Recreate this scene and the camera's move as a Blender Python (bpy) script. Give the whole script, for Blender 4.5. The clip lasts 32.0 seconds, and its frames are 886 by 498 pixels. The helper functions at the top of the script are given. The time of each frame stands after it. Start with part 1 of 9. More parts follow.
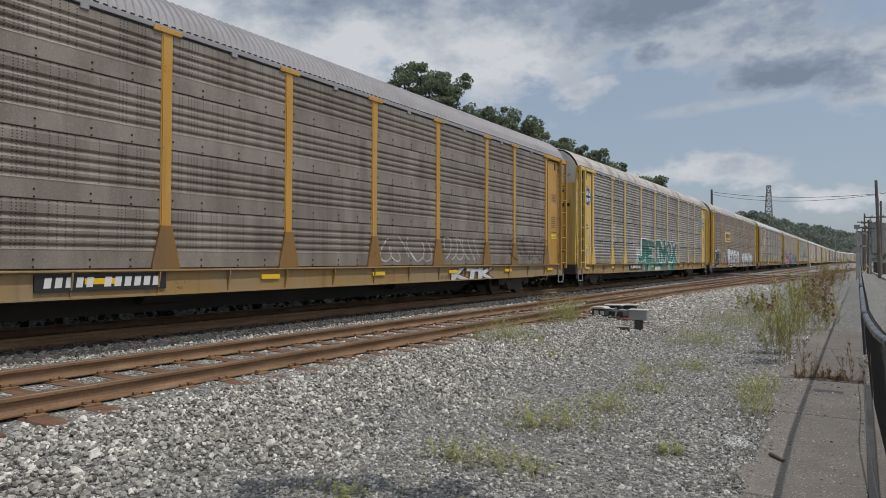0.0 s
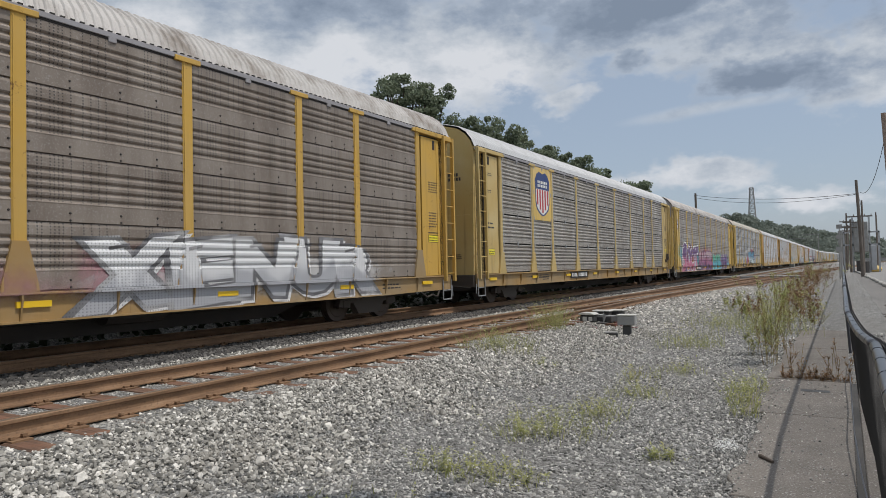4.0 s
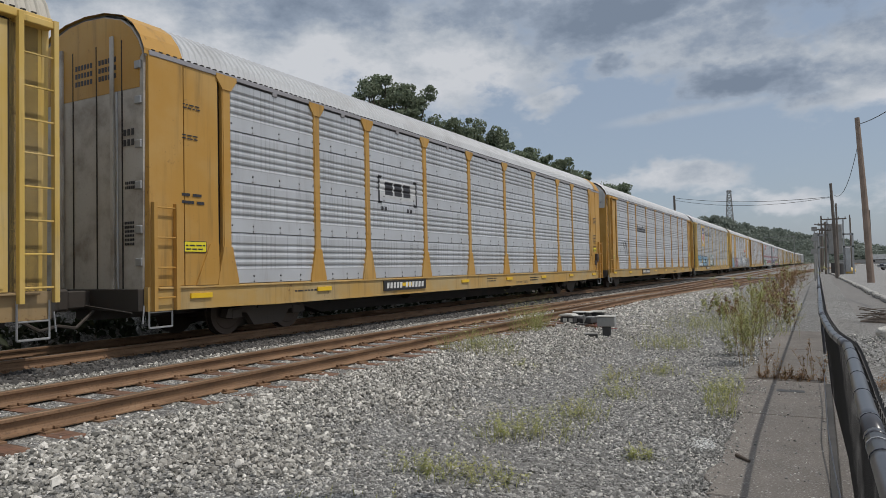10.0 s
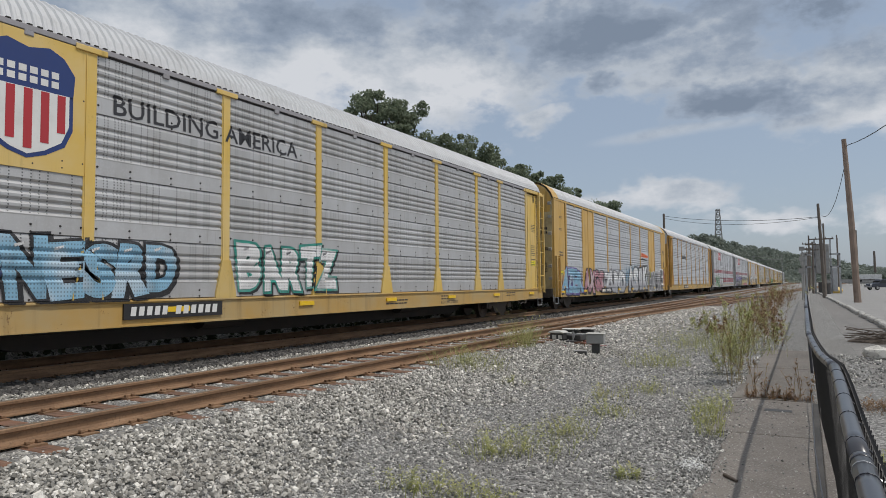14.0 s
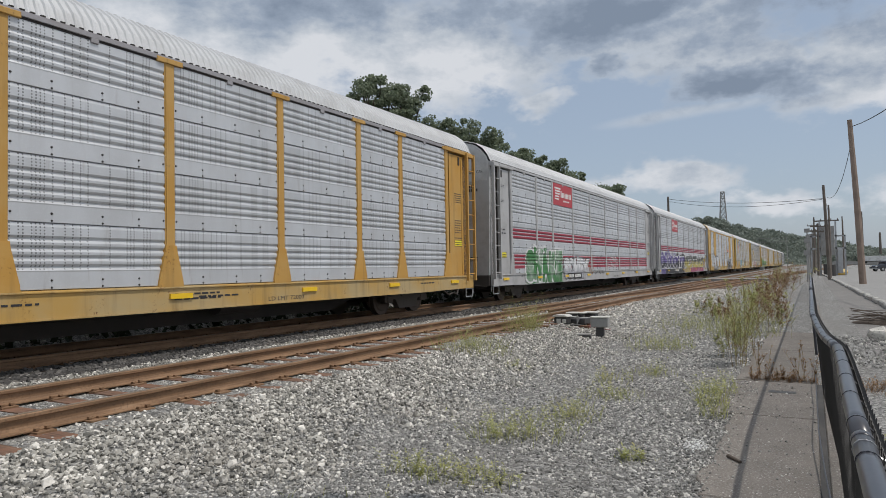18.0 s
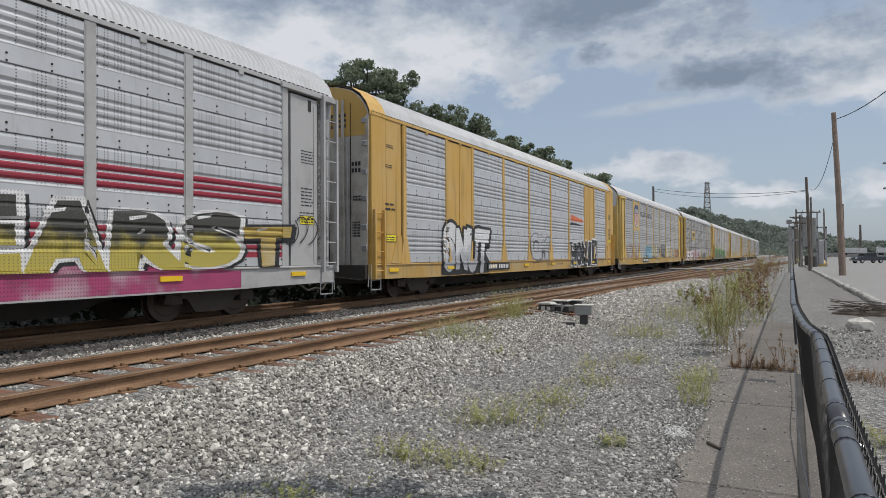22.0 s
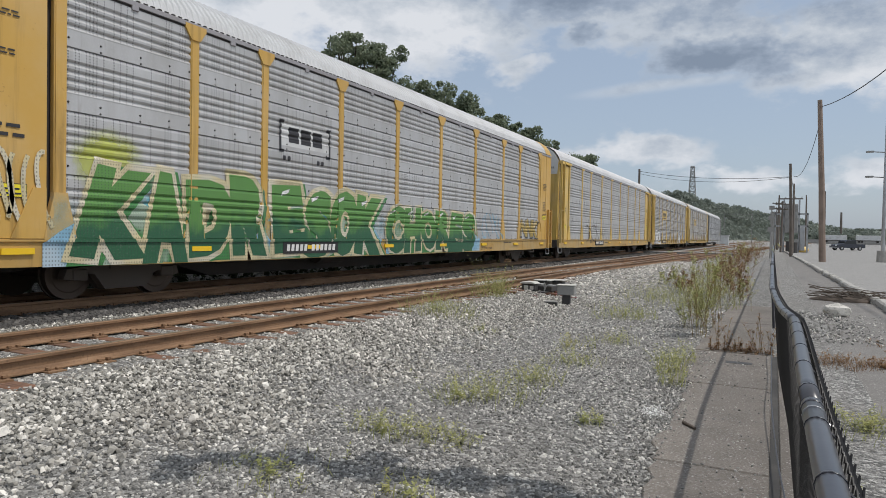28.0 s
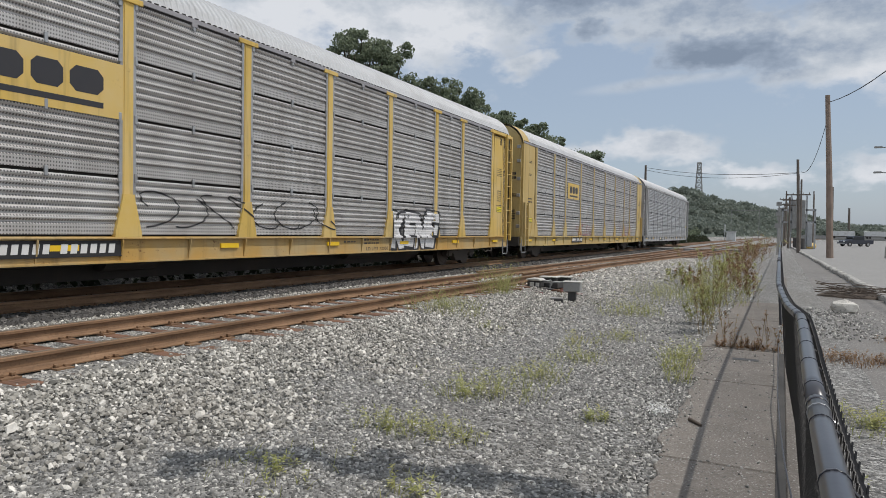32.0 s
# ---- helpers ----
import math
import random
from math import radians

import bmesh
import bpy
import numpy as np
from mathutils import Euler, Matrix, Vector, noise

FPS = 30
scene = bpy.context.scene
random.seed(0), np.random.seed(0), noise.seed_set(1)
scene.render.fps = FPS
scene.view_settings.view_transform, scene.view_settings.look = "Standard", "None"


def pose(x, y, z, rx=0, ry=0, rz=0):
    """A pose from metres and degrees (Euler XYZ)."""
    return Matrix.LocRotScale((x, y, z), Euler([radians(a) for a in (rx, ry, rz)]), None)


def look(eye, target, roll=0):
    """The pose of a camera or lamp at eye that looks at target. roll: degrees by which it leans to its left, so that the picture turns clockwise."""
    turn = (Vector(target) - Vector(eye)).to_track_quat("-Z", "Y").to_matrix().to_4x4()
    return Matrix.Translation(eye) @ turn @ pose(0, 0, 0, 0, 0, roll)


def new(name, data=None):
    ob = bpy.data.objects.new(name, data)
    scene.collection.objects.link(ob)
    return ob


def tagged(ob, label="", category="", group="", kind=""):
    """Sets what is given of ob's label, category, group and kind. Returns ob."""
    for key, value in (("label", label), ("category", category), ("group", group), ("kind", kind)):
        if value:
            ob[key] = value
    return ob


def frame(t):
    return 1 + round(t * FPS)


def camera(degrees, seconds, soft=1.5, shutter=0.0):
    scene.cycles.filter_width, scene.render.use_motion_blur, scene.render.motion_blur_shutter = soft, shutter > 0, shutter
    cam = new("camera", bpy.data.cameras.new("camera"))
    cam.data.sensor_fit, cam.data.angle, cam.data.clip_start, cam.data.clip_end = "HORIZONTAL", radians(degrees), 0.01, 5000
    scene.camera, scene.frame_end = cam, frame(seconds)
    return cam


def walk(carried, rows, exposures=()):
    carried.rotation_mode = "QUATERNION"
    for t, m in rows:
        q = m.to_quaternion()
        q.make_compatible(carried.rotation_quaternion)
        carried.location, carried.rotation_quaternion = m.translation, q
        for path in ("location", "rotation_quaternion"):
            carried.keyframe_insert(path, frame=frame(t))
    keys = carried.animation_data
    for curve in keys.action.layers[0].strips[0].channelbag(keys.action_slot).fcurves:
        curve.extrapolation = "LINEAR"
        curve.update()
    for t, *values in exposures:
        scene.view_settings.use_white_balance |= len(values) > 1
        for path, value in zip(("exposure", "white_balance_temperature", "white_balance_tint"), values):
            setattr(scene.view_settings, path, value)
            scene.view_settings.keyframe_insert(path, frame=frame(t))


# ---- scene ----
cam = camera(66.32, 32.0, soft=0.62)
# seconds, place, tilt, lean and turn of the hand-held camera
PATH = [
    (0.0, -0.016, 0.004, 1.49, 90.81, -0.28, 31.66),
    (0.5, -0.013, 0.004, 1.49, 91.01, -0.02, 31.65),
    (1.0, -0.011, 0.012, 1.493, 91.15, 0.41, 31.57),
    (1.5, -0.001, 0.007, 1.485, 91.23, 0.75, 31.4),
    (2.0, -0.008, 0.01, 1.487, 91.28, 0.81, 31.22),
    (2.5, -0.007, 0.006, 1.491, 91.44, 0.59, 31.13),
    (3.0, -0.004, 0.005, 1.488, 91.64, 1.11, 31.04),
    (3.5, -0.002, 0.009, 1.496, 91.62, 1.49, 30.87),
    (5.5, -0.002, -0.001, 1.502, 91.79, -0.03, 29.37),
    (6.0, -0.0, -0.0, 1.5, 91.75, 0.3, 29.53),
    (6.5, 0.002, -0.003, 1.497, 91.52, 0.6, 29.72),
    (7.0, -0.002, 0.004, 1.497, 91.42, 0.71, 29.62),
    (7.5, -0.002, -0.001, 1.5, 91.56, 0.55, 29.62),
    (8.0, -0.003, 0.005, 1.498, 91.77, 0.85, 29.51),
    (8.5, 0.0, -0.001, 1.499, 92.04, 1.0, 29.43),
    (9.0, 0.001, -0.005, 1.501, 92.07, 0.78, 29.21),
    (9.5, 0.003, -0.004, 1.501, 91.87, 1.03, 29.1),
    (10.0, 0.003, 0.001, 1.5, 91.73, 1.19, 29.04),
    (10.5, 0.001, 0.001, 1.504, 91.84, 1.25, 28.91),
    (11.0, 0.002, -0.001, 1.51, 92.11, 1.46, 28.72),
    (11.5, 0.009, 0.009, 1.509, 92.5, 1.75, 28.65),
    (12.0, 0.008, 0.004, 1.511, 92.54, 1.73, 28.38),
    (12.5, 0.005, 0.005, 1.508, 92.66, 1.5, 28.33),
    (13.0, 0.006, 0.002, 1.51, 92.78, 1.19, 28.27),
    (13.5, 0.008, 0.002, 1.507, 92.95, 1.21, 28.36),
    (14.0, 0.006, -0.001, 1.51, 92.99, 0.54, 28.2),
    (14.5, 0.005, -0.016, 1.509, 92.87, -0.56, 28.14),
    (16.5, 0.003, -0.007, 1.508, 91.87, 0.2, 28.62),
    (17.0, 0.008, -0.004, 1.505, 91.97, 0.96, 28.76),
    (17.5, 0.006, -0.003, 1.507, 91.81, 0.98, 28.67),
    (18.0, 0.013, -0.003, 1.506, 91.74, 1.03, 28.56),
    (18.5, 0.012, -0.002, 1.503, 91.58, -0.18, 27.96),
    (19.0, 0.01, 0.003, 1.502, 91.13, -0.45, 27.17),
    (19.5, 0.005, -0.001, 1.504, 91.16, -0.63, 26.98),
    (20.0, 0.002, -0.001, 1.507, 91.21, -0.47, 27.14),
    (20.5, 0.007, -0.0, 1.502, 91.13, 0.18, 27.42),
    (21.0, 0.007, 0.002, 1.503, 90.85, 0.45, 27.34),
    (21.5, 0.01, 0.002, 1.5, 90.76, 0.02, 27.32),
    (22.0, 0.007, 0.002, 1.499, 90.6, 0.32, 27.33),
    (22.5, 0.012, 0.005, 1.497, 90.32, 0.95, 27.28),
    (23.0, 0.016, 0.003, 1.491, 89.87, 0.24, 26.77),
    (23.5, 0.011, 0.005, 1.497, 90.07, -0.25, 26.73),
    (24.0, 0.006, 0.002, 1.49, 89.51, -0.73, 26.37),
    (24.5, 0.009, 0.017, 1.485, 89.12, -1.25, 25.95),
    (25.0, 0.009, 0.008, 1.489, 89.36, -0.27, 26.18),
    (25.5, 0.01, 0.021, 1.488, 88.95, -1.25, 26.16),
    (27.5, 0.012, 0.032, 1.487, 88.77, -1.0, 26.22),
    (28.0, 0.013, 0.023, 1.488, 88.72, -1.04, 26.09),
    (28.5, 0.016, 0.027, 1.486, 88.81, -1.04, 26.14),
    (29.0, 0.011, 0.031, 1.487, 88.53, -0.85, 26.46),
    (29.5, 0.011, 0.027, 1.483, 88.41, -0.94, 26.35),
    (30.0, 0.012, 0.033, 1.486, 88.42, -0.79, 26.1),
    (30.5, 0.015, 0.03, 1.486, 88.36, -1.1, 26.12),
    (31.0, 0.016, 0.028, 1.488, 88.54, -0.97, 26.22),
    (31.5, 0.015, 0.029, 1.488, 88.52, -0.78, 26.57),
    (32.0, 0.018, 0.024, 1.49, 88.44, -0.93, 26.58),
]
# how the phone brightens and darkens its picture on the way
EXPOSURES = [(0, -0.2, 6620, 11.5), (3, -0.06, 6620, 11.5), (6, -0.03, 6620, 11.5), (8, -0.06, 6620, 11.5), (9.5, -0.2, 6620, 11.5), (11, -0.24, 6620, 11.5), (13, -0.18, 6620, 11.5), (16.5, 0, 6620, 11.5), (19, -0.06, 6620, 11.5), (23, 0, 6620, 11.5), (28, 0.06, 6620, 11.5), (32, 0.03, 6620, 11.5)]
walk(cam, [(t, pose(*m)) for t, *m in PATH], EXPOSURES)

# ---------------------------------------------------------------- sky and sun
SUN_WAY = Vector((0.48, 0.06, 1.0)).normalized()      # towards the sun
SUN_EL = math.asin(SUN_WAY.z)
SUN_AZ = math.atan2(SUN_WAY.x, SUN_WAY.y)

# banks of cloud: azimuth, elevation, half width, half height in degrees, amount
CLOUD_BANKS = [
    (-30, 18.2, 10, 5, 0.95), (-39, 18, 9, 6, 0.75), (-26, 15.5, 5, 2.6, 0.6), (-49, 20, 14, 7, 0.8),
    (-15.5, 20, 8, 3.2, 0.9), (-14.3, 16.4, 3.2, 1.6, 0.75), (-3.3, 14.4, 6, 2.2, 0.95), (-8, 18, 9, 3.4, 0.85),
    (4, 14, 6, 4, 0.8), (-19.6, 13.6, 3.0, 1.0, 0.4), 
    (-16, 6.6, 4.5, 1.2, 0.75), (-10, 6.4, 4.5, 1.4, 0.8), (-2.6, 4.6, 6, 1.3, 0.65), (9, 4.5, 8, 1.6, 0.6),
]
# grey undersides of the thick clouds
CLOUD_SHADES = [(-15.5, 20.2, 8, 2.4, 0.9), (-14.3, 16.2, 2.6, 1.2, 0.8), (-3.3, 14.0, 5, 1.5, 0.95), (-8.4, 17.6, 6, 1.8, 0.6),
                (-41, 21, 12, 2.2, 0.6), (-26, 22.5, 12, 2.6, 0.55), (-1, 18.5, 9, 3.0, 0.55), (8, 17, 6, 2.5, 0.4), (-10, 21, 9, 2.0, 0.6)]


def build_world():
    w = bpy.data.worlds.new("sky")
    scene.world = w
    w.use_nodes = True
    nt = w.node_tree
    nt.nodes.clear()
    N, L = nt.nodes.new, nt.links.new

    def math_node(op, a, b=None, c=None):
        n = N("ShaderNodeMath")
        n.operation = op
        for i, v in enumerate((a, b, c)):
            if v is None:
                continue
            if isinstance(v, (int, float)):
                n.inputs[i].default_value = v
            else:
                L(v, n.inputs[i])
        return n.outputs[0]

    co = N("ShaderNodeTexCoord")
    sep = N("ShaderNodeSeparateXYZ")
    L(co.outputs["Generated"], sep.inputs[0])
    x, y, z = sep.outputs
    az = math_node("MULTIPLY", math_node("ARCTAN2", x, y), 57.2958)
    el = math_node("MULTIPLY", math_node("ARCSINE", z), 57.2958)
    comb = N("ShaderNodeCombineXYZ")
    L(math_node("DIVIDE", az, 17.0), comb.inputs[0])
    L(math_node("DIVIDE", el, 9.5), comb.inputs[1])

    def fbm(scale, detail, rough, offset=0.0):
        n = N("ShaderNodeTexNoise")
        n.noise_dimensions = "4D"
        n.inputs["Scale"].default_value = scale
        n.inputs["Detail"].default_value = detail
        n.inputs["Roughness"].default_value = rough
        n.inputs["W"].default_value = offset
        L(comb.outputs[0], n.inputs["Vector"])
        return n

    warp = fbm(1.6, 5, 0.62, 3.1)
    wsep = N("ShaderNodeSeparateColor")
    L(warp.outputs["Color"], wsep.inputs[0])
    azw = math_node("ADD", az, math_node("MULTIPLY", math_node("SUBTRACT", wsep.outputs[0], 0.5), 17.0))
    elw = math_node("ADD", el, math_node("MULTIPLY", math_node("SUBTRACT", wsep.outputs[1], 0.5), 8.0))

    def banks(rows):
        total = None
        for a, e, sa, se, k in rows:
            p = math_node("POWER", math_node("DIVIDE", math_node("SUBTRACT", azw, a), sa), 2)
            q = math_node("POWER", math_node("DIVIDE", math_node("SUBTRACT", elw, e), se), 2)
            g = math_node("MULTIPLY", math_node("EXPONENT", math_node("MULTIPLY", math_node("ADD", p, q), -1.0)), k)
            total = g if total is None else math_node("MAXIMUM", total, g)
        return total

    puff = fbm(3.0, 8, 0.62, 7.7).outputs["Fac"]
    wide = fbm(0.9, 4, 0.5, 1.3).outputs["Fac"]
    cover = math_node("ADD", banks(CLOUD_BANKS), math_node("MULTIPLY", math_node("SUBTRACT", puff, 0.5), 1.5))
    # a long thin streak of high cloud that climbs to the right
    off = math_node("SUBTRACT", math_node("ADD", math_node("MULTIPLY", el, 0.85), math_node("MULTIPLY", elw, 0.15)), math_node("ADD", math_node("MULTIPLY", az, 0.085), 12.7))
    thin = math_node("EXPONENT", math_node("MULTIPLY", math_node("POWER", math_node("DIVIDE", off, 0.75), 2), -1.0))
    reach = math_node("EXPONENT", math_node("MULTIPLY", math_node("POWER", math_node("DIVIDE", math_node("ADD", az, 6.0), 11.0), 4), -1.0))
    streak = math_node("MULTIPLY", math_node("MULTIPLY", thin, reach), math_node("ADD", 0.22, math_node("MULTIPLY", puff, 0.35)))
    cover = math_node("MAXIMUM", cover, streak)
    # away from the banks the same broken cloud goes on all round
    rest = math_node("MULTIPLY", math_node("SUBTRACT", math_node("ADD", math_node("MULTIPLY", wide, 0.7), math_node("MULTIPLY", puff, 0.5)), 0.5), 2.0)
    away = N("ShaderNodeMapRange")
    away.interpolation_type = "SMOOTHSTEP"
    away.inputs["From Min"].default_value, away.inputs["From Max"].default_value = 24, 34
    L(math_node("MAXIMUM", math_node("SUBTRACT", math_node("ABSOLUTE", math_node("ADD", az, 18)), 20), el), away.inputs["Value"])
    cover = math_node("ADD", math_node("MULTIPLY", cover, math_node("SUBTRACT", 1.0, away.outputs[0])),
                      math_node("MULTIPLY", math_node("ADD", rest, 0.25), away.outputs[0]))
    mask = N("ShaderNodeMapRange")
    mask.interpolation_type = "SMOOTHSTEP"
    mask.inputs["From Min"].default_value, mask.inputs["From Max"].default_value = 0.16, 0.56
    L(cover, mask.inputs["Value"])

    shade = math_node("ADD", banks(CLOUD_SHADES), math_node("MULTIPLY", math_node("SUBTRACT", wide, 0.42), 1.2))
    shade = math_node("ADD", shade, math_node("MULTIPLY", math_node("SUBTRACT", puff, 0.5), 1.9))
    tone = N("ShaderNodeValToRGB")
    L(shade, tone.inputs["Fac"])
    r = tone.color_ramp
    r.elements[0].position, r.elements[0].color = 0.0, (6.7, 7.1, 7.6, 1)
    r.elements[1].position, r.elements[1].color = 0.95, (2.15, 2.75, 3.65, 1)
    e = r.elements.new(0.3)
    e.color = (4.9, 5.5, 6.2, 1)
    e = r.elements.new(0.6)
    e.color = (3.15, 3.85, 4.85, 1)

    sky = N("ShaderNodeTexSky")
    sky.sky_type = "NISHITA"
    sky.sun_disc = False
    sky.sun_elevation, sky.sun_rotation = SUN_EL, SUN_AZ
    sky.air_density, sky.dust_density, sky.ozone_density = 1.0, 1.6, 1.0
    # thin high veil over the blue
    veil = N("ShaderNodeMix")
    veil.data_type = "RGBA"
    veil.inputs[0].default_value = 0.55
    veil.inputs[7].default_value = (4.3, 5.3, 6.6, 1)
    L(sky.outputs[0], veil.inputs[6])
    mix = N("ShaderNodeMix")
    mix.data_type = "RGBA"
    L(mask.outputs[0], mix.inputs[0])
    L(veil.outputs[2], mix.inputs[6])
    L(tone.outputs[0], mix.inputs[7])
    bg = N("ShaderNodeBackground")
    bg.inputs["Strength"].default_value = 0.1
    L(mix.outputs[2], bg.inputs["Color"])
    out = N("ShaderNodeOutputWorld")
    L(bg.outputs[0], out.inputs["Surface"])


build_world()
sun = new("sun", bpy.data.lights.new("sun", "SUN"))
sun.data.energy = 2.5
sun.data.angle = radians(0.7)
sun.data.color = (1.0, 0.965, 0.905)
sun.matrix_world = look((40, -20, 60), Vector((40, -20, 60)) - SUN_WAY)

# ---------------------------------------------------------------- materials
class Nodes:
    """A small builder for node materials."""

    def __init__(self, name):
        self.m = bpy.data.materials.new(name)
        self.m.use_nodes = True
        self.t = self.m.node_tree
        self.b = self.t.nodes["Principled BSDF"]
        self.co = self.t.nodes.new("ShaderNodeTexCoord")
        # each object takes its own part of the pattern
        info = self.t.nodes.new("ShaderNodeObjectInfo")
        shift = self.t.nodes.new("ShaderNodeVectorMath")
        shift.operation = "MULTIPLY_ADD"
        shift.inputs[1].default_value = (1, 1, 1)
        self.link(self.co.outputs["Object"], shift.inputs[0])
        times = self.math("MULTIPLY", info.outputs["Random"], 61.0)
        self.link(times, shift.inputs[2])
        self.vec = shift.outputs[0]

    def link(self, a, b):
        self.t.links.new(a, b)

    def math(self, op, a, b=0.0, clamp=False):
        n = self.t.nodes.new("ShaderNodeMath")
        n.operation, n.use_clamp = op, clamp
        for i, v in enumerate((a, b)):
            if isinstance(v, (int, float)):
                n.inputs[i].default_value = v
            else:
                self.link(v, n.inputs[i])
        return n.outputs[0]

    def scaled(self, scale):
        n = self.t.nodes.new("ShaderNodeMapping")
        n.inputs["Scale"].default_value = scale
        self.link(self.vec, n.inputs["Vector"])
        return n.outputs[0]

    def noise(self, scale, detail=4, rough=0.55, vec=None):
        n = self.t.nodes.new("ShaderNodeTexNoise")
        n.inputs["Scale"].default_value = scale
        n.inputs["Detail"].default_value = detail
        n.inputs["Roughness"].default_value = rough
        self.link(vec if vec is not None else self.vec, n.inputs["Vector"])
        return n.outputs["Fac"]

    def voronoi(self, scale, vec=None, feature="F1", out="Distance"):
        n = self.t.nodes.new("ShaderNodeTexVoronoi")
        n.feature = feature
        n.inputs["Scale"].default_value = scale
        self.link(vec if vec is not None else self.vec, n.inputs["Vector"])
        return n.outputs[out]

    def ramp(self, fac, stops):
        n = self.t.nodes.new("ShaderNodeValToRGB")
        self.link(fac, n.inputs["Fac"])
        el = n.color_ramp.elements
        while len(el) < len(stops):
            el.new(0.5)
        for e, (p, c) in zip(el, stops):
            e.position = p
            e.color = (*c, 1) if len(c) == 3 else c
        return n.outputs["Color"]

    def step(self, fac, lo, hi):
        n = self.t.nodes.new("ShaderNodeMapRange")
        n.interpolation_type = "SMOOTHSTEP"
        n.inputs["From Min"].default_value, n.inputs["From Max"].default_value = lo, hi
        self.link(fac, n.inputs["Value"])
        return n.outputs[0]

    def mix(self, fac, a, b, kind="MIX"):
        n = self.t.nodes.new("ShaderNodeMix")
        n.data_type, n.blend_type = "RGBA", kind
        for i, v in ((0, fac), (6, a), (7, b)):
            if isinstance(v, (int, float)):
                n.inputs[i].default_value = v
            elif isinstance(v, tuple):
                n.inputs[i].default_value = (*v, 1)
            else:
                self.link(v, n.inputs[i])
        return n.outputs[2]

    def random(self):
        n = self.t.nodes.new("ShaderNodeObjectInfo")
        return n.outputs["Random"]

    def island(self):
        n = self.t.nodes.new("ShaderNodeNewGeometry")
        return n.outputs["Random Per Island"]

    def xyz(self, space="Object"):
        n = self.t.nodes.new("ShaderNodeSeparateXYZ")
        self.link(self.co.outputs[space], n.inputs[0])
        return n.outputs

    def color(self, c):
        if isinstance(c, tuple):
            self.b.inputs["Base Color"].default_value = (*c, 1)
        else:
            self.link(c, self.b.inputs["Base Color"])
        return self

    def set(self, rough=0.6, metal=0.0, spec=0.5):
        for key, v in (("Roughness", rough), ("Metallic", metal), ("Specular IOR Level", spec)):
            if isinstance(v, (int, float)):
                self.b.inputs[key].default_value = v
            else:
                self.link(v, self.b.inputs[key])
        return self

    def bump(self, height, strength=0.5, dist=0.01):
        n = self.t.nodes.new("ShaderNodeBump")
        n.inputs["Strength"].default_value, n.inputs["Distance"].default_value = strength, dist
        self.link(height, n.inputs["Height"])
        self.link(n.outputs[0], self.b.inputs["Normal"])
        return self


def paint_yellow(name, base, fade, rust=0.35):
    """Old yellow rail paint: sun-bleached patches, runs of dirt and rust freckles."""
    k = Nodes(name)
    wide = k.noise(0.7, 5, 0.6)
    runs = k.noise(1.0, 5, 0.6, k.scaled((5, 5, 0.35)))
    fine = k.noise(22, 4, 0.6)
    c = k.mix(k.step(wide, 0.35, 0.7), base, fade)
    c = k.mix(k.math("MULTIPLY", k.step(runs, 0.5, 0.78), 0.5), c, (0.11, 0.075, 0.035))
    spots = k.step(k.math("ADD", k.math("MULTIPLY", fine, 0.5), k.math("MULTIPLY", k.noise(1.7, 4, 0.65), 0.62)), 0.66, 0.76)
    c = k.mix(k.math("MULTIPLY", spots, rust), c, (0.12, 0.045, 0.02))
    c = k.mix(k.math("MULTIPLY", k.random(), 0.18), c, (0.2, 0.15, 0.07))
    return k.color(c).set(0.55, 0, 0.4).bump(fine, 0.06, 0.004).m


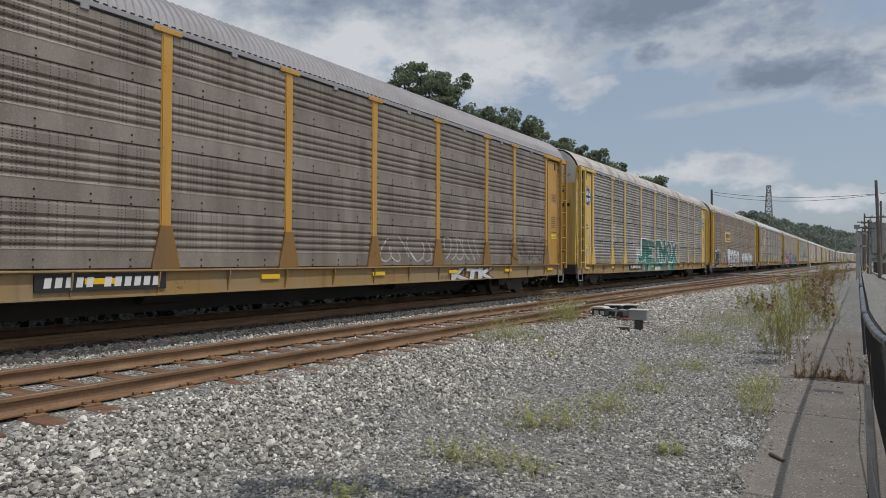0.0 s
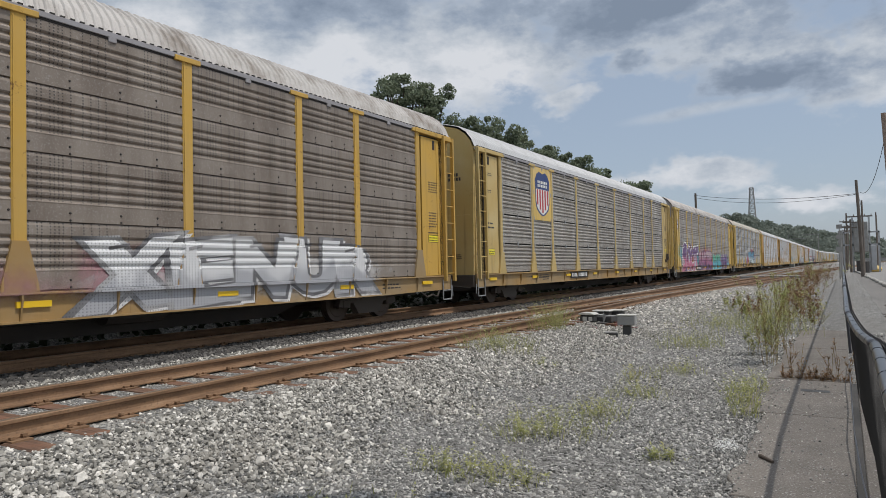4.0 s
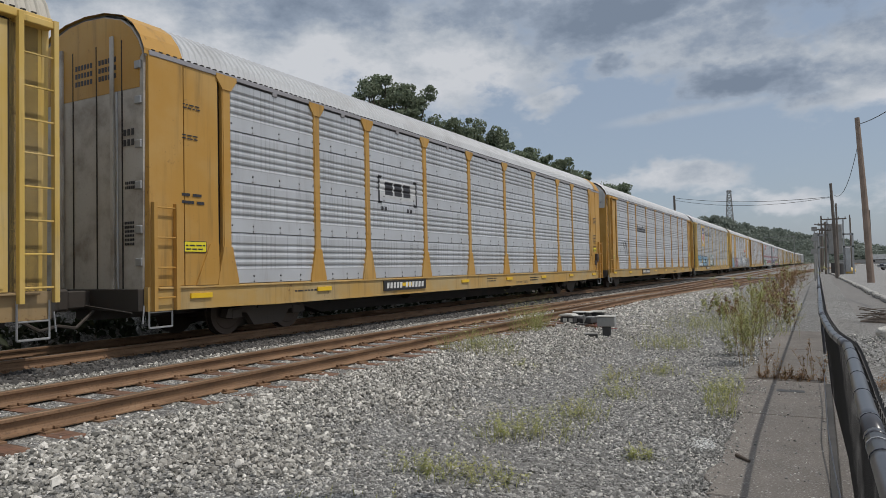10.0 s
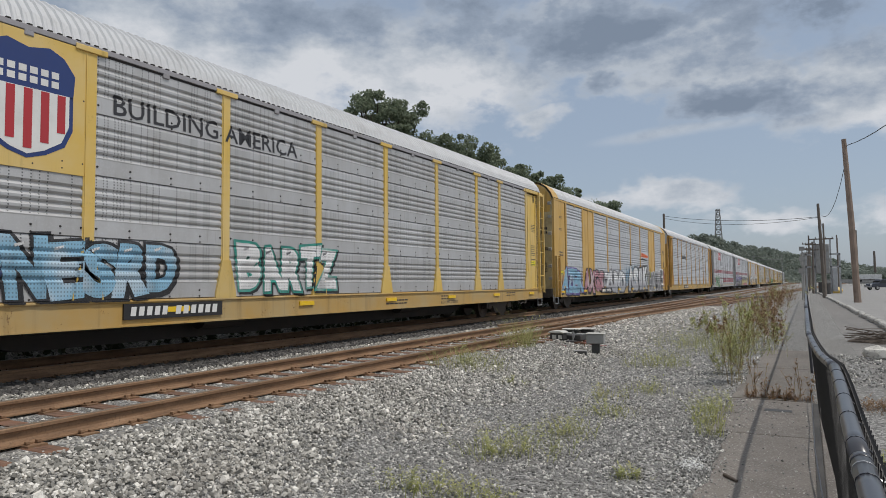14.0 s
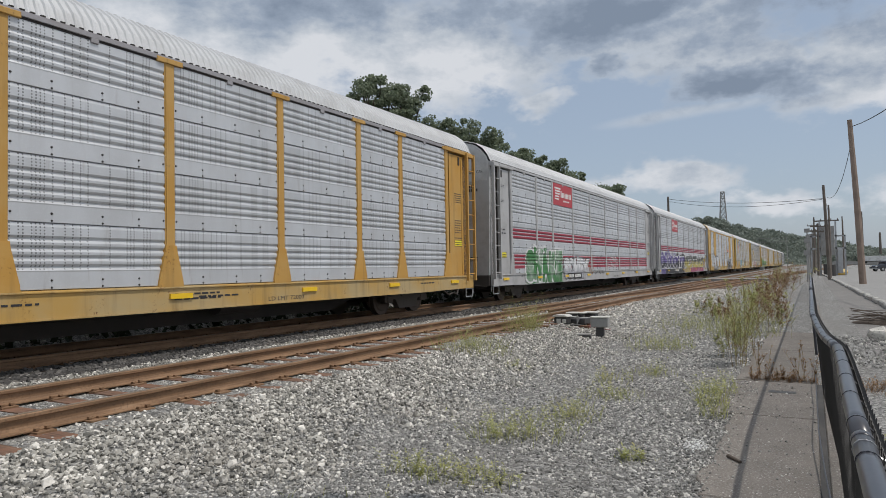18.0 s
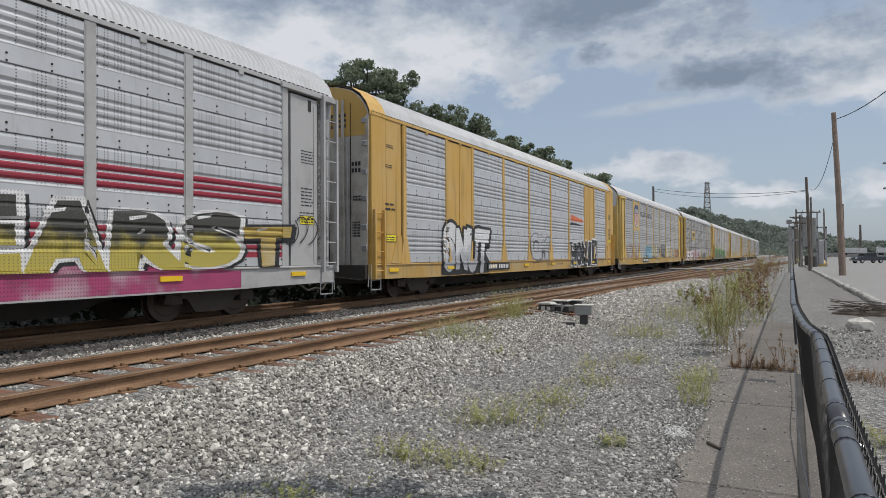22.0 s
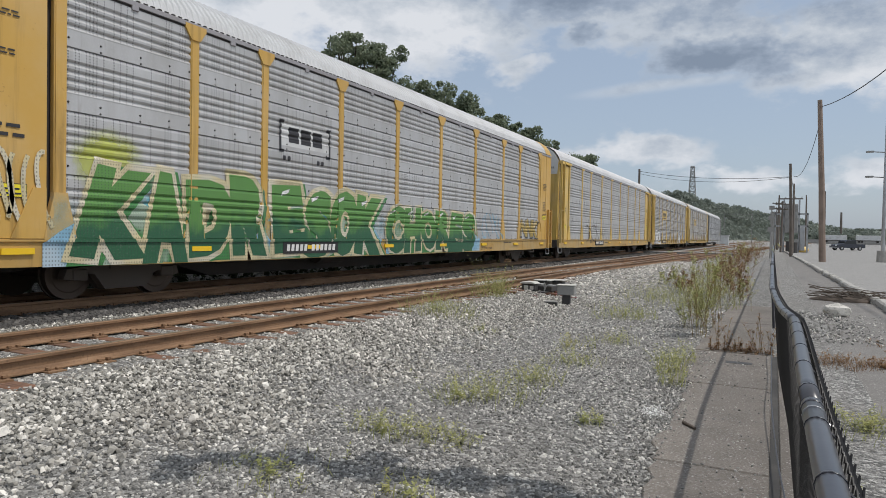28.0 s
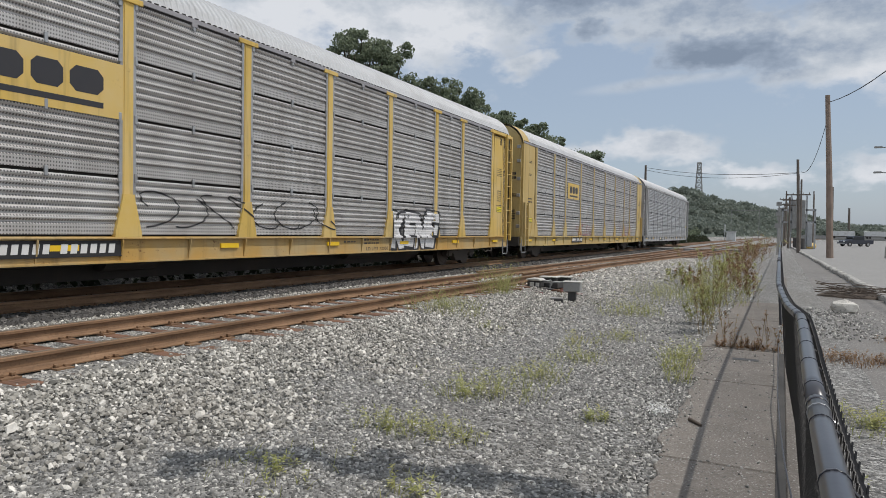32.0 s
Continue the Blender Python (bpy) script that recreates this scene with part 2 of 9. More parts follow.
def sheet_metal(name, base, dirty, dots, dirt=0.5, plain=None, deep=0.75):
    """Galvanised sheet: spangle, streaks of grime and rows of punched holes."""
    k = Nodes(name)
    x, y, z = k.xyz()
    wide = k.noise(0.9, 5, 0.6)
    runs = k.noise(1.0, 4, 0.55, k.scaled((4, 2.2, 0.22)))
    fine = k.noise(30, 3, 0.6)
    c = k.mix(k.math("MULTIPLY", k.step(runs, 0.3, 0.8), dirt), base, dirty)
    c = k.mix(k.math("MULTIPLY", k.step(wide, 0.45, 0.75), dirt * 0.8), c, dirty)
    c = k.mix(k.math("MULTIPLY", k.random(), 0.3), c, dirty)
    c = k.mix(k.math("MULTIPLY", k.step(fine, 0.5, 0.75), 0.16), c, (0.75, 0.77, 0.8))
    py, pz, ry, rz, off = dots
    # holes: a fine grid of dark points
    fy = k.math("ABSOLUTE", k.math("SUBTRACT", k.math("FRACT", k.math("DIVIDE", y, py)), 0.5))
    fz = k.math("ABSOLUTE", k.math("SUBTRACT", k.math("FRACT", k.math("DIVIDE", k.math("ADD", z, off), pz)), 0.5))
    hole = k.math("MULTIPLY", k.math("LESS_THAN", fy, ry), k.math("LESS_THAN", fz, rz))
    if plain is not None:
        # they stand in uneven columns, single, in pairs and in threes, and leave the plain foot of the sheet free
        pick = k.t.nodes.new("ShaderNodeTexWhiteNoise")
        pick.noise_dimensions = "1D"
        k.link(k.math("FLOOR", k.math("DIVIDE", y, py)), pick.inputs["W"])
        hole = k.math("MULTIPLY", hole, k.math("GREATER_THAN", pick.outputs["Value"], 0.52))
        hole = k.math("MULTIPLY", hole, k.math("GREATER_THAN", z, plain))
        # brown stains run down from the bolts and joints
        rust = k.math("MULTIPLY", k.step(k.noise(1.0, 4, 0.6, k.scaled((3, 7, 0.9))), 0.58, 0.75), dirt * 0.5)
        c = k.mix(rust, c, (0.17, 0.12, 0.085))
    c = k.mix(k.math("MULTIPLY", hole, deep), c, (0.035, 0.035, 0.037))
    return k.color(c).set(0.5, 0.35, 0.5).bump(fine, 0.05, 0.004).m


def plain_paint(name, col, rough=0.5, wear=0.25, metal=0.0, tint=(0.08, 0.06, 0.045)):
    k = Nodes(name)
    n1, n2 = k.noise(1.3, 5, 0.62), k.noise(26, 4, 0.6)
    c = k.mix(k.math("MULTIPLY", k.step(n1, 0.42, 0.75), wear), col, tint)
    c = k.mix(k.math("MULTIPLY", k.step(n2, 0.55, 0.75), wear * 0.5), c, tint)
    return k.color(c).set(rough, metal).bump(n2, 0.08, 0.003).m


def spray(name, col):
    """Aerosol paint, thin and a little uneven."""
    k = Nodes(name)
    n1, n2 = k.noise(2.2, 4, 0.6), k.noise(35, 3, 0.6)
    dark = tuple(v * 0.62 for v in col)
    c = k.mix(k.step(n1, 0.4, 0.7), col, dark)
    c = k.mix(k.math("MULTIPLY", k.step(n2, 0.55, 0.72), 0.25), c, (0.3, 0.3, 0.3))
    pale = tuple(v + (0.75 - v) * 0.55 for v in col)
    if max(col) > 0.1:
        # the colour fades to a paler tint in drifting patches
        c = k.mix(k.math("MULTIPLY", k.step(k.noise(1.1, 3, 0.5), 0.48, 0.66), 0.75), c, pale)
    x, y, z = k.xyz()
    fy = k.math("ABSOLUTE", k.math("SUBTRACT", k.math("FRACT", k.math("DIVIDE", y, 0.05)), 0.5))
    fz = k.math("ABSOLUTE", k.math("SUBTRACT", k.math("FRACT", k.math("DIVIDE", z, 0.06)), 0.5))
    hole = k.math("MULTIPLY", k.math("LESS_THAN", fy, 0.22), k.math("LESS_THAN", fz, 0.22))
    c = k.mix(k.math("MULTIPLY", hole, 0.5), c, (0.04, 0.04, 0.042))
    return k.color(c).set(0.5).m


def fade_fill(name, top, foot):
    """An aerosol fill that fades from one colour at the top to another at the foot of the letter."""
    k = Nodes(name)
    g = k.t.nodes.new("ShaderNodeSeparateXYZ")
    k.link(k.co.outputs["Generated"], g.inputs[0])
    f = k.math("ADD", g.outputs[2], k.math("MULTIPLY", k.math("SUBTRACT", k.noise(1.6, 4, 0.6), 0.5), 0.9))
    c = k.mix(k.step(f, 0.32, 0.62), foot, top)
    c = k.mix(k.math("MULTIPLY", k.step(k.noise(30, 3, 0.6), 0.52, 0.72), 0.25), c, (0.25, 0.25, 0.25))
    x, y, z = k.xyz()
    fy = k.math("ABSOLUTE", k.math("SUBTRACT", k.math("FRACT", k.math("DIVIDE", y, 0.062)), 0.5))
    fz = k.math("ABSOLUTE", k.math("SUBTRACT", k.math("FRACT", k.math("DIVIDE", z, 0.047)), 0.5))
    hole = k.math("MULTIPLY", k.math("LESS_THAN", fy, 0.17), k.math("LESS_THAN", fz, 0.24))
    c = k.mix(k.math("MULTIPLY", hole, 0.45), c, (0.04, 0.04, 0.042))
    return k.color(c).set(0.5).m


def overspray(name, col):
    """A drifting cloud of thin aerosol colour with soft edges."""
    k = Nodes(name)
    g = k.t.nodes.new("ShaderNodeSeparateXYZ")
    k.link(k.co.outputs["Generated"], g.inputs[0])
    dy, dz = (k.math("MULTIPLY", k.math("SUBTRACT", v, 0.5), 2.0) for v in (g.outputs[1], g.outputs[2]))
    r = k.math("SQRT", k.math("ADD", k.math("MULTIPLY", dy, dy), k.math("MULTIPLY", dz, dz)))
    a = k.math("ADD", k.math("SUBTRACT", 1.0, r), k.math("MULTIPLY", k.math("SUBTRACT", k.noise(2.2, 5, 0.6), 0.5), 1.1))
    k.link(k.math("MULTIPLY", k.step(a, 0.05, 0.75), 0.62), k.b.inputs["Alpha"])
    return k.color(k.mix(k.step(k.noise(1.5, 3), 0.4, 0.7), col, tuple(v * 0.8 + 0.1 for v in col))).set(0.55).m


M = {}
M["yellow"] = paint_yellow("yellow_paint", (0.599, 0.363, 0.086), (0.621, 0.412, 0.156))
M["yellow_bright"] = paint_yellow("bright_yellow_paint", (0.70, 0.475, 0.115), (0.70, 0.52, 0.22), 0.25)
M["yellow_dirty"] = paint_yellow("dirty_yellow_paint", (0.37, 0.23, 0.085), (0.34, 0.255, 0.15), 0.85)
M["cream"] = paint_yellow("pale_yellow_paint", (0.535, 0.382, 0.139), (0.578, 0.451, 0.213), 0.35)
M["foot_rust"] = paint_yellow("rusty_foot_paint", (0.278, 0.147, 0.041), (0.214, 0.127, 0.057), 0.8)
M["grey_paint"] = plain_paint("grey_car_paint", (0.44, 0.44, 0.44), 0.5, 0.3)
M["white_paint"] = plain_paint("white_car_paint", (0.62, 0.63, 0.63), 0.5, 0.35)
M["sheet_perf"] = sheet_metal("galvanised_sheet", (0.54, 0.545, 0.55), (0.36, 0.35, 0.335), (0.062, 0.047, 0.17, 0.24, 0.0), 0.5, 0.30)
M["sill_yellow"] = paint_yellow("sill_yellow_paint", (0.52, 0.32, 0.09), (0.47, 0.36, 0.19), 0.9)
M["sheet_perf_bright"] = sheet_metal("clean_galvanised_sheet", (0.60, 0.62, 0.645), (0.43, 0.435, 0.44), (0.062, 0.047, 0.17, 0.24, 0.0), 0.4, 0.30)
M["sheet_perf_dirty"] = sheet_metal("grimy_galvanised_sheet", (0.44, 0.41, 0.37), (0.21, 0.175, 0.145), (0.062, 0.047, 0.17, 0.24, 0.0), 0.7, 0.30)
M["sheet_lou"] = sheet_metal("punched_sheet", (0.60, 0.59, 0.575), (0.34, 0.315, 0.29), (0.046, 0.056, 0.25, 0.24, 0.0), 0.55)
M["sheet_lou_dirty"] = sheet_metal("grimy_punched_sheet", (0.54, 0.51, 0.465), (0.26, 0.225, 0.19), (0.046, 0.056, 0.25, 0.24, 0.0), 0.7)
M["sheet_lou_bright"] = sheet_metal("clean_punched_sheet", (0.54, 0.55, 0.56), (0.33, 0.33, 0.33), (0.046, 0.056, 0.25, 0.24, 0.0), 0.45)
M["sheet_perf_brown"] = sheet_metal("rusty_brown_sheet", (0.34, 0.295, 0.25), (0.16, 0.125, 0.10), (0.062, 0.047, 0.17, 0.24, 0.0), 0.75, 0.30)
M["yellow_orange"] = paint_yellow("orange_yellow_paint", (0.535, 0.284, 0.053), (0.567, 0.343, 0.107), 0.5)
M["yellow_old"] = paint_yellow("rust_stained_yellow_paint", (0.60, 0.365, 0.07), (0.56, 0.36, 0.10), 0.9)
M["sheet_red"] = plain_paint("red_stripe_paint", (0.33, 0.03, 0.055), 0.5, 0.25)
M["roof_light"] = plain_paint("light_roof_metal", (0.52, 0.53, 0.54), 0.5, 0.4, 0.2, (0.30, 0.29, 0.28))
M["roof_cream"] = plain_paint("cream_roof_metal", (0.47, 0.44, 0.38), 0.5, 0.35, 0.1, (0.28, 0.24, 0.19))
M["roof_grey"] = plain_paint("weathered_roof_metal", (0.34, 0.33, 0.345), 0.5, 0.5, 0.2, (0.22, 0.2, 0.18))
M["roof_brown"] = plain_paint("stained_roof_metal", (0.50, 0.48, 0.46), 0.55, 0.95, 0.15, (0.21, 0.175, 0.145))
M["end_white"] = plain_paint("grimy_white_end_paint", (0.52, 0.50, 0.46), 0.6, 0.75, 0.0, (0.17, 0.125, 0.085))
M["end_cream"] = plain_paint("grimy_cream_end_paint", (0.50, 0.42, 0.24), 0.6, 0.75, 0.0, (0.17, 0.115, 0.06))
M["under"] = plain_paint("underframe_grime", (0.045, 0.040, 0.036), 0.75, 0.5)
M["black"] = plain_paint("black_paint", (0.022, 0.022, 0.024), 0.55, 0.2)
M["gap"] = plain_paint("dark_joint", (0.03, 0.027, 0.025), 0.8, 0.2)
M["truck"] = plain_paint("cast_steel_grime", (0.075, 0.062, 0.052), 0.7, 0.5)
M["wheel"] = plain_paint("wheel_steel", (0.10, 0.075, 0.06), 0.55, 0.4, 0.5)
M["white"] = plain_paint("white_lettering", (0.75, 0.75, 0.73), 0.5, 0.15)
M["ink"] = plain_paint("black_lettering", (0.03, 0.03, 0.035), 0.5, 0.1)
M["reflector"] = plain_paint("yellow_reflector", (0.85, 0.55, 0.02), 0.35, 0.08)
M["sticker"] = plain_paint("yellow_sticker", (0.85, 0.72, 0.03), 0.4, 0.05)
M["blue"] = plain_paint("blue_paint", (0.02, 0.045, 0.17), 0.45, 0.12)
M["red"] = plain_paint("red_paint", (0.45, 0.03, 0.04), 0.45, 0.12)
M["orange"] = plain_paint("orange_paint", (0.70, 0.14, 0.03), 0.45, 0.12)
for key, col in {"s_black": (0.02, 0.02, 0.022), "s_white": (0.78, 0.78, 0.78), "s_pink": (0.62, 0.18, 0.27), "s_purple": (0.14, 0.06, 0.19),
                 "s_cyan": (0.10, 0.50, 0.60), "s_sky": (0.24, 0.46, 0.62), "s_teal": (0.03, 0.30, 0.24), "s_green": (0.05, 0.22, 0.06),
                 "s_cream": (0.62, 0.55, 0.34), "s_red": (0.40, 0.05, 0.06), "s_violet": (0.10, 0.07, 0.28), "s_grey": (0.18, 0.18, 0.19),
                 "s_gold": (0.50, 0.36, 0.09), "s_lime": (0.55, 0.60, 0.05), "s_rose": (0.50, 0.24, 0.28), "s_navy": (0.03, 0.05, 0.14), "s_rust": (0.38, 0.13, 0.04)}.items():
    M[key] = spray("aerosol_" + key[2:], col)
    M["c" + key[1:]] = overspray("overspray_" + key[2:], col)


for key, top, foot in (("f_teal", (0.02, 0.12, 0.09), (0.03, 0.22, 0.17)), ("f_mural", (0.14, 0.06, 0.19), (0.55, 0.16, 0.27)), ("f_ash", (0.48, 0.33, 0.37), (0.32, 0.11, 0.22)),
                       ("f_sea", (0.10, 0.42, 0.28), (0.05, 0.42, 0.50)), ("f_plum", (0.22, 0.14, 0.30), (0.12, 0.05, 0.17)), ("f_ice", (0.10, 0.33, 0.52), (0.60, 0.68, 0.72)),
                       ("f_leaf", (0.10, 0.26, 0.06), (0.02, 0.11, 0.05)), ("f_night", (0.10, 0.06, 0.28), (0.02, 0.02, 0.03)), ("f_brass", (0.06, 0.06, 0.05), (0.48, 0.40, 0.08)), ("f_chrome", (0.74, 0.75, 0.76), (0.42, 0.43, 0.46))):
    M[key] = fade_fill("aerosol_fade_" + key[2:], top, foot)
M["s_magenta"] = spray("aerosol_magenta", (0.42, 0.06, 0.17))


def rail_steel():
    k = Nodes("rusty_rail")
    n1, n2 = k.noise(3.0, 5, 0.6, k.scaled((3, 0.5, 3))), k.noise(40, 4, 0.6)
    c = k.ramp(n1, [(0.3, (0.155, 0.09, 0.05)), (0.55, (0.255, 0.152, 0.085)), (0.75, (0.33, 0.21, 0.125))])
    c = k.mix(k.math("MULTIPLY", k.step(n2, 0.5, 0.7), 0.4), c, (0.05, 0.03, 0.02))
    return k.color(c).set(0.7, 0.15).bump(n2, 0.3, 0.004).m


def tie_wood():
    k = Nodes("weathered_tie")
    n1, n2 = k.noise(2.0, 6, 0.65, k.scaled((1.2, 14, 6))), k.noise(3.0, 4, 0.6)
    c = k.ramp(n1, [(0.3, (0.06, 0.036, 0.025)), (0.55, (0.16, 0.09, 0.058)), (0.75, (0.25, 0.155, 0.105))])
    c = k.mix(k.math("MULTIPLY", k.step(n2, 0.42, 0.65), 0.6), c, (0.23, 0.105, 0.06))
    return k.color(c).set(0.85).bump(n1, 0.6, 0.012).m


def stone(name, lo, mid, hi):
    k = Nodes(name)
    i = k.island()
    c = k.ramp(i, [(0.0, lo), (0.32, mid), (0.66, mid), (0.94, hi)])
    n1, n2 = k.noise(25, 5, 0.65), k.noise(0.8, 3, 0.5)
    c = k.mix(k.math("MULTIPLY", k.step(n1, 0.45, 0.7), 0.35), c, lo)
    c = k.mix(k.math("MULTIPLY", k.step(n2, 0.5, 0.75), 0.25), c, (0.20, 0.17, 0.14))
    return k.color(c).set(0.85).bump(n1, 0.4, 0.006).m


def ground_mat():
    """Packed grey gravel with finer chippings, dust and dark damp patches."""
    k = Nodes("packed_gravel")
    v1 = k.voronoi(38)
    v1c = k.voronoi(38, out="Color")
    v2 = k.voronoi(90)
    wide, mid = k.noise(0.35, 5, 0.6), k.noise(2.2, 5, 0.6)
    s = k.t.nodes.new("ShaderNodeSeparateColor")
    k.link(v1c, s.inputs[0])
    c = k.ramp(s.outputs[0], [(0.0, (0.07, 0.07, 0.067)), (0.45, (0.205, 0.202, 0.194)), (0.8, (0.33, 0.325, 0.31)), (1.0, (0.56, 0.55, 0.52))])
    c = k.mix(k.math("MULTIPLY", k.step(wide, 0.42, 0.7), 0.45), c, (0.17, 0.16, 0.145))
    c = k.mix(k.math("MULTIPLY", k.step(mid, 0.5, 0.75), 0.4), c, (0.28, 0.265, 0.24))
    h = k.math("ADD", k.math("MULTIPLY", v1, -0.8), k.math("MULTIPLY", v2, -0.4))
    return k.color(c).set(0.9).bump(h, 0.9, 0.03).m


def concrete(name, lo, hi, grit=60):
    k = Nodes(name)
    wide, mid, fine = k.noise(0.5, 5, 0.6), k.noise(3.2, 5, 0.65), k.noise(grit, 3, 0.7)
    c = k.ramp(k.math("ADD", k.math("MULTIPLY", wide, 0.5), k.math("MULTIPLY", mid, 0.5)), [(0.35, lo), (0.65, hi)])
    c = k.mix(k.math("MULTIPLY", k.step(fine, 0.56, 0.66), 0.55), c, (0.42, 0.41, 0.39))
    c = k.mix(k.math("MULTIPLY", k.step(fine, 0.44, 0.36), 0.5), c, (0.05, 0.05, 0.05))
    # scattered bright grit
    v = k.voronoi(42)
    s = k.t.nodes.new("ShaderNodeSeparateColor")
    k.link(k.voronoi(42, out="Color"), s.inputs[0])
    grain = k.math("MULTIPLY", k.math("LESS_THAN", v, 0.30), k.math("GREATER_THAN", s.outputs[0], 0.72))
    c = k.mix(k.math("MULTIPLY", grain, 0.6), c, k.ramp(s.outputs[1], [(0.2, (0.05, 0.05, 0.05)), (0.5, (0.3, 0.29, 0.28)), (0.9, (0.55, 0.54, 0.52))]))
    return k.color(c).set(0.9).bump(k.math("ADD", fine, mid), 0.4, 0.008).m


def leaf_mat(name, lo, hi, dry=(0.24, 0.19, 0.07), amount=0.15):
    k = Nodes(name)
    c = k.mix(k.island(), lo, hi)
    c = k.mix(k.math("MULTIPLY", k.step(k.noise(1.5, 3), 0.5, 0.8), amount), c, dry)
    k.color(c).set(0.6, 0, 0.3)
    # thin leaves let some light through
    thin = k.t.nodes.new("ShaderNodeBsdfTranslucent")
    k.link(c, thin.inputs["Color"])
    both = k.t.nodes.new("ShaderNodeMixShader")
    both.inputs[0].default_value = 0.4
    k.link(k.b.outputs[0], both.inputs[1])
    k.link(thin.outputs[0], both.inputs[2])
    k.link(both.outputs[0], k.t.nodes["Material Output"].inputs["Surface"])
    return k.m


M["rail"] = rail_steel()
M["railhead"] = plain_paint("worn_rail_head", (0.26, 0.20, 0.15), 0.42, 0.35, 0.5, (0.14, 0.085, 0.05))
M["tie"] = tie_wood()
# oily ties of the main track, darkened further for the shade under the train
M["tie_dark"] = plain_paint("shaded_oily_tie", (0.045, 0.035, 0.028), 0.8, 0.5)
M["ballast"] = stone("pale_ballast", (0.115, 0.112, 0.10), (0.37, 0.355, 0.32), (0.77, 0.74, 0.68))
# near-black: oil, plus the shade under the train put into the colour
M["ballast_dark"] = stone("shaded_oily_ballast", (0.03, 0.029, 0.028), (0.075, 0.071, 0.067), (0.16, 0.15, 0.14))
M["chips"] = stone("grey_chippings", (0.08, 0.08, 0.075), (0.265, 0.26, 0.245), (0.68, 0.66, 0.615))
M["ground"] = ground_mat()
M["slab"] = concrete("old_concrete_slab", (0.125, 0.110, 0.096), (0.20, 0.178, 0.155))
M["asphalt"] = concrete("old_asphalt", (0.135, 0.128, 0.12), (0.20, 0.19, 0.178), 40)
M["lot"] = concrete("bleached_lot", (0.215, 0.21, 0.202), (0.285, 0.28, 0.268), 30)
M["kerb"] = concrete("kerb_concrete", (0.30, 0.29, 0.27), (0.44, 0.43, 0.40))
M["lump"] = concrete("broken_pale_concrete", (0.50, 0.48, 0.44), (0.64, 0.62, 0.57), 20)
# dark colour that stands for the narrow shadow line at the fence's foot
M["tar"] = plain_paint("shadow_line_joint", (0.05, 0.048, 0.046), 0.85, 0.5, 0.0, (0.13, 0.12, 0.11))
# lifted above leaf green: haze in front of the trees, put into the colour
M["leaf"] = leaf_mat("hazed_tree_leaf", (0.15, 0.19, 0.125), (0.26, 0.30, 0.205))
# shade behind the train is put into this colour, far darker than other leaves
M["leaf_shaded"] = leaf_mat("shaded_shrub_leaf", (0.022, 0.032, 0.016), (0.045, 0.055, 0.028))
# distance haze is put into this colour: paler and greyer than plain leaves
M["leaf_hazed"] = leaf_mat("hazed_far_leaf", (0.20, 0.235, 0.20), (0.25, 0.28, 0.24), (0.22, 0.22, 0.19))
M["weed"] = leaf_mat("weed_leaf", (0.27, 0.30, 0.10), (0.48, 0.47, 0.21), (0.44, 0.35, 0.17), 0.45)
M["weed_stem"] = leaf_mat("weed_stem", (0.28, 0.20, 0.10), (0.42, 0.34, 0.17))
M["dry_weed"] = leaf_mat("dry_weed", (0.19, 0.11, 0.065), (0.34, 0.22, 0.12))
M["bark"] = plain_paint("grey_brown_bark", (0.095, 0.075, 0.06), 0.9, 0.5)
M["pole"] = plain_paint("weathered_pole_wood", (0.145, 0.125, 0.108), 0.85, 0.5)
M["pole_brown"] = plain_paint("brown_pole_wood", (0.27, 0.205, 0.165), 0.85, 0.4)
M["fence"] = plain_paint("black_coated_pipe", (0.048, 0.050, 0.060), 0.28, 0.2, 0.0, (0.12, 0.12, 0.125))
M["fence_wire"] = plain_paint("black_coated_wire", (0.012, 0.012, 0.014), 0.55, 0.1, 0.0, (0.05, 0.05, 0.05))
M["steel"] = plain_paint("galvanised_steel", (0.42, 0.43, 0.44), 0.45, 0.3, 0.6)
M["machine"] = plain_paint("dark_machine_paint", (0.05, 0.05, 0.05), 0.6, 0.4)
M["machine_top"] = plain_paint("pale_machine_lid", (0.58, 0.57, 0.53), 0.55, 0.35)
M["grey_box"] = plain_paint("grey_box_paint", (0.30, 0.30, 0.29), 0.6, 0.35)
M["cable_red"] = plain_paint("red_cable", (0.26, 0.07, 0.075), 0.6, 0.5)
M["glass"] = plain_paint("dark_vehicle_glass", (0.02, 0.024, 0.028), 0.08, 0.02)
M["dark_car"] = plain_paint("dark_car_paint", (0.035, 0.04, 0.055), 0.25, 0.1)
M["rubber"] = plain_paint("tyre_rubber", (0.02, 0.02, 0.02), 0.8, 0.3)

# ---------------------------------------------------------------- mesh helpers
def part(name, bm, material, parent, label=""):
    """One mesh object out of a bmesh, under a thing or a part."""
    me = bpy.data.meshes.new(name)
    bm.to_mesh(me)
    bm.free()
    me.materials.append(material)
    return place(name, me, parent, label)


def place(name, me, parent, label="", m=None):
    ob = new(name, me)
    ob.parent = parent
    if m is not None:
        ob.matrix_basis = m
    if label:
        ob["label"] = label
    return ob


def thing(name, label, category, group="", kind="", m=None):
    ob = tagged(new(name), label, category, group, kind)
    if m is not None:
        ob.matrix_basis = m
    return ob


def mesh_of(name, verts, faces, material, smooth=False):
    me = bpy.data.meshes.new(name)
    me.from_pydata([tuple(v) for v in verts], [], [tuple(f) for f in faces])
    me.materials.append(material)
    if smooth:
        me.polygons.foreach_set("use_smooth", [True] * len(me.polygons))
    me.update()
    return me


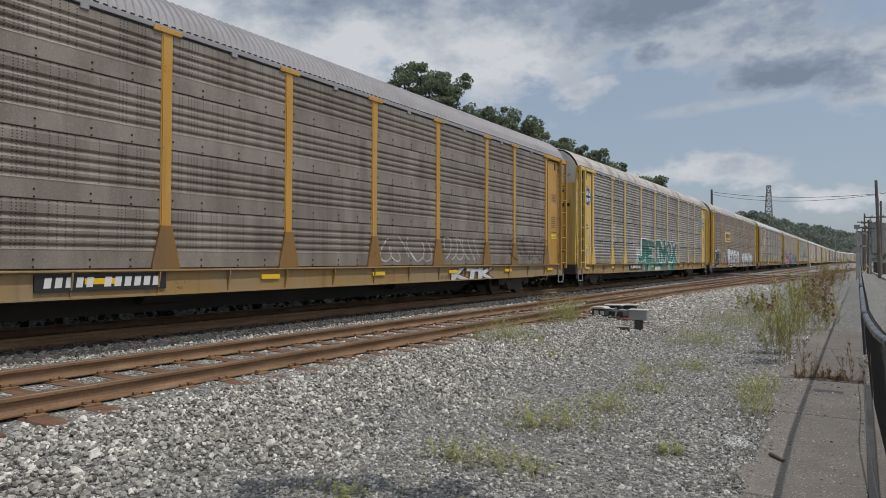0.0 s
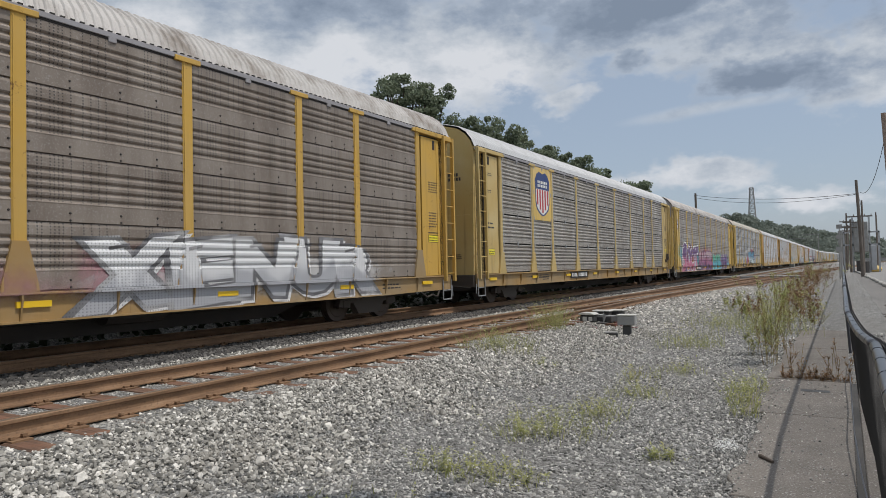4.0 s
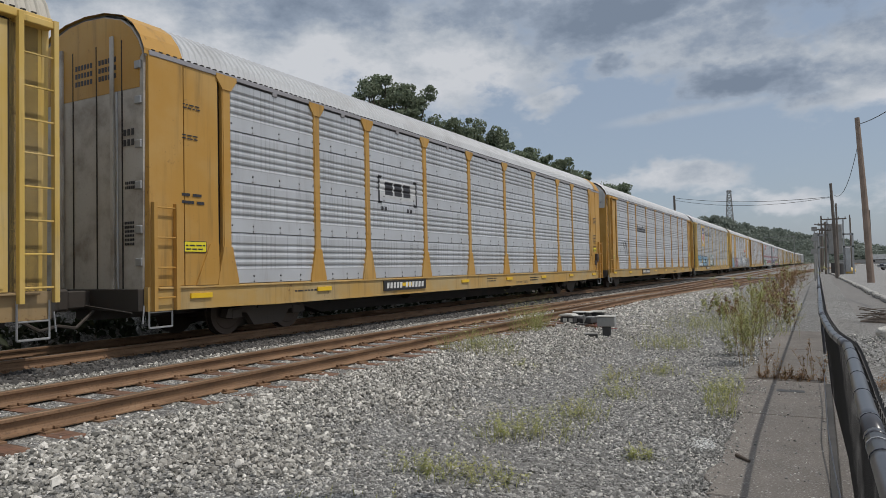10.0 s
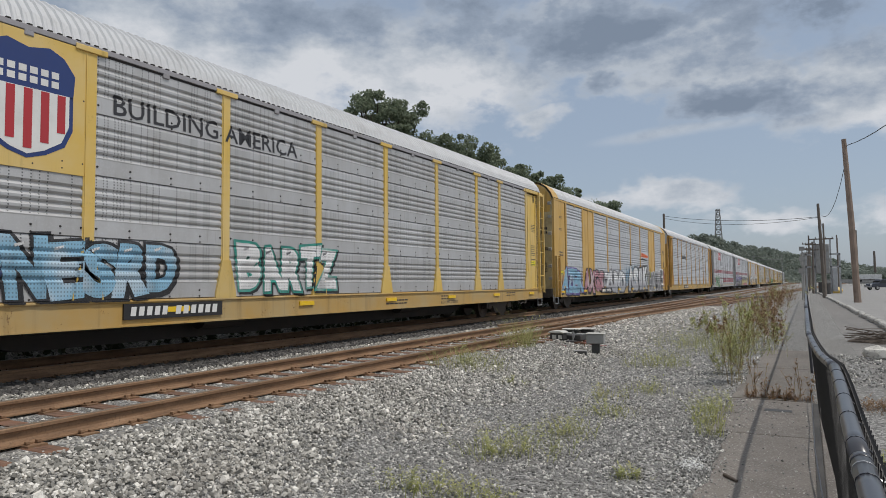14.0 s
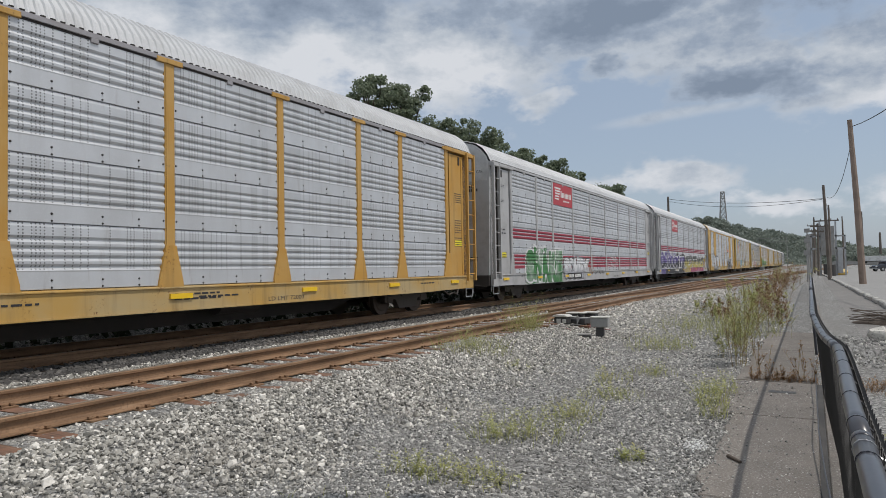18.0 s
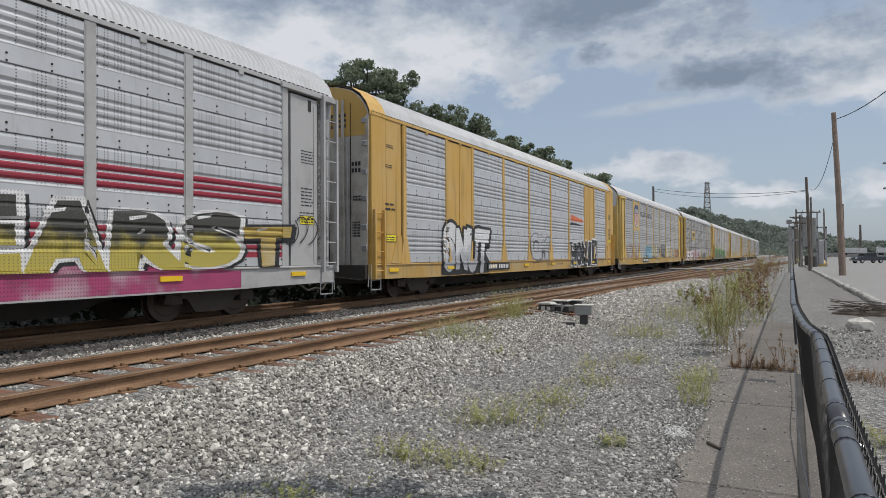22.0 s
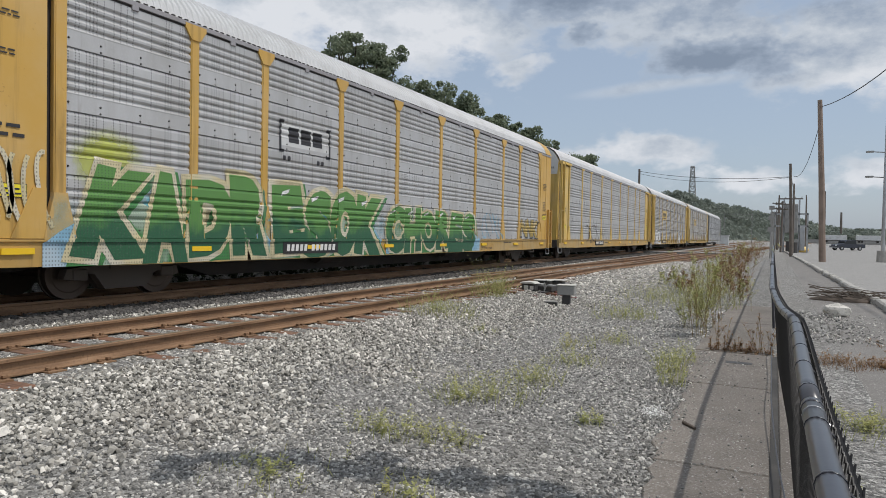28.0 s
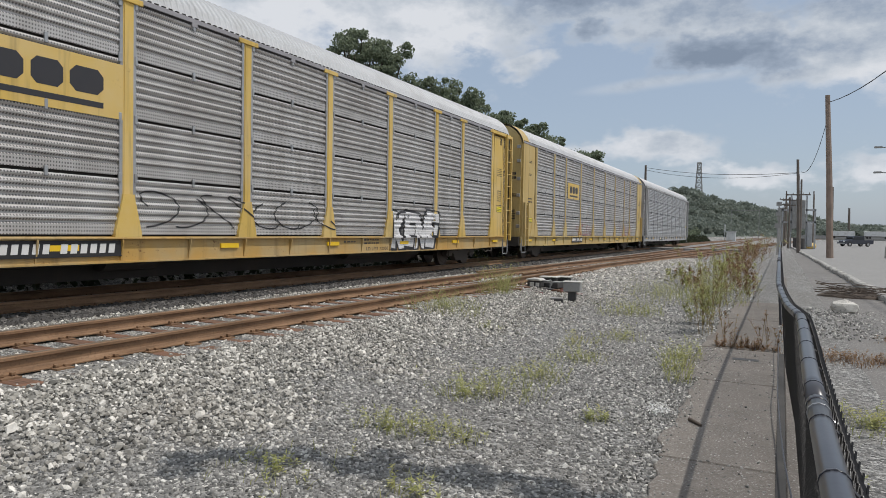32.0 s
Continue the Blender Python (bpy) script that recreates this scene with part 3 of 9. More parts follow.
def box(bm, x0, x1, y0, y1, z0, z1, bevel=0.0):
    r = bmesh.ops.create_cube(bm, size=1.0, matrix=Matrix.LocRotScale(((x0 + x1) / 2, (y0 + y1) / 2, (z0 + z1) / 2), None, (x1 - x0, y1 - y0, z1 - z0)))
    if bevel:
        es = list({e for v in r["verts"] for e in v.link_edges})
        bmesh.ops.bevel(bm, geom=es, offset=bevel, segments=1, affect="EDGES")


def rod(bm, a, b, r0, r1=None, seg=8):
    a, b = Vector(a), Vector(b)
    d = b - a
    if d.length < 1e-6:
        return
    m = Matrix.Translation((a + b) / 2) @ d.to_track_quat("Z", "Y").to_matrix().to_4x4()
    bmesh.ops.create_cone(bm, cap_ends=True, segments=seg, radius1=r0, radius2=r0 if r1 is None else r1, depth=d.length, matrix=m)


def prism(bm, outline, axis, lo, hi):
    """A polygon given in the other two axes, pushed along one axis."""
    def at(p, v):
        q = list(p)
        q.insert(axis, v)
        return bm.verts.new(q)
    a, b = [at(p, lo) for p in outline], [at(p, hi) for p in outline]
    n = len(a)
    bm.faces.new(a)
    bm.faces.new(b[::-1])
    for i in range(n):
        bm.faces.new((a[i], b[i], b[(i + 1) % n], a[(i + 1) % n]))
    bmesh.ops.recalc_face_normals(bm, faces=bm.faces)


def made(fn, *a):
    bm = bmesh.new()
    fn(bm, *a)
    return bm


def grid_mesh(name, xs, ys, height, material):
    """A sheet over the lines xs and ys, with a height for each crossing."""
    verts = [(x, y, height(x, y)) for y in ys for x in xs]
    n = len(xs)
    faces = [(j * n + i, j * n + i + 1, (j + 1) * n + i + 1, (j + 1) * n + i) for j in range(len(ys) - 1) for i in range(n - 1)]
    return mesh_of(name, verts, faces, material)

# ---------------------------------------------------------------- the lie of the land
RAIL_Z = 0.28            # top of the rails
NEAR_X, MAIN_X = -7.03, -11.40    # middle of the near track and of the train's track
GAUGE = 1.505            # between the middles of the rail heads


def bend(y):
    """Far off, all the tracks begin to turn to the right."""
    return 0.0002 * max(0.0, y - 330.0) ** 2


def branch_x(y):
    """Middle of the track that turns out of the near track towards the lot."""
    s = max(0.0, y - 15.0)
    return NEAR_X + min(0.00125 * s * s, 0.00125 * 26 * 26 + (s - 26) * 0.065) if s > 0 else NEAR_X


def smooth(a, b, v):
    v = min(1.0, max(0.0, (v - a) / (b - a)))
    return v * v * (3 - 2 * v)


def ground_z(x, y):
    edge = branch_x(y) + 1.55          # top edge of the ballast shoulder
    z = -0.15 + 0.235 * (1 - smooth(edge, edge + 1.9, x))
    # bank behind the train, added as a dark backdrop under the cars
    z += 0.85 * smooth(-13.3, -15.0, x)
    if -6.5 < x < 6 and -3 < y < 40:
        z += 0.022 * noise.noise((x * 0.55, y * 0.55, 0.0)) * smooth(-1.3, -2.2, x)
    if x < -24:
        z += 5.5 * smooth(-24, -60, x)      # bank under the trees
    if x > 0.6:
        z -= 0.03 * smooth(0.6, 2.0, x)
    return z


def span(a, b, step):
    n = max(1, int(round((b - a) / step)))
    return [a + (b - a) * i / n for i in range(n + 1)]


xs = [-1500, -600, -300, -150, -80, -60, -45, -34, -24, -19] + span(-16, -8, 0.5) + span(-7.8, 1.0, 0.2) + span(1.5, 12, 1.5) + [20, 40, 80, 150, 300, 700, 1500]
ys = [-600, -200, -80, -40, -20, -10, -5] + span(-3, 24, 0.3) + span(25, 60, 1.5) + span(64, 140, 6) + [180, 240, 340, 500, 800, 1400, 2500]
ground = tagged(new("ground", grid_mesh("ground", xs, ys, ground_z, M["ground"])), "grey packed gravel ground beside the railway tracks", "ground", kind="structure")


# ---------------------------------------------------------------- tracks
RAIL_OUT = [(-0.075, -0.17), (0.075, -0.17), (0.075, -0.158), (0.02, -0.142), (0.009, -0.12), (0.009, -0.052), (0.036, -0.04), (0.037, -0.012), (0.03, -0.003),
            (-0.03, -0.003), (-0.037, -0.012), (-0.036, -0.04), (-0.009, -0.052), (-0.009, -0.12), (-0.02, -0.142), (-0.075, -0.158)]


def rail_mesh(line, ys):
    verts, faces = [], []
    n = len(RAIL_OUT)
    for y in ys:
        verts += [(line(y) + px, y, RAIL_Z + pz) for px, pz in RAIL_OUT]
    for j in range(len(ys) - 1):
        faces += [(j * n + i, j * n + (i + 1) % n, (j + 1) * n + (i + 1) % n, (j + 1) * n + i) for i in range(n)]
    faces += [tuple(range(n))[::-1], tuple(range(len(verts) - n, len(verts)))]
    return mesh_of("rail", verts, faces, M["rail"])


def head_mesh(line, ys):
    verts, faces = [], []
    for y in ys:
        verts += [(line(y) - 0.029, y, RAIL_Z), (line(y) + 0.029, y, RAIL_Z), (line(y) + 0.029, y, RAIL_Z - 0.0029), (line(y) - 0.029, y, RAIL_Z - 0.0029)]
    for j in range(len(ys) - 1):
        faces += [(j * 4 + i, j * 4 + (i + 1) % 4, j * 4 + 4 + (i + 1) % 4, j * 4 + 4 + i) for i in range(4)]
    return mesh_of("rail_head", verts, faces, M["railhead"])


tie_meshes = []
for k in range(4):
    bm = made(box, -1.3, 1.3, -0.115, 0.115, -0.18, 0.0, 0.012)
    for v in bm.verts:
        v.co += Vector((random.uniform(-0.03, 0.03), random.uniform(-0.012, 0.012), random.uniform(-0.006, 0.004)))
    me = bpy.data.meshes.new("tie")
    bm.to_mesh(me)
    bm.free()
    me.materials.append(M["tie"])
    tie_meshes.append(me)


def many_boxes(name, rows, material):
    """Plain small boxes from their limits, as one mesh."""
    verts, faces = [], []
    for x0, x1, y0, y1, z0, z1 in rows:
        b = len(verts)
        verts += [(x0, y0, z0), (x1, y0, z0), (x1, y1, z0), (x0, y1, z0), (x0, y0, z1), (x1, y0, z1), (x1, y1, z1), (x0, y1, z1)]
        faces += [(b + 3, b + 2, b + 1, b), (b + 4, b + 5, b + 6, b + 7), (b, b + 1, b + 5, b + 4), (b + 1, b + 2, b + 6, b + 5), (b + 2, b + 3, b + 7, b + 6), (b + 3, b, b + 4, b + 7)]
    return mesh_of(name, verts, faces, material)


def plates_and_spikes(out, line, y):
    for s in (-1, 1):
        x = line(y) + s * GAUGE / 2
        out.append((x - 0.17, x + 0.17, y - 0.09, y + 0.09, 0.092, 0.111))
        for dx in (-0.095, 0.095):
            for dy in (-0.05, 0.05):
                if random.random() < 0.8:
                    h = random.uniform(0.008, 0.024)
                    out.append((x + dx - 0.014, x + dx + 0.014, y + dy - 0.014, y + dy + 0.014, 0.105, 0.11 + h))
                    out.append((x + dx - 0.02, x + dx + 0.02, y + dy - 0.02, y + dy + 0.02, 0.11 + h - 0.006, 0.11 + h + 0.014))


TIE_ROWS = []


def build_track(label, line, y0, y1, fine_to, tie_to, tie_mat=None):
    track = thing("railway_track", label, "track")
    ys = span(y0, fine_to, 2.0) + span(fine_to, y1, 12.0)[1:]
    for s, n in ((-1, "rail"), (1, "rail")):
        f = lambda y, s=s: line(y) + s * GAUGE / 2
        r = place("rail", rail_mesh(f, ys), track, "rust-brown steel rail")
        place("rail_head", head_mesh(f, ys), r, "worn running surface of the rail")
    ties = tie_meshes
    if tie_mat is not None:
        ties = [me.copy() for me in tie_meshes]
        for me in ties:
            me.materials[0] = tie_mat
    y, k = y0 + 0.2, 0
    fast = []
    while y < tie_to:
        t = place("tie", ties[k % 4], track, "", pose(line(y), y, 0.095, 0, 0, random.uniform(-1.0, 1.0)))
        TIE_ROWS.append((line(y), y))
        if y < fine_to:
            plates_and_spikes(fast, line, y)
        y += random.uniform(0.50, 0.56)
        k += 1
    p = place("rail_fastening", many_boxes("rail_fastening", fast, M["rail"]), track, "rusty tie plates and spikes")
    p["kind"] = "stuff"
    return track


near_track = build_track("near railway track with rusty rails in pale ballast", lambda y: NEAR_X + bend(y), -6, 720, 40, 62)
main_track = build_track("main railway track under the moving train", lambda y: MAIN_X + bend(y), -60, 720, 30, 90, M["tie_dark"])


# turnout rails of the branch: they leave the near track at the switch
branch = thing("branch_track", "rusty turnout rails curving away from the near track", "track")
ys = span(19, 70, 1.5) + span(75, 420, 15)
for s in (-1, 1):
    f = lambda y, s=s: branch_x(y) + s * GAUGE / 2 + (0.02 if s > 0 else 0.075)
    r = place("rail", rail_mesh(f, ys if s > 0 else span(19, 70, 1.5) + span(75, 420, 15)), branch, "rust-brown turnout rail")
    place("rail_head", head_mesh(f, ys), r, "worn running surface of the rail")
y = 36.0
while y < 75:
    place("tie", tie_meshes[int(y) % 4], branch, "", pose(branch_x(y) + 0.25, y, 0.093, 0, 0, -3))
    y += random.uniform(0.5, 0.56)

# ---------------------------------------------------------------- the train
PITCH = 28.40                        # from coupling to coupling
HALF = PITCH / 2
BAYS = [2.55, 5.20, 7.15, 9.97, 12.79, 15.61, 18.43, 21.25, 23.20, 25.85]   # middles of the posts, from the leading coupling
SIDE, POST = 1.57, 1.615             # plane of the sheets and face of the posts
Z_SILL, Z_FLOOR, Z_EAVE = 0.585, 1.03, 4.96
BANDS = 4
ROOF = [(1.575, 4.93), (1.575, 5.03), (1.47, 5.27), (1.28, 5.51), (1.02, 5.69), (0.55, 5.82), (0.0, 5.86)]
CACHE = {}


def cached(key, fn):
    if key not in CACHE:
        CACHE[key] = fn()
    return CACHE[key]


def to_mesh(name, bm, material):
    me = bpy.data.meshes.new(name)
    bm.to_mesh(me)
    bm.free()
    me.materials.append(material)
    return me


def profile(style, h):
    """Section of one sheet: height and depth pairs from its lower edge."""
    out = []
    if style == "perf":
        # a plain foot that laps over the sheet below, then four grooves between swelling ribs
        out = [(0.004, 0.022), (0.012, 0.036), (0.27 * h, 0.030)]
        for g in (0.335, 0.475, 0.615, 0.755):
            z = g * h
            out += [(z - 0.045, 0.034), (z - 0.022, 0.024), (z - 0.006, 0.004), (z + 0.012, 0.002), (z + 0.03, 0.022), (z + 0.052, 0.033)]
        out += [(h - 0.06, 0.030), (h - 0.004, 0.016)]
    else:
        gap, n = 0.026, 6
        low = 0.16                     # flat foot of the sheet
        p = (h - 2 * gap - low) / n
        out = [(gap, 0.012), (gap + low, 0.016)]
        for i in range(n):
            z = gap + low + i * p
            out += [(z + 0.14 * p, -0.004), (z + 0.34 * p, -0.004), (z + 0.58 * p, 0.030), (z + 0.74 * p, 0.034), (z + 0.9 * p, 0.026)]
        out += [(h - gap, 0.02)]
    return out


def sheet(style, w, h, material):
    def build():
        pts = profile(style, h)
        n = len(pts)
        verts = [(d, y, z) for y in (0.0, w) for z, d in pts]
        faces = [(i, n + i, n + i + 1, i + 1) for i in range(n - 1)]
        # folded edges give the sheet its thickness
        verts += [(-0.03, y, z) for y in (0.0, w) for z in (pts[0][0], pts[-1][0])]
        k = 2 * n
        faces += [(0, k, k + 2, n), (n - 1, 2 * n - 1, k + 3, k + 1)]
        return mesh_of("sheet", verts, faces, material)
    return cached(("sheet", style, round(w, 3), round(h, 3), material.name), build)


def roof_mesh(material, y0, y1, key):
    def build():
        pts = [(x, z) for x, z in ROOF] + [(-x, z) for x, z in ROOF[-2::-1]]
        n = len(pts)
        ys, lift = [], []
        y = y0
        while y < y1 - 0.05:
            for dy, k in ((0.0, 0.0), (0.06, 0.0), (0.085, 0.024), (0.125, 0.024)):
                ys.append(min(y + dy, y1))
                lift.append(k)
            y += 0.15
        verts = []
        for y, k in zip(ys, lift):
            verts += [(x * (1 + k * 0.5), y, z + (k if abs(x) < 1.5 else 0)) for x, z in pts]
        faces = [(j * n + i, (j + 1) * n + i, (j + 1) * n + i + 1, j * n + i + 1) for j in range(len(ys) - 1) for i in range(n - 1)]
        return mesh_of("roof", verts, faces, material)
    return cached(("roof", key, material.name, round(y0, 2), round(y1, 2)), build)


def post_mesh(style, material):
    def build():
        bm = bmesh.new()
        z1 = Z_EAVE + 0.02
        box(bm, SIDE - 0.05, POST, -0.105, 0.105, Z_FLOOR - 0.02, z1, 0.01)
        box(bm, POST - 0.004, POST + 0.012, -0.085, -0.07, Z_FLOOR + 0.5, z1 - 0.1)
        if style != "plain":
            prism(bm, [(-0.105, z1 - 0.26), (0.105, z1 - 0.26), (0.25, z1 - 0.06), (0.25, z1 + 0.02), (-0.25, z1 + 0.02), (-0.25, z1 - 0.06)], 0, POST - 0.02, POST + 0.022) if style == "flare" else \
                box(bm, POST - 0.03, POST + 0.03, -0.27, 0.27, z1 - 0.07, z1 + 0.02, 0.008)
        return to_mesh("post", bm, material)
    return cached(("post", style, material.name), build)


def foot_mesh(material):
    def build():
        bm = bmesh.new()
        z = Z_FLOOR - 0.02
        prism(bm, [(-0.26, z), (0.26, z), (0.25, z + 0.10), (0.125, z + 0.62), (0.11, z + 0.72), (-0.11, z + 0.72), (-0.125, z + 0.62), (-0.25, z + 0.10)], 0, SIDE - 0.02, POST + 0.028)
        return to_mesh("post_foot", bm, material)
    return cached(("foot", material.name), build)


def ladder(car, y, z0, z1, material, sign, wide=0.43):
    """A ladder of two stiles and round rungs, on the side at y."""
    def build():
        bm = bmesh.new()
        for s in (0, 1):
            a = s * wide
            prism(bm, [(POST + 0.02, a - 0.035), (POST + 0.11, a - 0.035), (POST + 0.11, a + 0.035), (POST + 0.10, a + 0.035), (POST + 0.10, a - 0.022), (POST + 0.02, a - 0.022)], 2, z0, z1)
        return to_mesh("ladder", bm, material)
    ob = place("ladder", cached(("ladder", z0, z1, material.name, wide), build), car, "", Matrix.Translation((0, y, 0)))

    def rung():
        bm = bmesh.new()
        rod(bm, (POST + 0.075, 0.0, 0), (POST + 0.075, wide, 0), 0.014, seg=6)
        return to_mesh("rung", bm, material)
    me = cached(("rung", material.name, wide), rung)
    n = int((z1 - z0) / 0.42)
    for i in range(n):
        place("rung", me, ob, "", Matrix.Translation((0, 0, z0 + 0.22 + i * (z1 - z0 - 0.3) / max(1, n - 1))))
    return ob


def bars(bm, y, z, rows, wide, tall, x):
    """Small writing as plain bars: rows of words."""
    rnd = random.Random(int(y * 1000) + int(z * 777) + rows)
    for r in range(rows):
        zz, a = z - r * tall * 1.9, y
        while a < y + wide - tall:
            b = min(y + wide, a + rnd.uniform(1.2, 4.0) * tall)
            prism(bm, [(a, zz), (b, zz), (b, zz + tall * 0.72), (a, zz + tall * 0.72)], 0, x, x + 0.003)
            a = b + tall * 0.9


def writing(car, rows, material, name="stencilled_writing", label="rows of small stencilled writing"):
    bm = bmesh.new()
    for r in rows:
        bars(bm, *r)
    ob = part(name, bm, material, car, label)
    ob["kind"] = "stuff"
    return ob


def text_flat(text, offset, res=3):
    """Triangles of a word in the built-in font, as points and faces."""
    cu = bpy.data.curves.new("word", "FONT")
    cu.body, cu.offset, cu.resolution_u, cu.fill_mode = text, offset, res, "FRONT"
    ob = bpy.data.objects.new("word", cu)
    me = bpy.data.meshes.new_from_object(ob)
    v = np.array([p.co[:] for p in me.vertices])
    f = [tuple(p.vertices) for p in me.polygons]
    bpy.data.objects.remove(ob)
    bpy.data.curves.remove(cu)
    bpy.data.meshes.remove(me)
    return v, f


def word_plate(name, parent, text, y, z, w, h, x, material, label="", offset=0.0):
    """A word painted on a flat panel, fitted into a box of w by h."""
    v, f = text_flat(text, offset)
    lo, hi = v.min(0), v.max(0)
    q = [(x, y + (a - lo[0]) / (hi[0] - lo[0]) * w, z + (b - lo[1]) / (hi[1] - lo[1]) * h) for a, b, _ in v]
    return place(name, mesh_of(name, q, f, material), parent, label)


def flat_plate(name, parent, y0, y1, z0, z1, x, material, label, t=0.006):
    bm = bmesh.new()
    box(bm, x, x + t, y0, y1, z0, z1)
    return part(name, bm, material, parent, label)


def web_of(spec):
    """Where the plate of the side sill lies: some cars have it set back between ribs."""
    return POST - 0.05 if spec.get("ribbed") else POST


class Side:
    """Where the skin of a car's side lies, for paint that follows it."""

    def __init__(self, style, spec):
        self.h = (Z_EAVE - Z_FLOOR) / BANDS
        self.web = web_of(spec) + 0.006
        self.z, self.d = [Z_SILL, Z_FLOOR - 0.056, Z_FLOOR - 0.055, Z_FLOOR - 0.001], [self.web, self.web, POST + 0.03, POST + 0.03]
        for b in range(BANDS):
            for z, d in profile(style, self.h):
                self.z.append(Z_FLOOR + b * self.h + z)
                self.d.append(SIDE + d)
        self.za = np.array(self.z)
        self.posts = [(b - HALF - 0.107, b - HALF + 0.107) for b in BAYS]
        self.feet = [b - HALF for b in BAYS] if spec.get("feet", True) else []
        self.plain = [(BAYS[k] - HALF + 0.09, BAYS[k + 1] - HALF - 0.09) for k in spec.get("solid", [])]

    def x(self, y, z):
        if z < Z_FLOOR:
            return self.web if z < Z_FLOOR - 0.0555 else POST + 0.032
        if any(a <= y <= b for a, b in self.plain):
            return POST - 0.003
        if self.feet and z < Z_FLOOR + 0.70:
            wide = float(np.interp(z - Z_FLOOR + 0.02, [0.0, 0.10, 0.62, 0.72], [0.262, 0.252, 0.127, 0.112]))
            if min(abs(y - c) for c in self.feet) <= wide:
                return POST + 0.031
        if any(a <= y <= b for a, b in self.posts):
            return POST + 0.002
        if y < self.posts[0][0] or y > self.posts[-1][1]:
            return POST + 0.004
        i = int(np.searchsorted(self.za, z, side="right"))
        if i <= 0 or i >= len(self.z):
            return self.d[min(i, len(self.z) - 1)]
        a, b = self.z[i - 1], self.z[i]
        return self.d[i - 1] + (self.d[i] - self.d[i - 1]) * ((z - a) / (b - a) if b > a else 0.0)

    def cuts(self, z0, z1, y0, y1):
        out = [((0, 0, z), (0, 0, 1)) for z in self.z if z0 < z < z1]
        for a, b in self.posts:
            for v in (a - 0.17, a - 0.152, a - 0.10, a - 0.05, a - 0.004, a, b, b + 0.004, b + 0.05, b + 0.10, b + 0.152, b + 0.17):
                if y0 < v < y1 and (v in (a, b) or abs(v - a) < 0.005 or abs(v - b) < 0.005 or (self.feet and z0 < Z_FLOOR + 0.7)):
                    out.append(((0, v, 0), (0, 1, 0)))
        return out


def painted(name, car, side, pts, faces, material, lift, label):
    """Flat outlines in y and z, laid on the skin of the side."""
    bm = bmesh.new()
    vs = [bm.verts.new((0, p[0], p[1])) for p in pts]
    for f in faces:
        if len(set(f)) > 2:
            try:
                bm.faces.new([vs[i] for i in f])
            except ValueError:
                pass
    a = np.array(pts)
    for co, no in side.cuts(a[:, 1].min(), a[:, 1].max(), a[:, 0].min(), a[:, 0].max()):
        bmesh.ops.bisect_plane(bm, geom=bm.verts[:] + bm.edges[:] + bm.faces[:], plane_co=co, plane_no=no, dist=1e-5)
    for v in bm.verts:
        v.co.x = side.x(v.co.y, v.co.z) + lift
    for f in bm.faces:
        f.normal_update()
        if f.normal.x < 0:
            f.normal_flip()
    return part(name, bm, material, car, label)


def blob(y, z, w, h, seed, n=26, rough=0.22):
    rnd = random.Random(seed)
    k = [rnd.uniform(0, 6.28) for _ in range(4)]
    pts = []
    for i in range(n):
        a = 2 * math.pi * i / n
        r = 1 + rough * (math.sin(3 * a + k[0]) * 0.5 + math.sin(5 * a + k[1]) * 0.4 + math.sin(8 * a + k[2]) * 0.35)
        c, s = math.cos(a), math.sin(a)
        e = 0.55
        pts.append((y + w / 2 * r * math.copysign(abs(c) ** e, c), z + h / 2 * r * math.copysign(abs(s) ** e, s)))
    return pts, [tuple(range(n))]


LETTERS = {}


def letter_flat(ch, offset):
    if (ch, offset) not in LETTERS:
        LETTERS[ch, offset] = text_flat(ch, offset, 3)
    return LETTERS[ch, offset]


def mass(car, side, m, y0, y1, z0, z1, seed, lift=0.0065, label="solid band of aerosol paint"):
    """A solid, hard-edged body of paint behind the letters, with an uneven top."""
    rnd = random.Random(seed)
    n = max(8, int((y1 - y0) / 0.25))
    k = [rnd.uniform(0, 6.28) for _ in range(3)]
    top = []
    for i in range(n + 1):
        t = i / n
        u = y0 + (y1 - y0) * t
        top.append((u, z1 + (z1 - z0) * 0.12 * (math.sin(u * 2.1 + k[0]) + 0.7 * math.sin(u * 4.7 + k[1])) - (z1 - z0) * 0.45 * (max(0.0, abs(2 * t - 1) - 0.85) / 0.15)))
    pts = [(u, z0) for u, _ in top] + [(min(max(u, -HALF + 0.85), HALF - 0.85), min(max(v, z0 + 0.05), Z_EAVE - 0.3)) for u, v in top[::-1]]
    q = len(top)
    faces = [(a, a + 1, 2 * q - 2 - a, 2 * q - 1 - a) for a in range(q - 1)]
    painted("paint_band", car, side, pts, faces, M[m], lift, label)


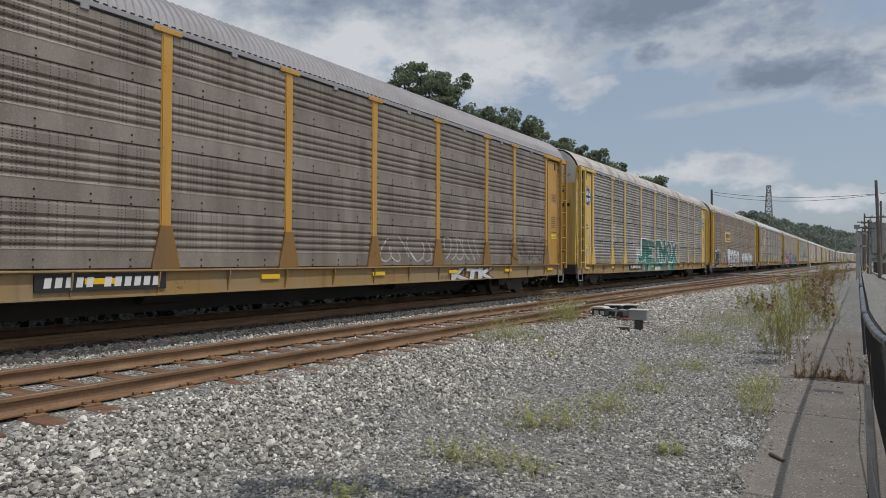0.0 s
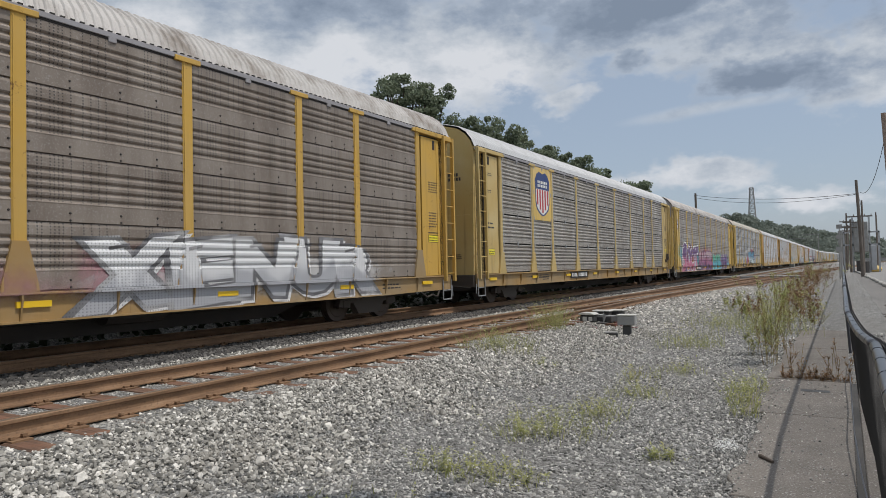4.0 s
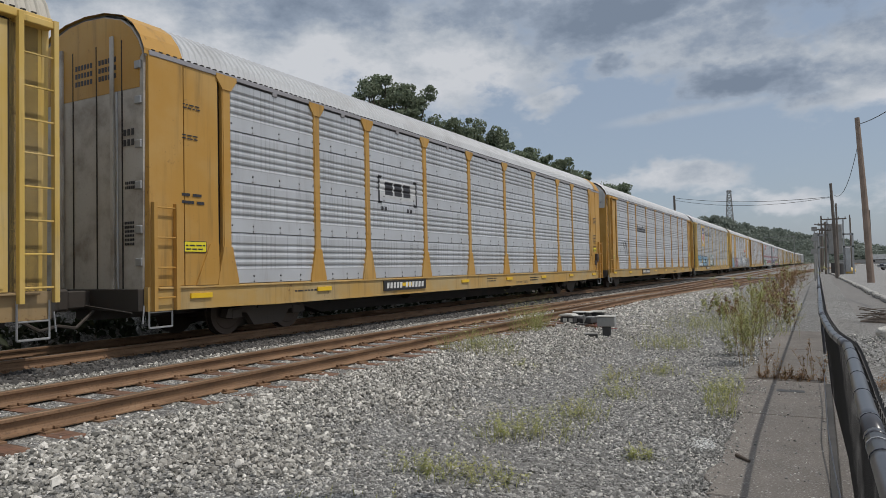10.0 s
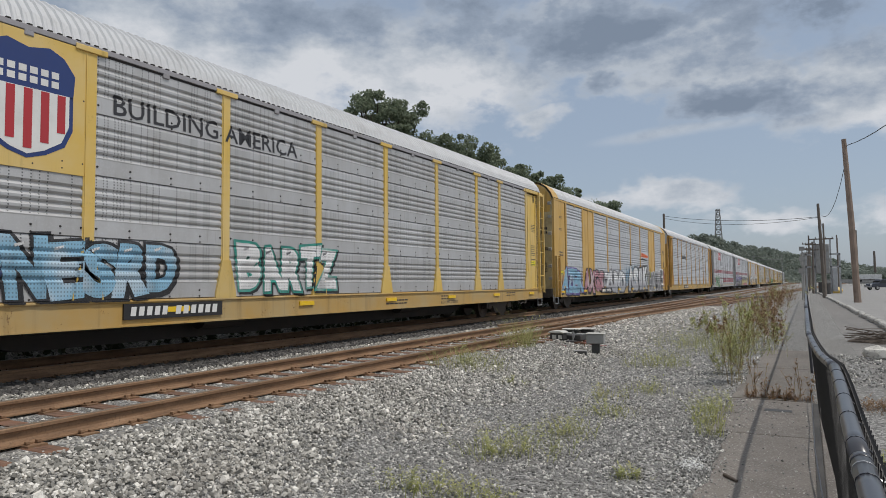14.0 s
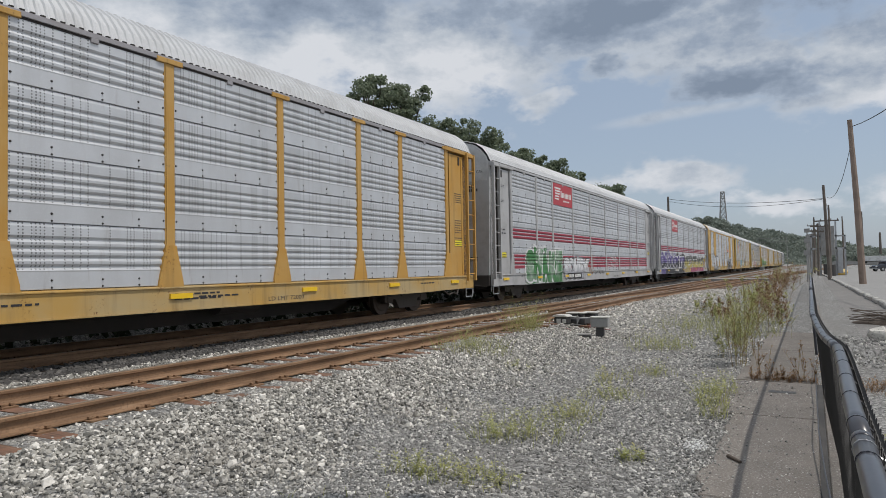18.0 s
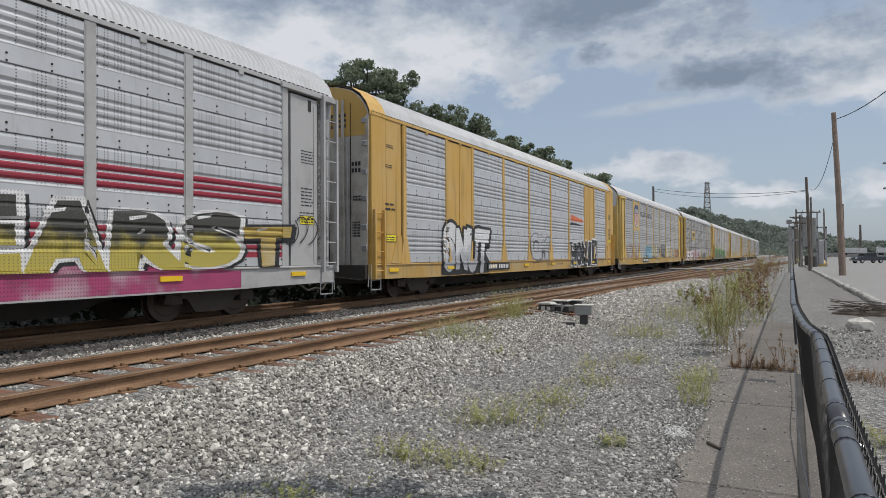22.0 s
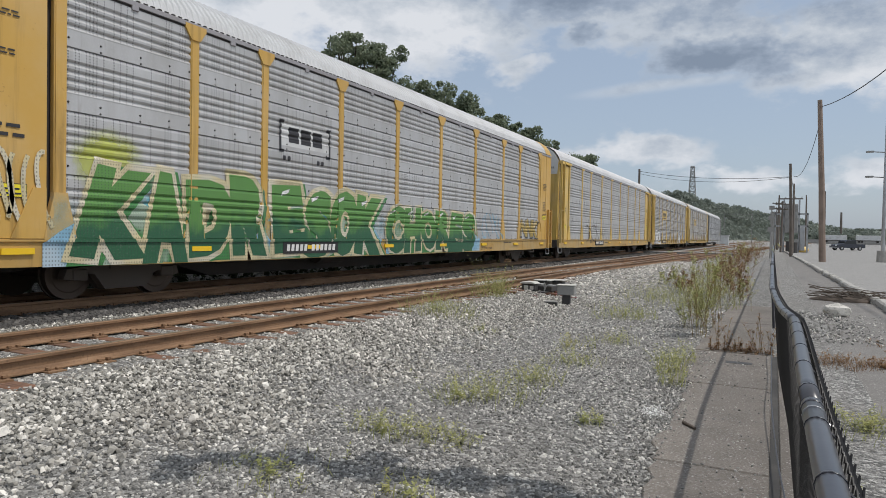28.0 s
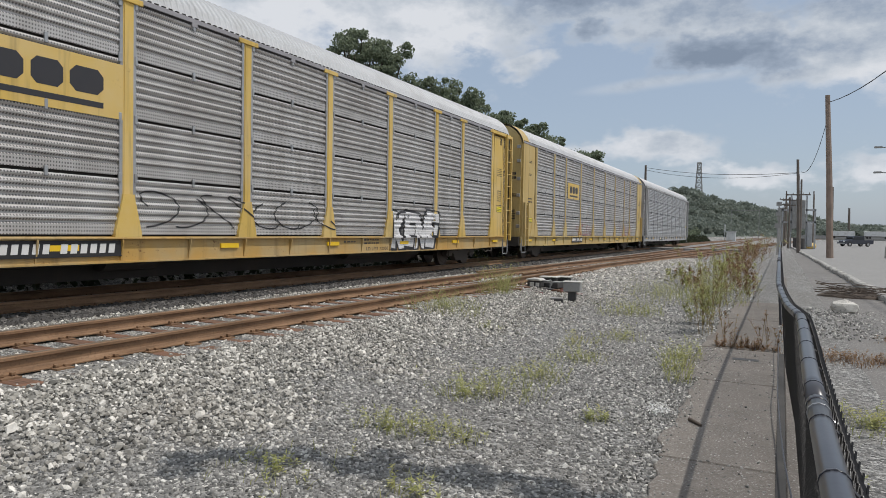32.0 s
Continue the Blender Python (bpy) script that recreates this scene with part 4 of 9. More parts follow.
def graffiti(car, side, text, y, z, w, h, fill, edge, back=None, fat=0.09, wave=0.04, label="", rim=None, bands=()):
    """Aerosol lettering, letter by letter: rim, outline and fill, with clouds and bands of colour behind. y from the leading coupling, z above the rail.
    bands: colour, the part of the width that it covers, its foot and its top."""
    y -= HALF
    seed = hash_of(text)
    label = label or "fat aerosol letter on the side"
    for j, (c, a, b, ww, hh) in enumerate(back or ()):
        p, f = blob(y + a * w, z + b * h, ww * w * 1.3, hh * h * 1.35, seed + j)
        p = [(u, min(max(v, Z_SILL + 0.02), Z_EAVE - 0.3)) for u, v in p]
        painted("paint_cloud", car, side, p, f, M["c" + c[1:]], 0.003 + 0.001 * j, "soft cloud of aerosol colour")
    for j, (c, a, b, z0, z1) in enumerate(bands):
        mass(car, side, c, y + a * w, y + b * w, z0, z1, seed + 40 + j, 0.0065 + 0.0012 * j)
    low = Z_FLOOR - 0.03 if z > 0.9 else Z_SILL + 0.015
    rnd = random.Random(seed)
    n = len(text)
    step = w / n
    for i, ch in enumerate(text):
        base, _ = letter_flat(ch, 0.0)
        lo, hi = base.min(0), base.max(0)
        cx, cy = (lo[0] + hi[0]) / 2, (lo[1] + hi[1]) / 2
        grow = 2.0 * fat
        sx, sy = step * rnd.uniform(1.12, 1.28) / (max(0.22, hi[0] - lo[0]) + grow), h * rnd.uniform(0.94, 1.1) / (hi[1] - lo[1] + grow)
        tilt, lean, swell, pinch = rnd.uniform(-0.10, 0.10), rnd.uniform(-0.14, 0.22), rnd.uniform(-0.16, 0.22), rnd.uniform(-0.25, 0.25)
        mx, mz = y + (i + 0.5) * step, z + h * 0.5 + rnd.uniform(-1, 1) * wave * h

        def fit(v):
            out = []
            for a, b, _ in v:
                u, t = (a - cx) * sx, (b - cy) * sy
                # the letter swells towards its foot or its head, and its bars bow
                u *= 1 + swell * 2 * t / h
                t += pinch * 0.35 * h * (u / step) ** 2
                u = u + lean * t
                u, t = u * math.cos(tilt) - t * math.sin(tilt), u * math.sin(tilt) + t * math.cos(tilt)
                out.append((min(max(mx + u, -HALF + 0.85), HALF - 0.85), max(low, mz + t)))
            return out
        k = 0.0007 * (i % 3)
        for c, o, lift, dy, dz in ((rim or "s_black", fat * 1.0, 0.0125, 0.05, -0.045), (edge, fat * 1.0, 0.0155, 0, 0), (fill, fat * 0.58, 0.019, 0.0, 0.0)):
            v, f = letter_flat(ch, round(o, 4))
            painted("painted_letter", car, side, [(a + dy * h, max(low, b + dz * h)) for a, b in fit(v)], f, M[c], lift + k, label)
        # a short streak of highlight in the letter's shoulder
        if rnd.random() < 0.7 and h > 0.8:
            g = 0.05 * h
            p0 = (mx - 0.26 * step, mz + 0.30 * h)
            painted("highlight", car, side, [p0, (p0[0] + 0.22 * step, p0[1] + g), (p0[0] + 0.24 * step, p0[1] + g * 1.9), (p0[0] - 0.01, p0[1] + g)], [(0, 1, 2, 3)], M["s_white" if fill not in ("s_white", "s_cream", "f_chrome") else "s_grey"], 0.022 + k, "streak of white highlight")


def hash_of(s):
    return sum((i + 3) * ord(c) for i, c in enumerate(s))


def wheelset_mesh():
    bm = bmesh.new()
    rod(bm, (-1.0, 0, 0), (1.0, 0, 0), 0.085, seg=12)
    for s in (-1, 1):
        x = s * GAUGE / 2
        rod(bm, (x - 0.065, 0, 0), (x + 0.065, 0, 0), 0.42, seg=28)
        rod(bm, (x - s * 0.09, 0, 0), (x - s * 0.06, 0, 0), 0.445, seg=28)
        rod(bm, (x + s * 0.06, 0, 0), (x + s * 0.075, 0, 0), 0.33, 0.30, seg=24)
        rod(bm, (x + s * 0.07, 0, 0), (x + s * 0.16, 0, 0), 0.12, seg=12)
        # end cap with three bolts, which shows the turning
        rod(bm, (x + s * 0.2, 0, 0), (x + s * 0.33, 0, 0), 0.10, seg=12)
        for k in range(3):
            a = k * 2.094
            rod(bm, (x + s * 0.33, 0.055 * math.cos(a), 0.055 * math.sin(a)), (x + s * 0.35, 0.055 * math.cos(a), 0.055 * math.sin(a)), 0.016, seg=6)
    return to_mesh("wheelset", bm, M["wheel"])


def sideframe_mesh():
    bm = bmesh.new()
    out = [(-1.18, 0.36), (-1.12, 0.52), (-0.7, 0.56), (-0.42, 0.66), (0.42, 0.66), (0.7, 0.56), (1.12, 0.52), (1.18, 0.36), (0.98, 0.33), (0.86, 0.46), (0.62, 0.42), (0.42, 0.16), (-0.42, 0.16), (-0.62, 0.42), (-0.86, 0.46), (-0.98, 0.33)]
    prism(bm, out, 0, 0.93, 1.10)
    for y in (-0.18, 0.0, 0.18):
        for i in range(5):
            rod(bm, (1.02, y, 0.22 + i * 0.055), (1.02, y, 0.25 + i * 0.055), 0.085, seg=10)
    box(bm, 0.9, 1.13, -0.34, 0.34, 0.5, 0.6)
    for y in (-0.89, 0.89):
        box(bm, 0.96, 1.12, y - 0.14, y + 0.14, 0.32, 0.52, 0.02)
    return to_mesh("sideframe", bm, M["truck"])


def mirrored(me, name):
    key = ("mirror", me.name)

    def build():
        m2 = me.copy()
        m2.transform(Matrix.Diagonal((-1, 1, 1, 1)))
        m2.flip_normals()
        return m2
    return cached(key, build)


WHEELSETS = []


def bogie(car, y):
    b = place("bogie", cached("bolster", lambda: to_mesh("bolster", made(box, -1.0, 1.0, -0.2, 0.2, 0.3, 0.62, 0.02), M["truck"])), car, "grimy cast-steel bogie", Matrix.Translation((0, y, 0)))
    sf = cached("sideframe", sideframe_mesh)
    place("sideframe", sf, b)
    place("sideframe", mirrored(sf, "sideframe"), b)
    ws = cached("wheelset", wheelset_mesh)
    for dy in (-0.89, 0.89):
        w = place("wheelset", ws, b, "dark steel wheels on an axle")
        w.matrix_parent_inverse = Matrix.Translation((0, dy, 0.42))
        WHEELSETS.append(w)


def end_outline(inset=0.0):
    pts = [(1.50 - inset, 0.62)] + [(x - inset, z - inset) for x, z in ROOF[1:]]
    return pts + [(-x, z) for x, z in pts[::-1] if x > 1e-6]


def build_end(car, s, spec, style):
    """One end of the car: s is -1 at the leading end, 1 at the trailing end."""
    paint, edge_paint = M[spec["paint"]], M[spec.get("end", spec["paint"])]
    yb = s * (HALF - 0.78)              # outer face of the end
    yd = s * (HALF - 2.345)             # where the sheets begin
    d = -s                              # towards the middle of the car
    y_of = lambda a, b: (min(a, b), max(a, b))

    def slab(lo, hi):
        bm = bmesh.new()
        prism(bm, end_outline(0.03), 1, min(lo, hi), max(lo, hi))
        return bm
    # two door leaves, folded to a shallow point, with a dark seam between them
    if style == "radial":
        key = ("end_door", s, edge_paint.name)

        def leaf():
            bm = bmesh.new()
            out = [(x, z) for x, z in end_outline(0.05) if x > -1e-6] + [(0.03, 5.66), (0.03, 0.62)]
            out = [(max(x, 0.03), z) for x, z in out]
            uniq = []
            for p in out:
                if not uniq or (Vector(p) - Vector(uniq[-1])).length > 0.01:
                    uniq.append(p)
            prism(bm, uniq, 1, *y_of(yb + d * 0.02, yb + d * 0.12))
            return to_mesh("end_door", bm, edge_paint)
        me = cached(key, leaf)
        place("end_door", me, car, "yellow folding end door")
        place("end_door", mirrored(me, "end_door"), car, "yellow folding end door")
        if spec.get("cap_white"):
            key = ("end_top", s, spec["cap_white"])

            def top():
                bm = bmesh.new()
                out = [(1.44, 4.35), (1.48, 4.9)] + [(x - 0.06, z - 0.04) for x, z in ROOF[1:]]
                out = out + [(-x, z) for x, z in out[::-1] if x > 0.01]
                prism(bm, out, 1, *y_of(yb + d * 0.014, yb + d * 0.03))
                return to_mesh("end_top_panel", bm, M[spec["cap_white"]])
            e = place("end_top_panel", cached(key, top), car, "pale sheet over the end doors")
            word_end(car, e, s, yb)
        # side leaf: recessed flat panel, a post before the sheets, and the ladder bay at the corner
        def leaf_side():
            bm = bmesh.new()
            a, b = yb + d * 0.12, yd
            box(bm, SIDE - 0.12, SIDE + 0.02, *y_of(a + d * 0.52, b), Z_FLOOR, Z_EAVE - 0.12)
            box(bm, SIDE - 0.12, SIDE + 0.035, *y_of(a + d * 0.58, a + d * 0.66), Z_FLOOR + 0.05, Z_EAVE - 0.25)
            return to_mesh("door_panel", bm, paint)
        place("door_panel", cached(("leaf_side", s, paint.name), leaf_side), car, "yellow flat panel beside the end ladder")

        def bay():
            a = yb + d * 0.12
            return to_mesh("ladder_bay", made(box, SIDE - 0.3, SIDE - 0.06, *y_of(a, a + d * 0.5), Z_FLOOR, Z_EAVE - 0.05), paint)
        place("ladder_bay", cached(("bay", s, paint.name), bay), car, "yellow recess behind the ladder")

        def seam():
            return to_mesh("door_seam", made(box, -0.055, 0.055, *y_of(yb + d * 0.005, yb + d * 0.05), 0.75, 5.55, 0.01), M["gap"])
        place("door_seam", cached(("seam", s), seam), car, "dark seal between the end doors")

        def pull():
            bm = bmesh.new()
            box(bm, 0.09, 0.15, *y_of(yb - d * 0.03, yb + d * 0.02), -0.28, 0.28, 0.015)
            return to_mesh("door_pull", bm, M["machine"])
        me = cached(("pull", s), pull)
        for zz in (1.75, 3.35):
            place("door_pull", me, car, "long dark door handle", Matrix.Translation((0, 0, zz)))
            place("door_pull", mirrored(me, "door_pull"), car, "long dark door handle", Matrix.Translation((0, 0, zz)))

        if spec.get("slots"):
            hole = cached(("slit", s), lambda: to_mesh("door_slot", made(box, 0.42, 1.22, *y_of(yb + d * 0.010, yb + d * 0.03), 3.38, 3.52), M["gap"]))
            place("door_slot", hole, car, "dark slot in the end door")
            place("door_slot", mirrored(hole, "door_slot"), car, "dark slot in the end door")

        def ledge():
            return to_mesh("door_weld", made(box, 0.16, 1.36, *y_of(yb + d * 0.014, yb + d * 0.03), 2.88, 2.90), edge_paint)
        place("door_weld", cached(("weld", s, edge_paint.name), ledge), car, "weld seam across the end door")
        if s < 0:
            rows = []
            for zz, w_, hh in ((4.12, 0.42, 0.10), (3.98, 0.5, 0.10), (1.62, 0.42, 0.03), (1.56, 0.42, 0.03), (1.50, 0.42, 0.03)):
                a = 0.62
                while a < 0.62 + w_ - hh * 0.6:
                    rows.append((a, a + hh * 0.62, yb + 0.010, yb + 0.0125, zz, zz + hh))
                    a += hh * 0.95
            place("stencilled_writing", many_boxes("stencilled_writing", rows, M["ink"]), car, "dark stencilled characters on the end door")["kind"] = "stuff"

        def slot():
            bm = bmesh.new()
            a = yb + d * 0.60
            box(bm, SIDE - 0.16, SIDE - 0.02, *y_of(a, a + d * 0.05), Z_FLOOR, Z_EAVE - 0.08)
            y2 = yb + d * 0.86
            box(bm, SIDE, SIDE + 0.03, *y_of(y2, y2 + d * 0.11), Z_EAVE - 0.42, Z_EAVE - 0.16)
            return to_mesh("dark_slot", bm, M["gap"])
        place("dark_slot", cached(("slot", s), slot), car)

        def beam():
            bm = bmesh.new()
            a, b = yb + d * 0.04, yd + d * 0.35
            box(bm, SIDE - 0.2, POST + 0.05, *y_of(a, b), Z_EAVE - 0.06, Z_EAVE + 0.06, 0.01)
            box(bm, SIDE - 0.2, POST + 0.09, *y_of(a, a + d * 0.5), Z_EAVE - 0.10, Z_EAVE + 0.0, 0.01)
            return to_mesh("eave_beam", bm, paint)
        place("eave_beam", cached(("beam", s, paint.name), beam), car, "yellow beam over the end door")
        ladder(car, yb + (0.02 if d > 0 else -0.52), 0.86, Z_EAVE + 0.02, paint, s, 0.5)
    else:
        part("end_wall", slab(yb + d * 0.02, yb + d * 0.12), edge_paint, car, "grimy pale end wall")
        if s < 0:
            # hinged leaves with dark joints, a yellow head, hinges along the corner and stencils
            def head():
                bm = bmesh.new()
                out = [(1.44, 4.42), (1.45, 4.92)] + [(x - 0.06, z - 0.04) for x, z in ROOF[1:]]
                out = out + [(-x, z) for x, z in out[::-1] if x > 0.01]
                prism(bm, out, 1, yb + 0.012, yb + 0.021)
                return to_mesh("end_head", bm, paint)
            place("end_head", cached(("end_head", paint.name), head), car, "yellow painted head of the end wall")
            joint = cached("end_joint", lambda: to_mesh("end_joint", made(box, -0.012, 0.012, yb + 0.008, yb + 0.022, 0.75, 5.3), M["gap"]))
            rib = cached(("end_rib", edge_paint.name), lambda: to_mesh("end_rib", made(box, -0.045, 0.045, yb - 0.03, yb + 0.02, 0.8, 5.4, 0.012), edge_paint))
            for x in (-1.05, -0.4, 0.28, 0.98):
                place("end_joint", joint, car, "", Matrix.Translation((x, 0, 0)))
            for x in (-0.72, 0.74):
                place("end_rib", rib, car, "", Matrix.Translation((x, 0, 0)))
            bar = cached("lock_bar", lambda: to_mesh("lock_bar", made(rod, (0.90, yb - 0.03, 0.9), (0.90, yb - 0.03, 4.4), 0.02, None, 8), M["steel"]))
            place("lock_bar", bar, car, "upright steel locking bar")
            hinge = cached("end_hinge", lambda: to_mesh("end_hinge", made(box, 1.34, 1.50, yb - 0.02, yb + 0.02, -0.07, 0.07, 0.012), M["steel"]))
            for zz in (1.45, 2.0, 2.75, 3.45, 4.2, 4.8):
                place("end_hinge", hinge, car, "grey steel hinge", Matrix.Translation((0, 0, zz)))
            rows = []
            for x0, zz, n, w_, hh, m_ in ((1.02, 3.62, 2, 0.34, 0.11, 0), (1.06, 2.78, 2, 0.28, 0.05, 0), (1.04, 2.1, 6, 0.26, 0.045, 0), (0.35, 4.95, 3, 0.5, 0.09, 0), (-0.32, 4.95, 3, 0.5, 0.09, 0)):
                for r_ in range(n):
                    a = x0
                    while a < x0 + w_ - hh * 0.5:
                        rows.append((a, a + hh * 0.62, yb + 0.006, yb + 0.0115, zz - r_ * hh * 1.6, zz - r_ * hh * 1.6 + hh))
                        a += hh * 0.95
            place("stencilled_writing", many_boxes("stencilled_writing", rows, M["ink"]), car, "dark stencilled characters on the end wall")["kind"] = "stuff"

        def flush():
            bm = bmesh.new()
            a, m_, b = yb + d * 0.06, yb + d * 0.78, yd
            box(bm, SIDE - 0.1, POST - 0.002, *y_of(a, m_ - d * 0.012), Z_FLOOR, Z_EAVE + 0.02, 0.006)
            box(bm, SIDE - 0.1, POST - 0.01, *y_of(m_ + d * 0.012, b), Z_FLOOR, Z_EAVE + 0.02, 0.006)
            prism(bm, [(yd - d * 0.55, Z_FLOOR), (yd - d * 0.02, Z_FLOOR), (yd - d * 0.02, Z_FLOOR + 0.75), (yd - d * 0.22, Z_FLOOR + 0.75)], 0, POST - 0.02, POST + 0.02)
            return to_mesh("end_panel", bm, paint)
        place("end_panel", cached(("flush", s, paint.name), flush), car, "flush yellow end panel")
        ladder(car, yb + (0.10 if d > 0 else -0.55), 0.62, 2.45, paint, s, 0.45)

    # buffer beam, coupler, hose, cut lever and step
    def gear():
        bm = bmesh.new()
        e = s * (HALF - 0.70)
        box(bm, -1.45, 1.5, *y_of(e, e + d * 0.16), 0.62, 1.0, 0.01)
        box(bm, -0.22, 0.22, *y_of(e, s * (HALF - 0.30)), 0.68, 0.98, 0.02)
        box(bm, -0.20, 0.22, *y_of(s * (HALF - 0.32), s * (HALF + 0.05)), 0.64, 1.02, 0.04)
        box(bm, 0.10, 0.26, *y_of(s * (HALF - 0.12), s * (HALF + 0.12)), 0.64, 1.02, 0.03)
        rod(bm, (0.3, e, 0.62), (0.42, s * (HALF - 0.3), 0.36), 0.028, seg=6)
        rod(bm, (0.42, s * (HALF - 0.3), 0.36), (0.42, s * HALF, 0.42), 0.028, seg=6)
        rod(bm, (0.2, e - d * 0.1, 0.72), (1.42, e - d * 0.06, 0.60), 0.014, seg=6)
        return to_mesh("coupler", bm, M["under"])
    place("coupler", cached(("gear", s), gear), car, "grimy coupler and hose")

    def step():
        bm = bmesh.new()
        a, b = yb + d * 0.06, yb + d * 0.52
        for y in (a, b):
            rod(bm, (POST - 0.03, y, 0.9), (POST - 0.03, y, 0.34), 0.016, seg=6)
        rod(bm, (POST - 0.03, a, 0.34), (POST - 0.03, b, 0.34), 0.018, seg=6)
        rod(bm, (POST - 0.03, a, 0.60), (POST - 0.03, b, 0.60), 0.014, seg=6)
        rod(bm, (POST - 0.05, yb - d * 0.02, 0.72), (POST - 0.05, yb - d * 0.05, 0.42), 0.014, seg=6)
        return to_mesh("step", bm, M["steel"])
    place("step", cached(("step", s), step), car, "bent steel corner step")

    # hand-brake wheel and chain box on some ends
    if spec.get("brake") == s:
        bm = bmesh.new()
        y = yd - d * 0.52
        box(bm, SIDE, POST + 0.07, y - 0.14, y + 0.14, 1.30, 1.5, 0.02)
        rod(bm, (POST + 0.0, y + 0.1, 1.62), (POST + 0.16, y + 0.1, 1.62), 0.07, seg=10)
        box(bm, POST, POST + 0.14, y + 0.02, y + 0.2, 1.45, 1.85, 0.02)
        rod(bm, (POST + 0.08, y + 0.12, 1.5), (POST + 0.03, y - 0.02, 0.95), 0.012, seg=5)
        part("hand_brake", bm, M["truck"], car, "dark hand-brake gear")


def word_end(car, top, s, yb):
    """The height warning on the sheet above the leading end doors."""
    if s > 0:
        return
    v, f = text_flat("EXCESS HEIGHT CAR", 0.0, 2)
    lo, hi = v.min(0), v.max(0)
    w, h = 1.15, 0.11
    q = [(0.12 + (a - lo[0]) / (hi[0] - lo[0]) * w, yb + 0.008, 4.62 + (b - lo[1]) / (hi[1] - lo[1]) * h) for a, b, _ in v]
    me = mesh_of("warning_words", q, f, M["ink"])
    place("warning_words", me, top, "black words of a height warning")
    place("warning_words", me, top, "black words of a height warning", Matrix.Translation((-1.39, 0, 0)))


def build_car(index, spec):
    style = spec["style"]
    ends = spec.get("ends", "radial")
    car = thing("autorack_car", spec["label"], "railcar", "cars of the train")
    paint, sheet_m = M[spec["paint"]], M[spec["sheet"]]
    post_paint, roof_m = M[spec.get("post", spec["paint"])], M[spec["roof"]]
    spec.setdefault("ribbed", style == "lou")
    dirty = M[spec.get("sill", "sill_yellow" if spec["paint"] in ("yellow", "yellow_bright", "yellow_orange") else spec["paint"])]
    web = web_of(spec)
    back = web - POST
    floor = Z_FLOOR
    h = (Z_EAVE - Z_FLOOR) / BANDS

    # solid inside with its darkness put into the colour, far wall, floor and underframe
    def shell():
        bm = bmesh.new()
        box(bm, -1.44, SIDE - 0.06, -HALF + 0.95, HALF - 0.95, 1.0, 5.0)
        return to_mesh("inner_shell", bm, M["gap"])
    place("inner_shell", cached("shell", shell), car, "solid dark box that stands for the unlit inside of the car")

    def far_wall():
        pts = []
        for b in range(BANDS):
            pts += [(Z_FLOOR + b * h + z, d) for z, d in profile(style, h)]
        n = len(pts)
        a = HALF - 2.4
        verts = [(-SIDE - d, y, z) for y in (-a, a) for z, d in pts]
        return mesh_of("far_wall", verts, [(i, i + 1, n + i + 1, n + i) for i in range(n - 1)], sheet_m)
    place("far_wall", cached(("far", style, sheet_m.name), far_wall), car, "sheeted far wall of the car")

    def far_ends():
        bm = bmesh.new()
        for s in (-1, 1):
            a, b = sorted((s * (HALF - 0.8), s * (HALF - 2.4)))
            box(bm, -POST, -1.40, a, b, Z_FLOOR, Z_EAVE)
        for b in BAYS:
            box(bm, -POST, -SIDE, b - HALF - 0.1, b - HALF + 0.1, Z_FLOOR, Z_EAVE)
        return to_mesh("far_posts", bm, paint)
    place("far_posts", cached(("far_ends", paint.name), far_ends), car, "posts of the far wall")

    def sill():
        bm = bmesh.new()
        z0 = spec.get("sill_low", Z_SILL)
        a, b = -HALF + 0.80, HALF - 0.80
        prism(bm, [(a, 0.62), (a + 2.3, 0.60), (a + 2.9, z0), (b - 2.9, z0), (b - 2.3, 0.60), (b, 0.62), (b, Z_FLOOR - 0.004), (a, Z_FLOOR - 0.004)], 0, POST - 0.1, web)
        box(bm, POST - 0.3, POST + 0.03, a + 0.2, b - 0.2, Z_FLOOR - 0.05, Z_FLOOR - 0.018, 0.006)
        box(bm, POST - 0.12, POST + 0.014 + back * 0.5, a + 3, b - 3, z0, z0 + 0.03)
        if back:
            # ribs that taper downwards from the flange
            for k in range(1, 18):
                y = a + 0.4 + (b - a - 0.8) * k / 18
                prism(bm, [(web - 0.01, z0 + 0.02), (web + 0.012, z0 + 0.03), (POST + 0.024, Z_FLOOR - 0.12), (POST + 0.024, Z_FLOOR - 0.03), (web - 0.01, Z_FLOOR - 0.03)], 1, y - 0.012, y + 0.012)
        return to_mesh("side_sill", bm, dirty)
    me = cached(("sill", dirty.name, back, spec.get("sill_low", Z_SILL)), sill)
    place("side_sill", me, car, "painted steel side sill")
    place("side_sill", mirrored(me, "side_sill"), car, "painted steel side sill")

    def under():
        bm = bmesh.new()
        box(bm, -1.45, 1.45, -HALF + 0.8, HALF - 0.8, 0.86, 0.99)
        box(bm, -0.35, 0.35, -HALF + 0.8, HALF - 0.8, 0.46, 0.9)
        prism(bm, [(-8.4, 0.5), (-7.4, 0.22), (7.4, 0.22), (8.4, 0.5)], 0, -0.4, 0.4)
        for k in range(-9, 10):
            y = k * 1.35
            box(bm, -1.42, 1.42, y - 0.05, y + 0.05, 0.62, 0.88)
        for y in (-4.2, 3.1):
            rod(bm, (0.85, y, 0.6), (0.85, y + 1.1, 0.6), 0.2, seg=12)
        rod(bm, (0.7, -7.5, 0.52), (0.7, 7.5, 0.52), 0.03, seg=6)
        return to_mesh("underframe", bm, M["under"])
    place("underframe", cached("under", under), car, "dark grimy underframe")
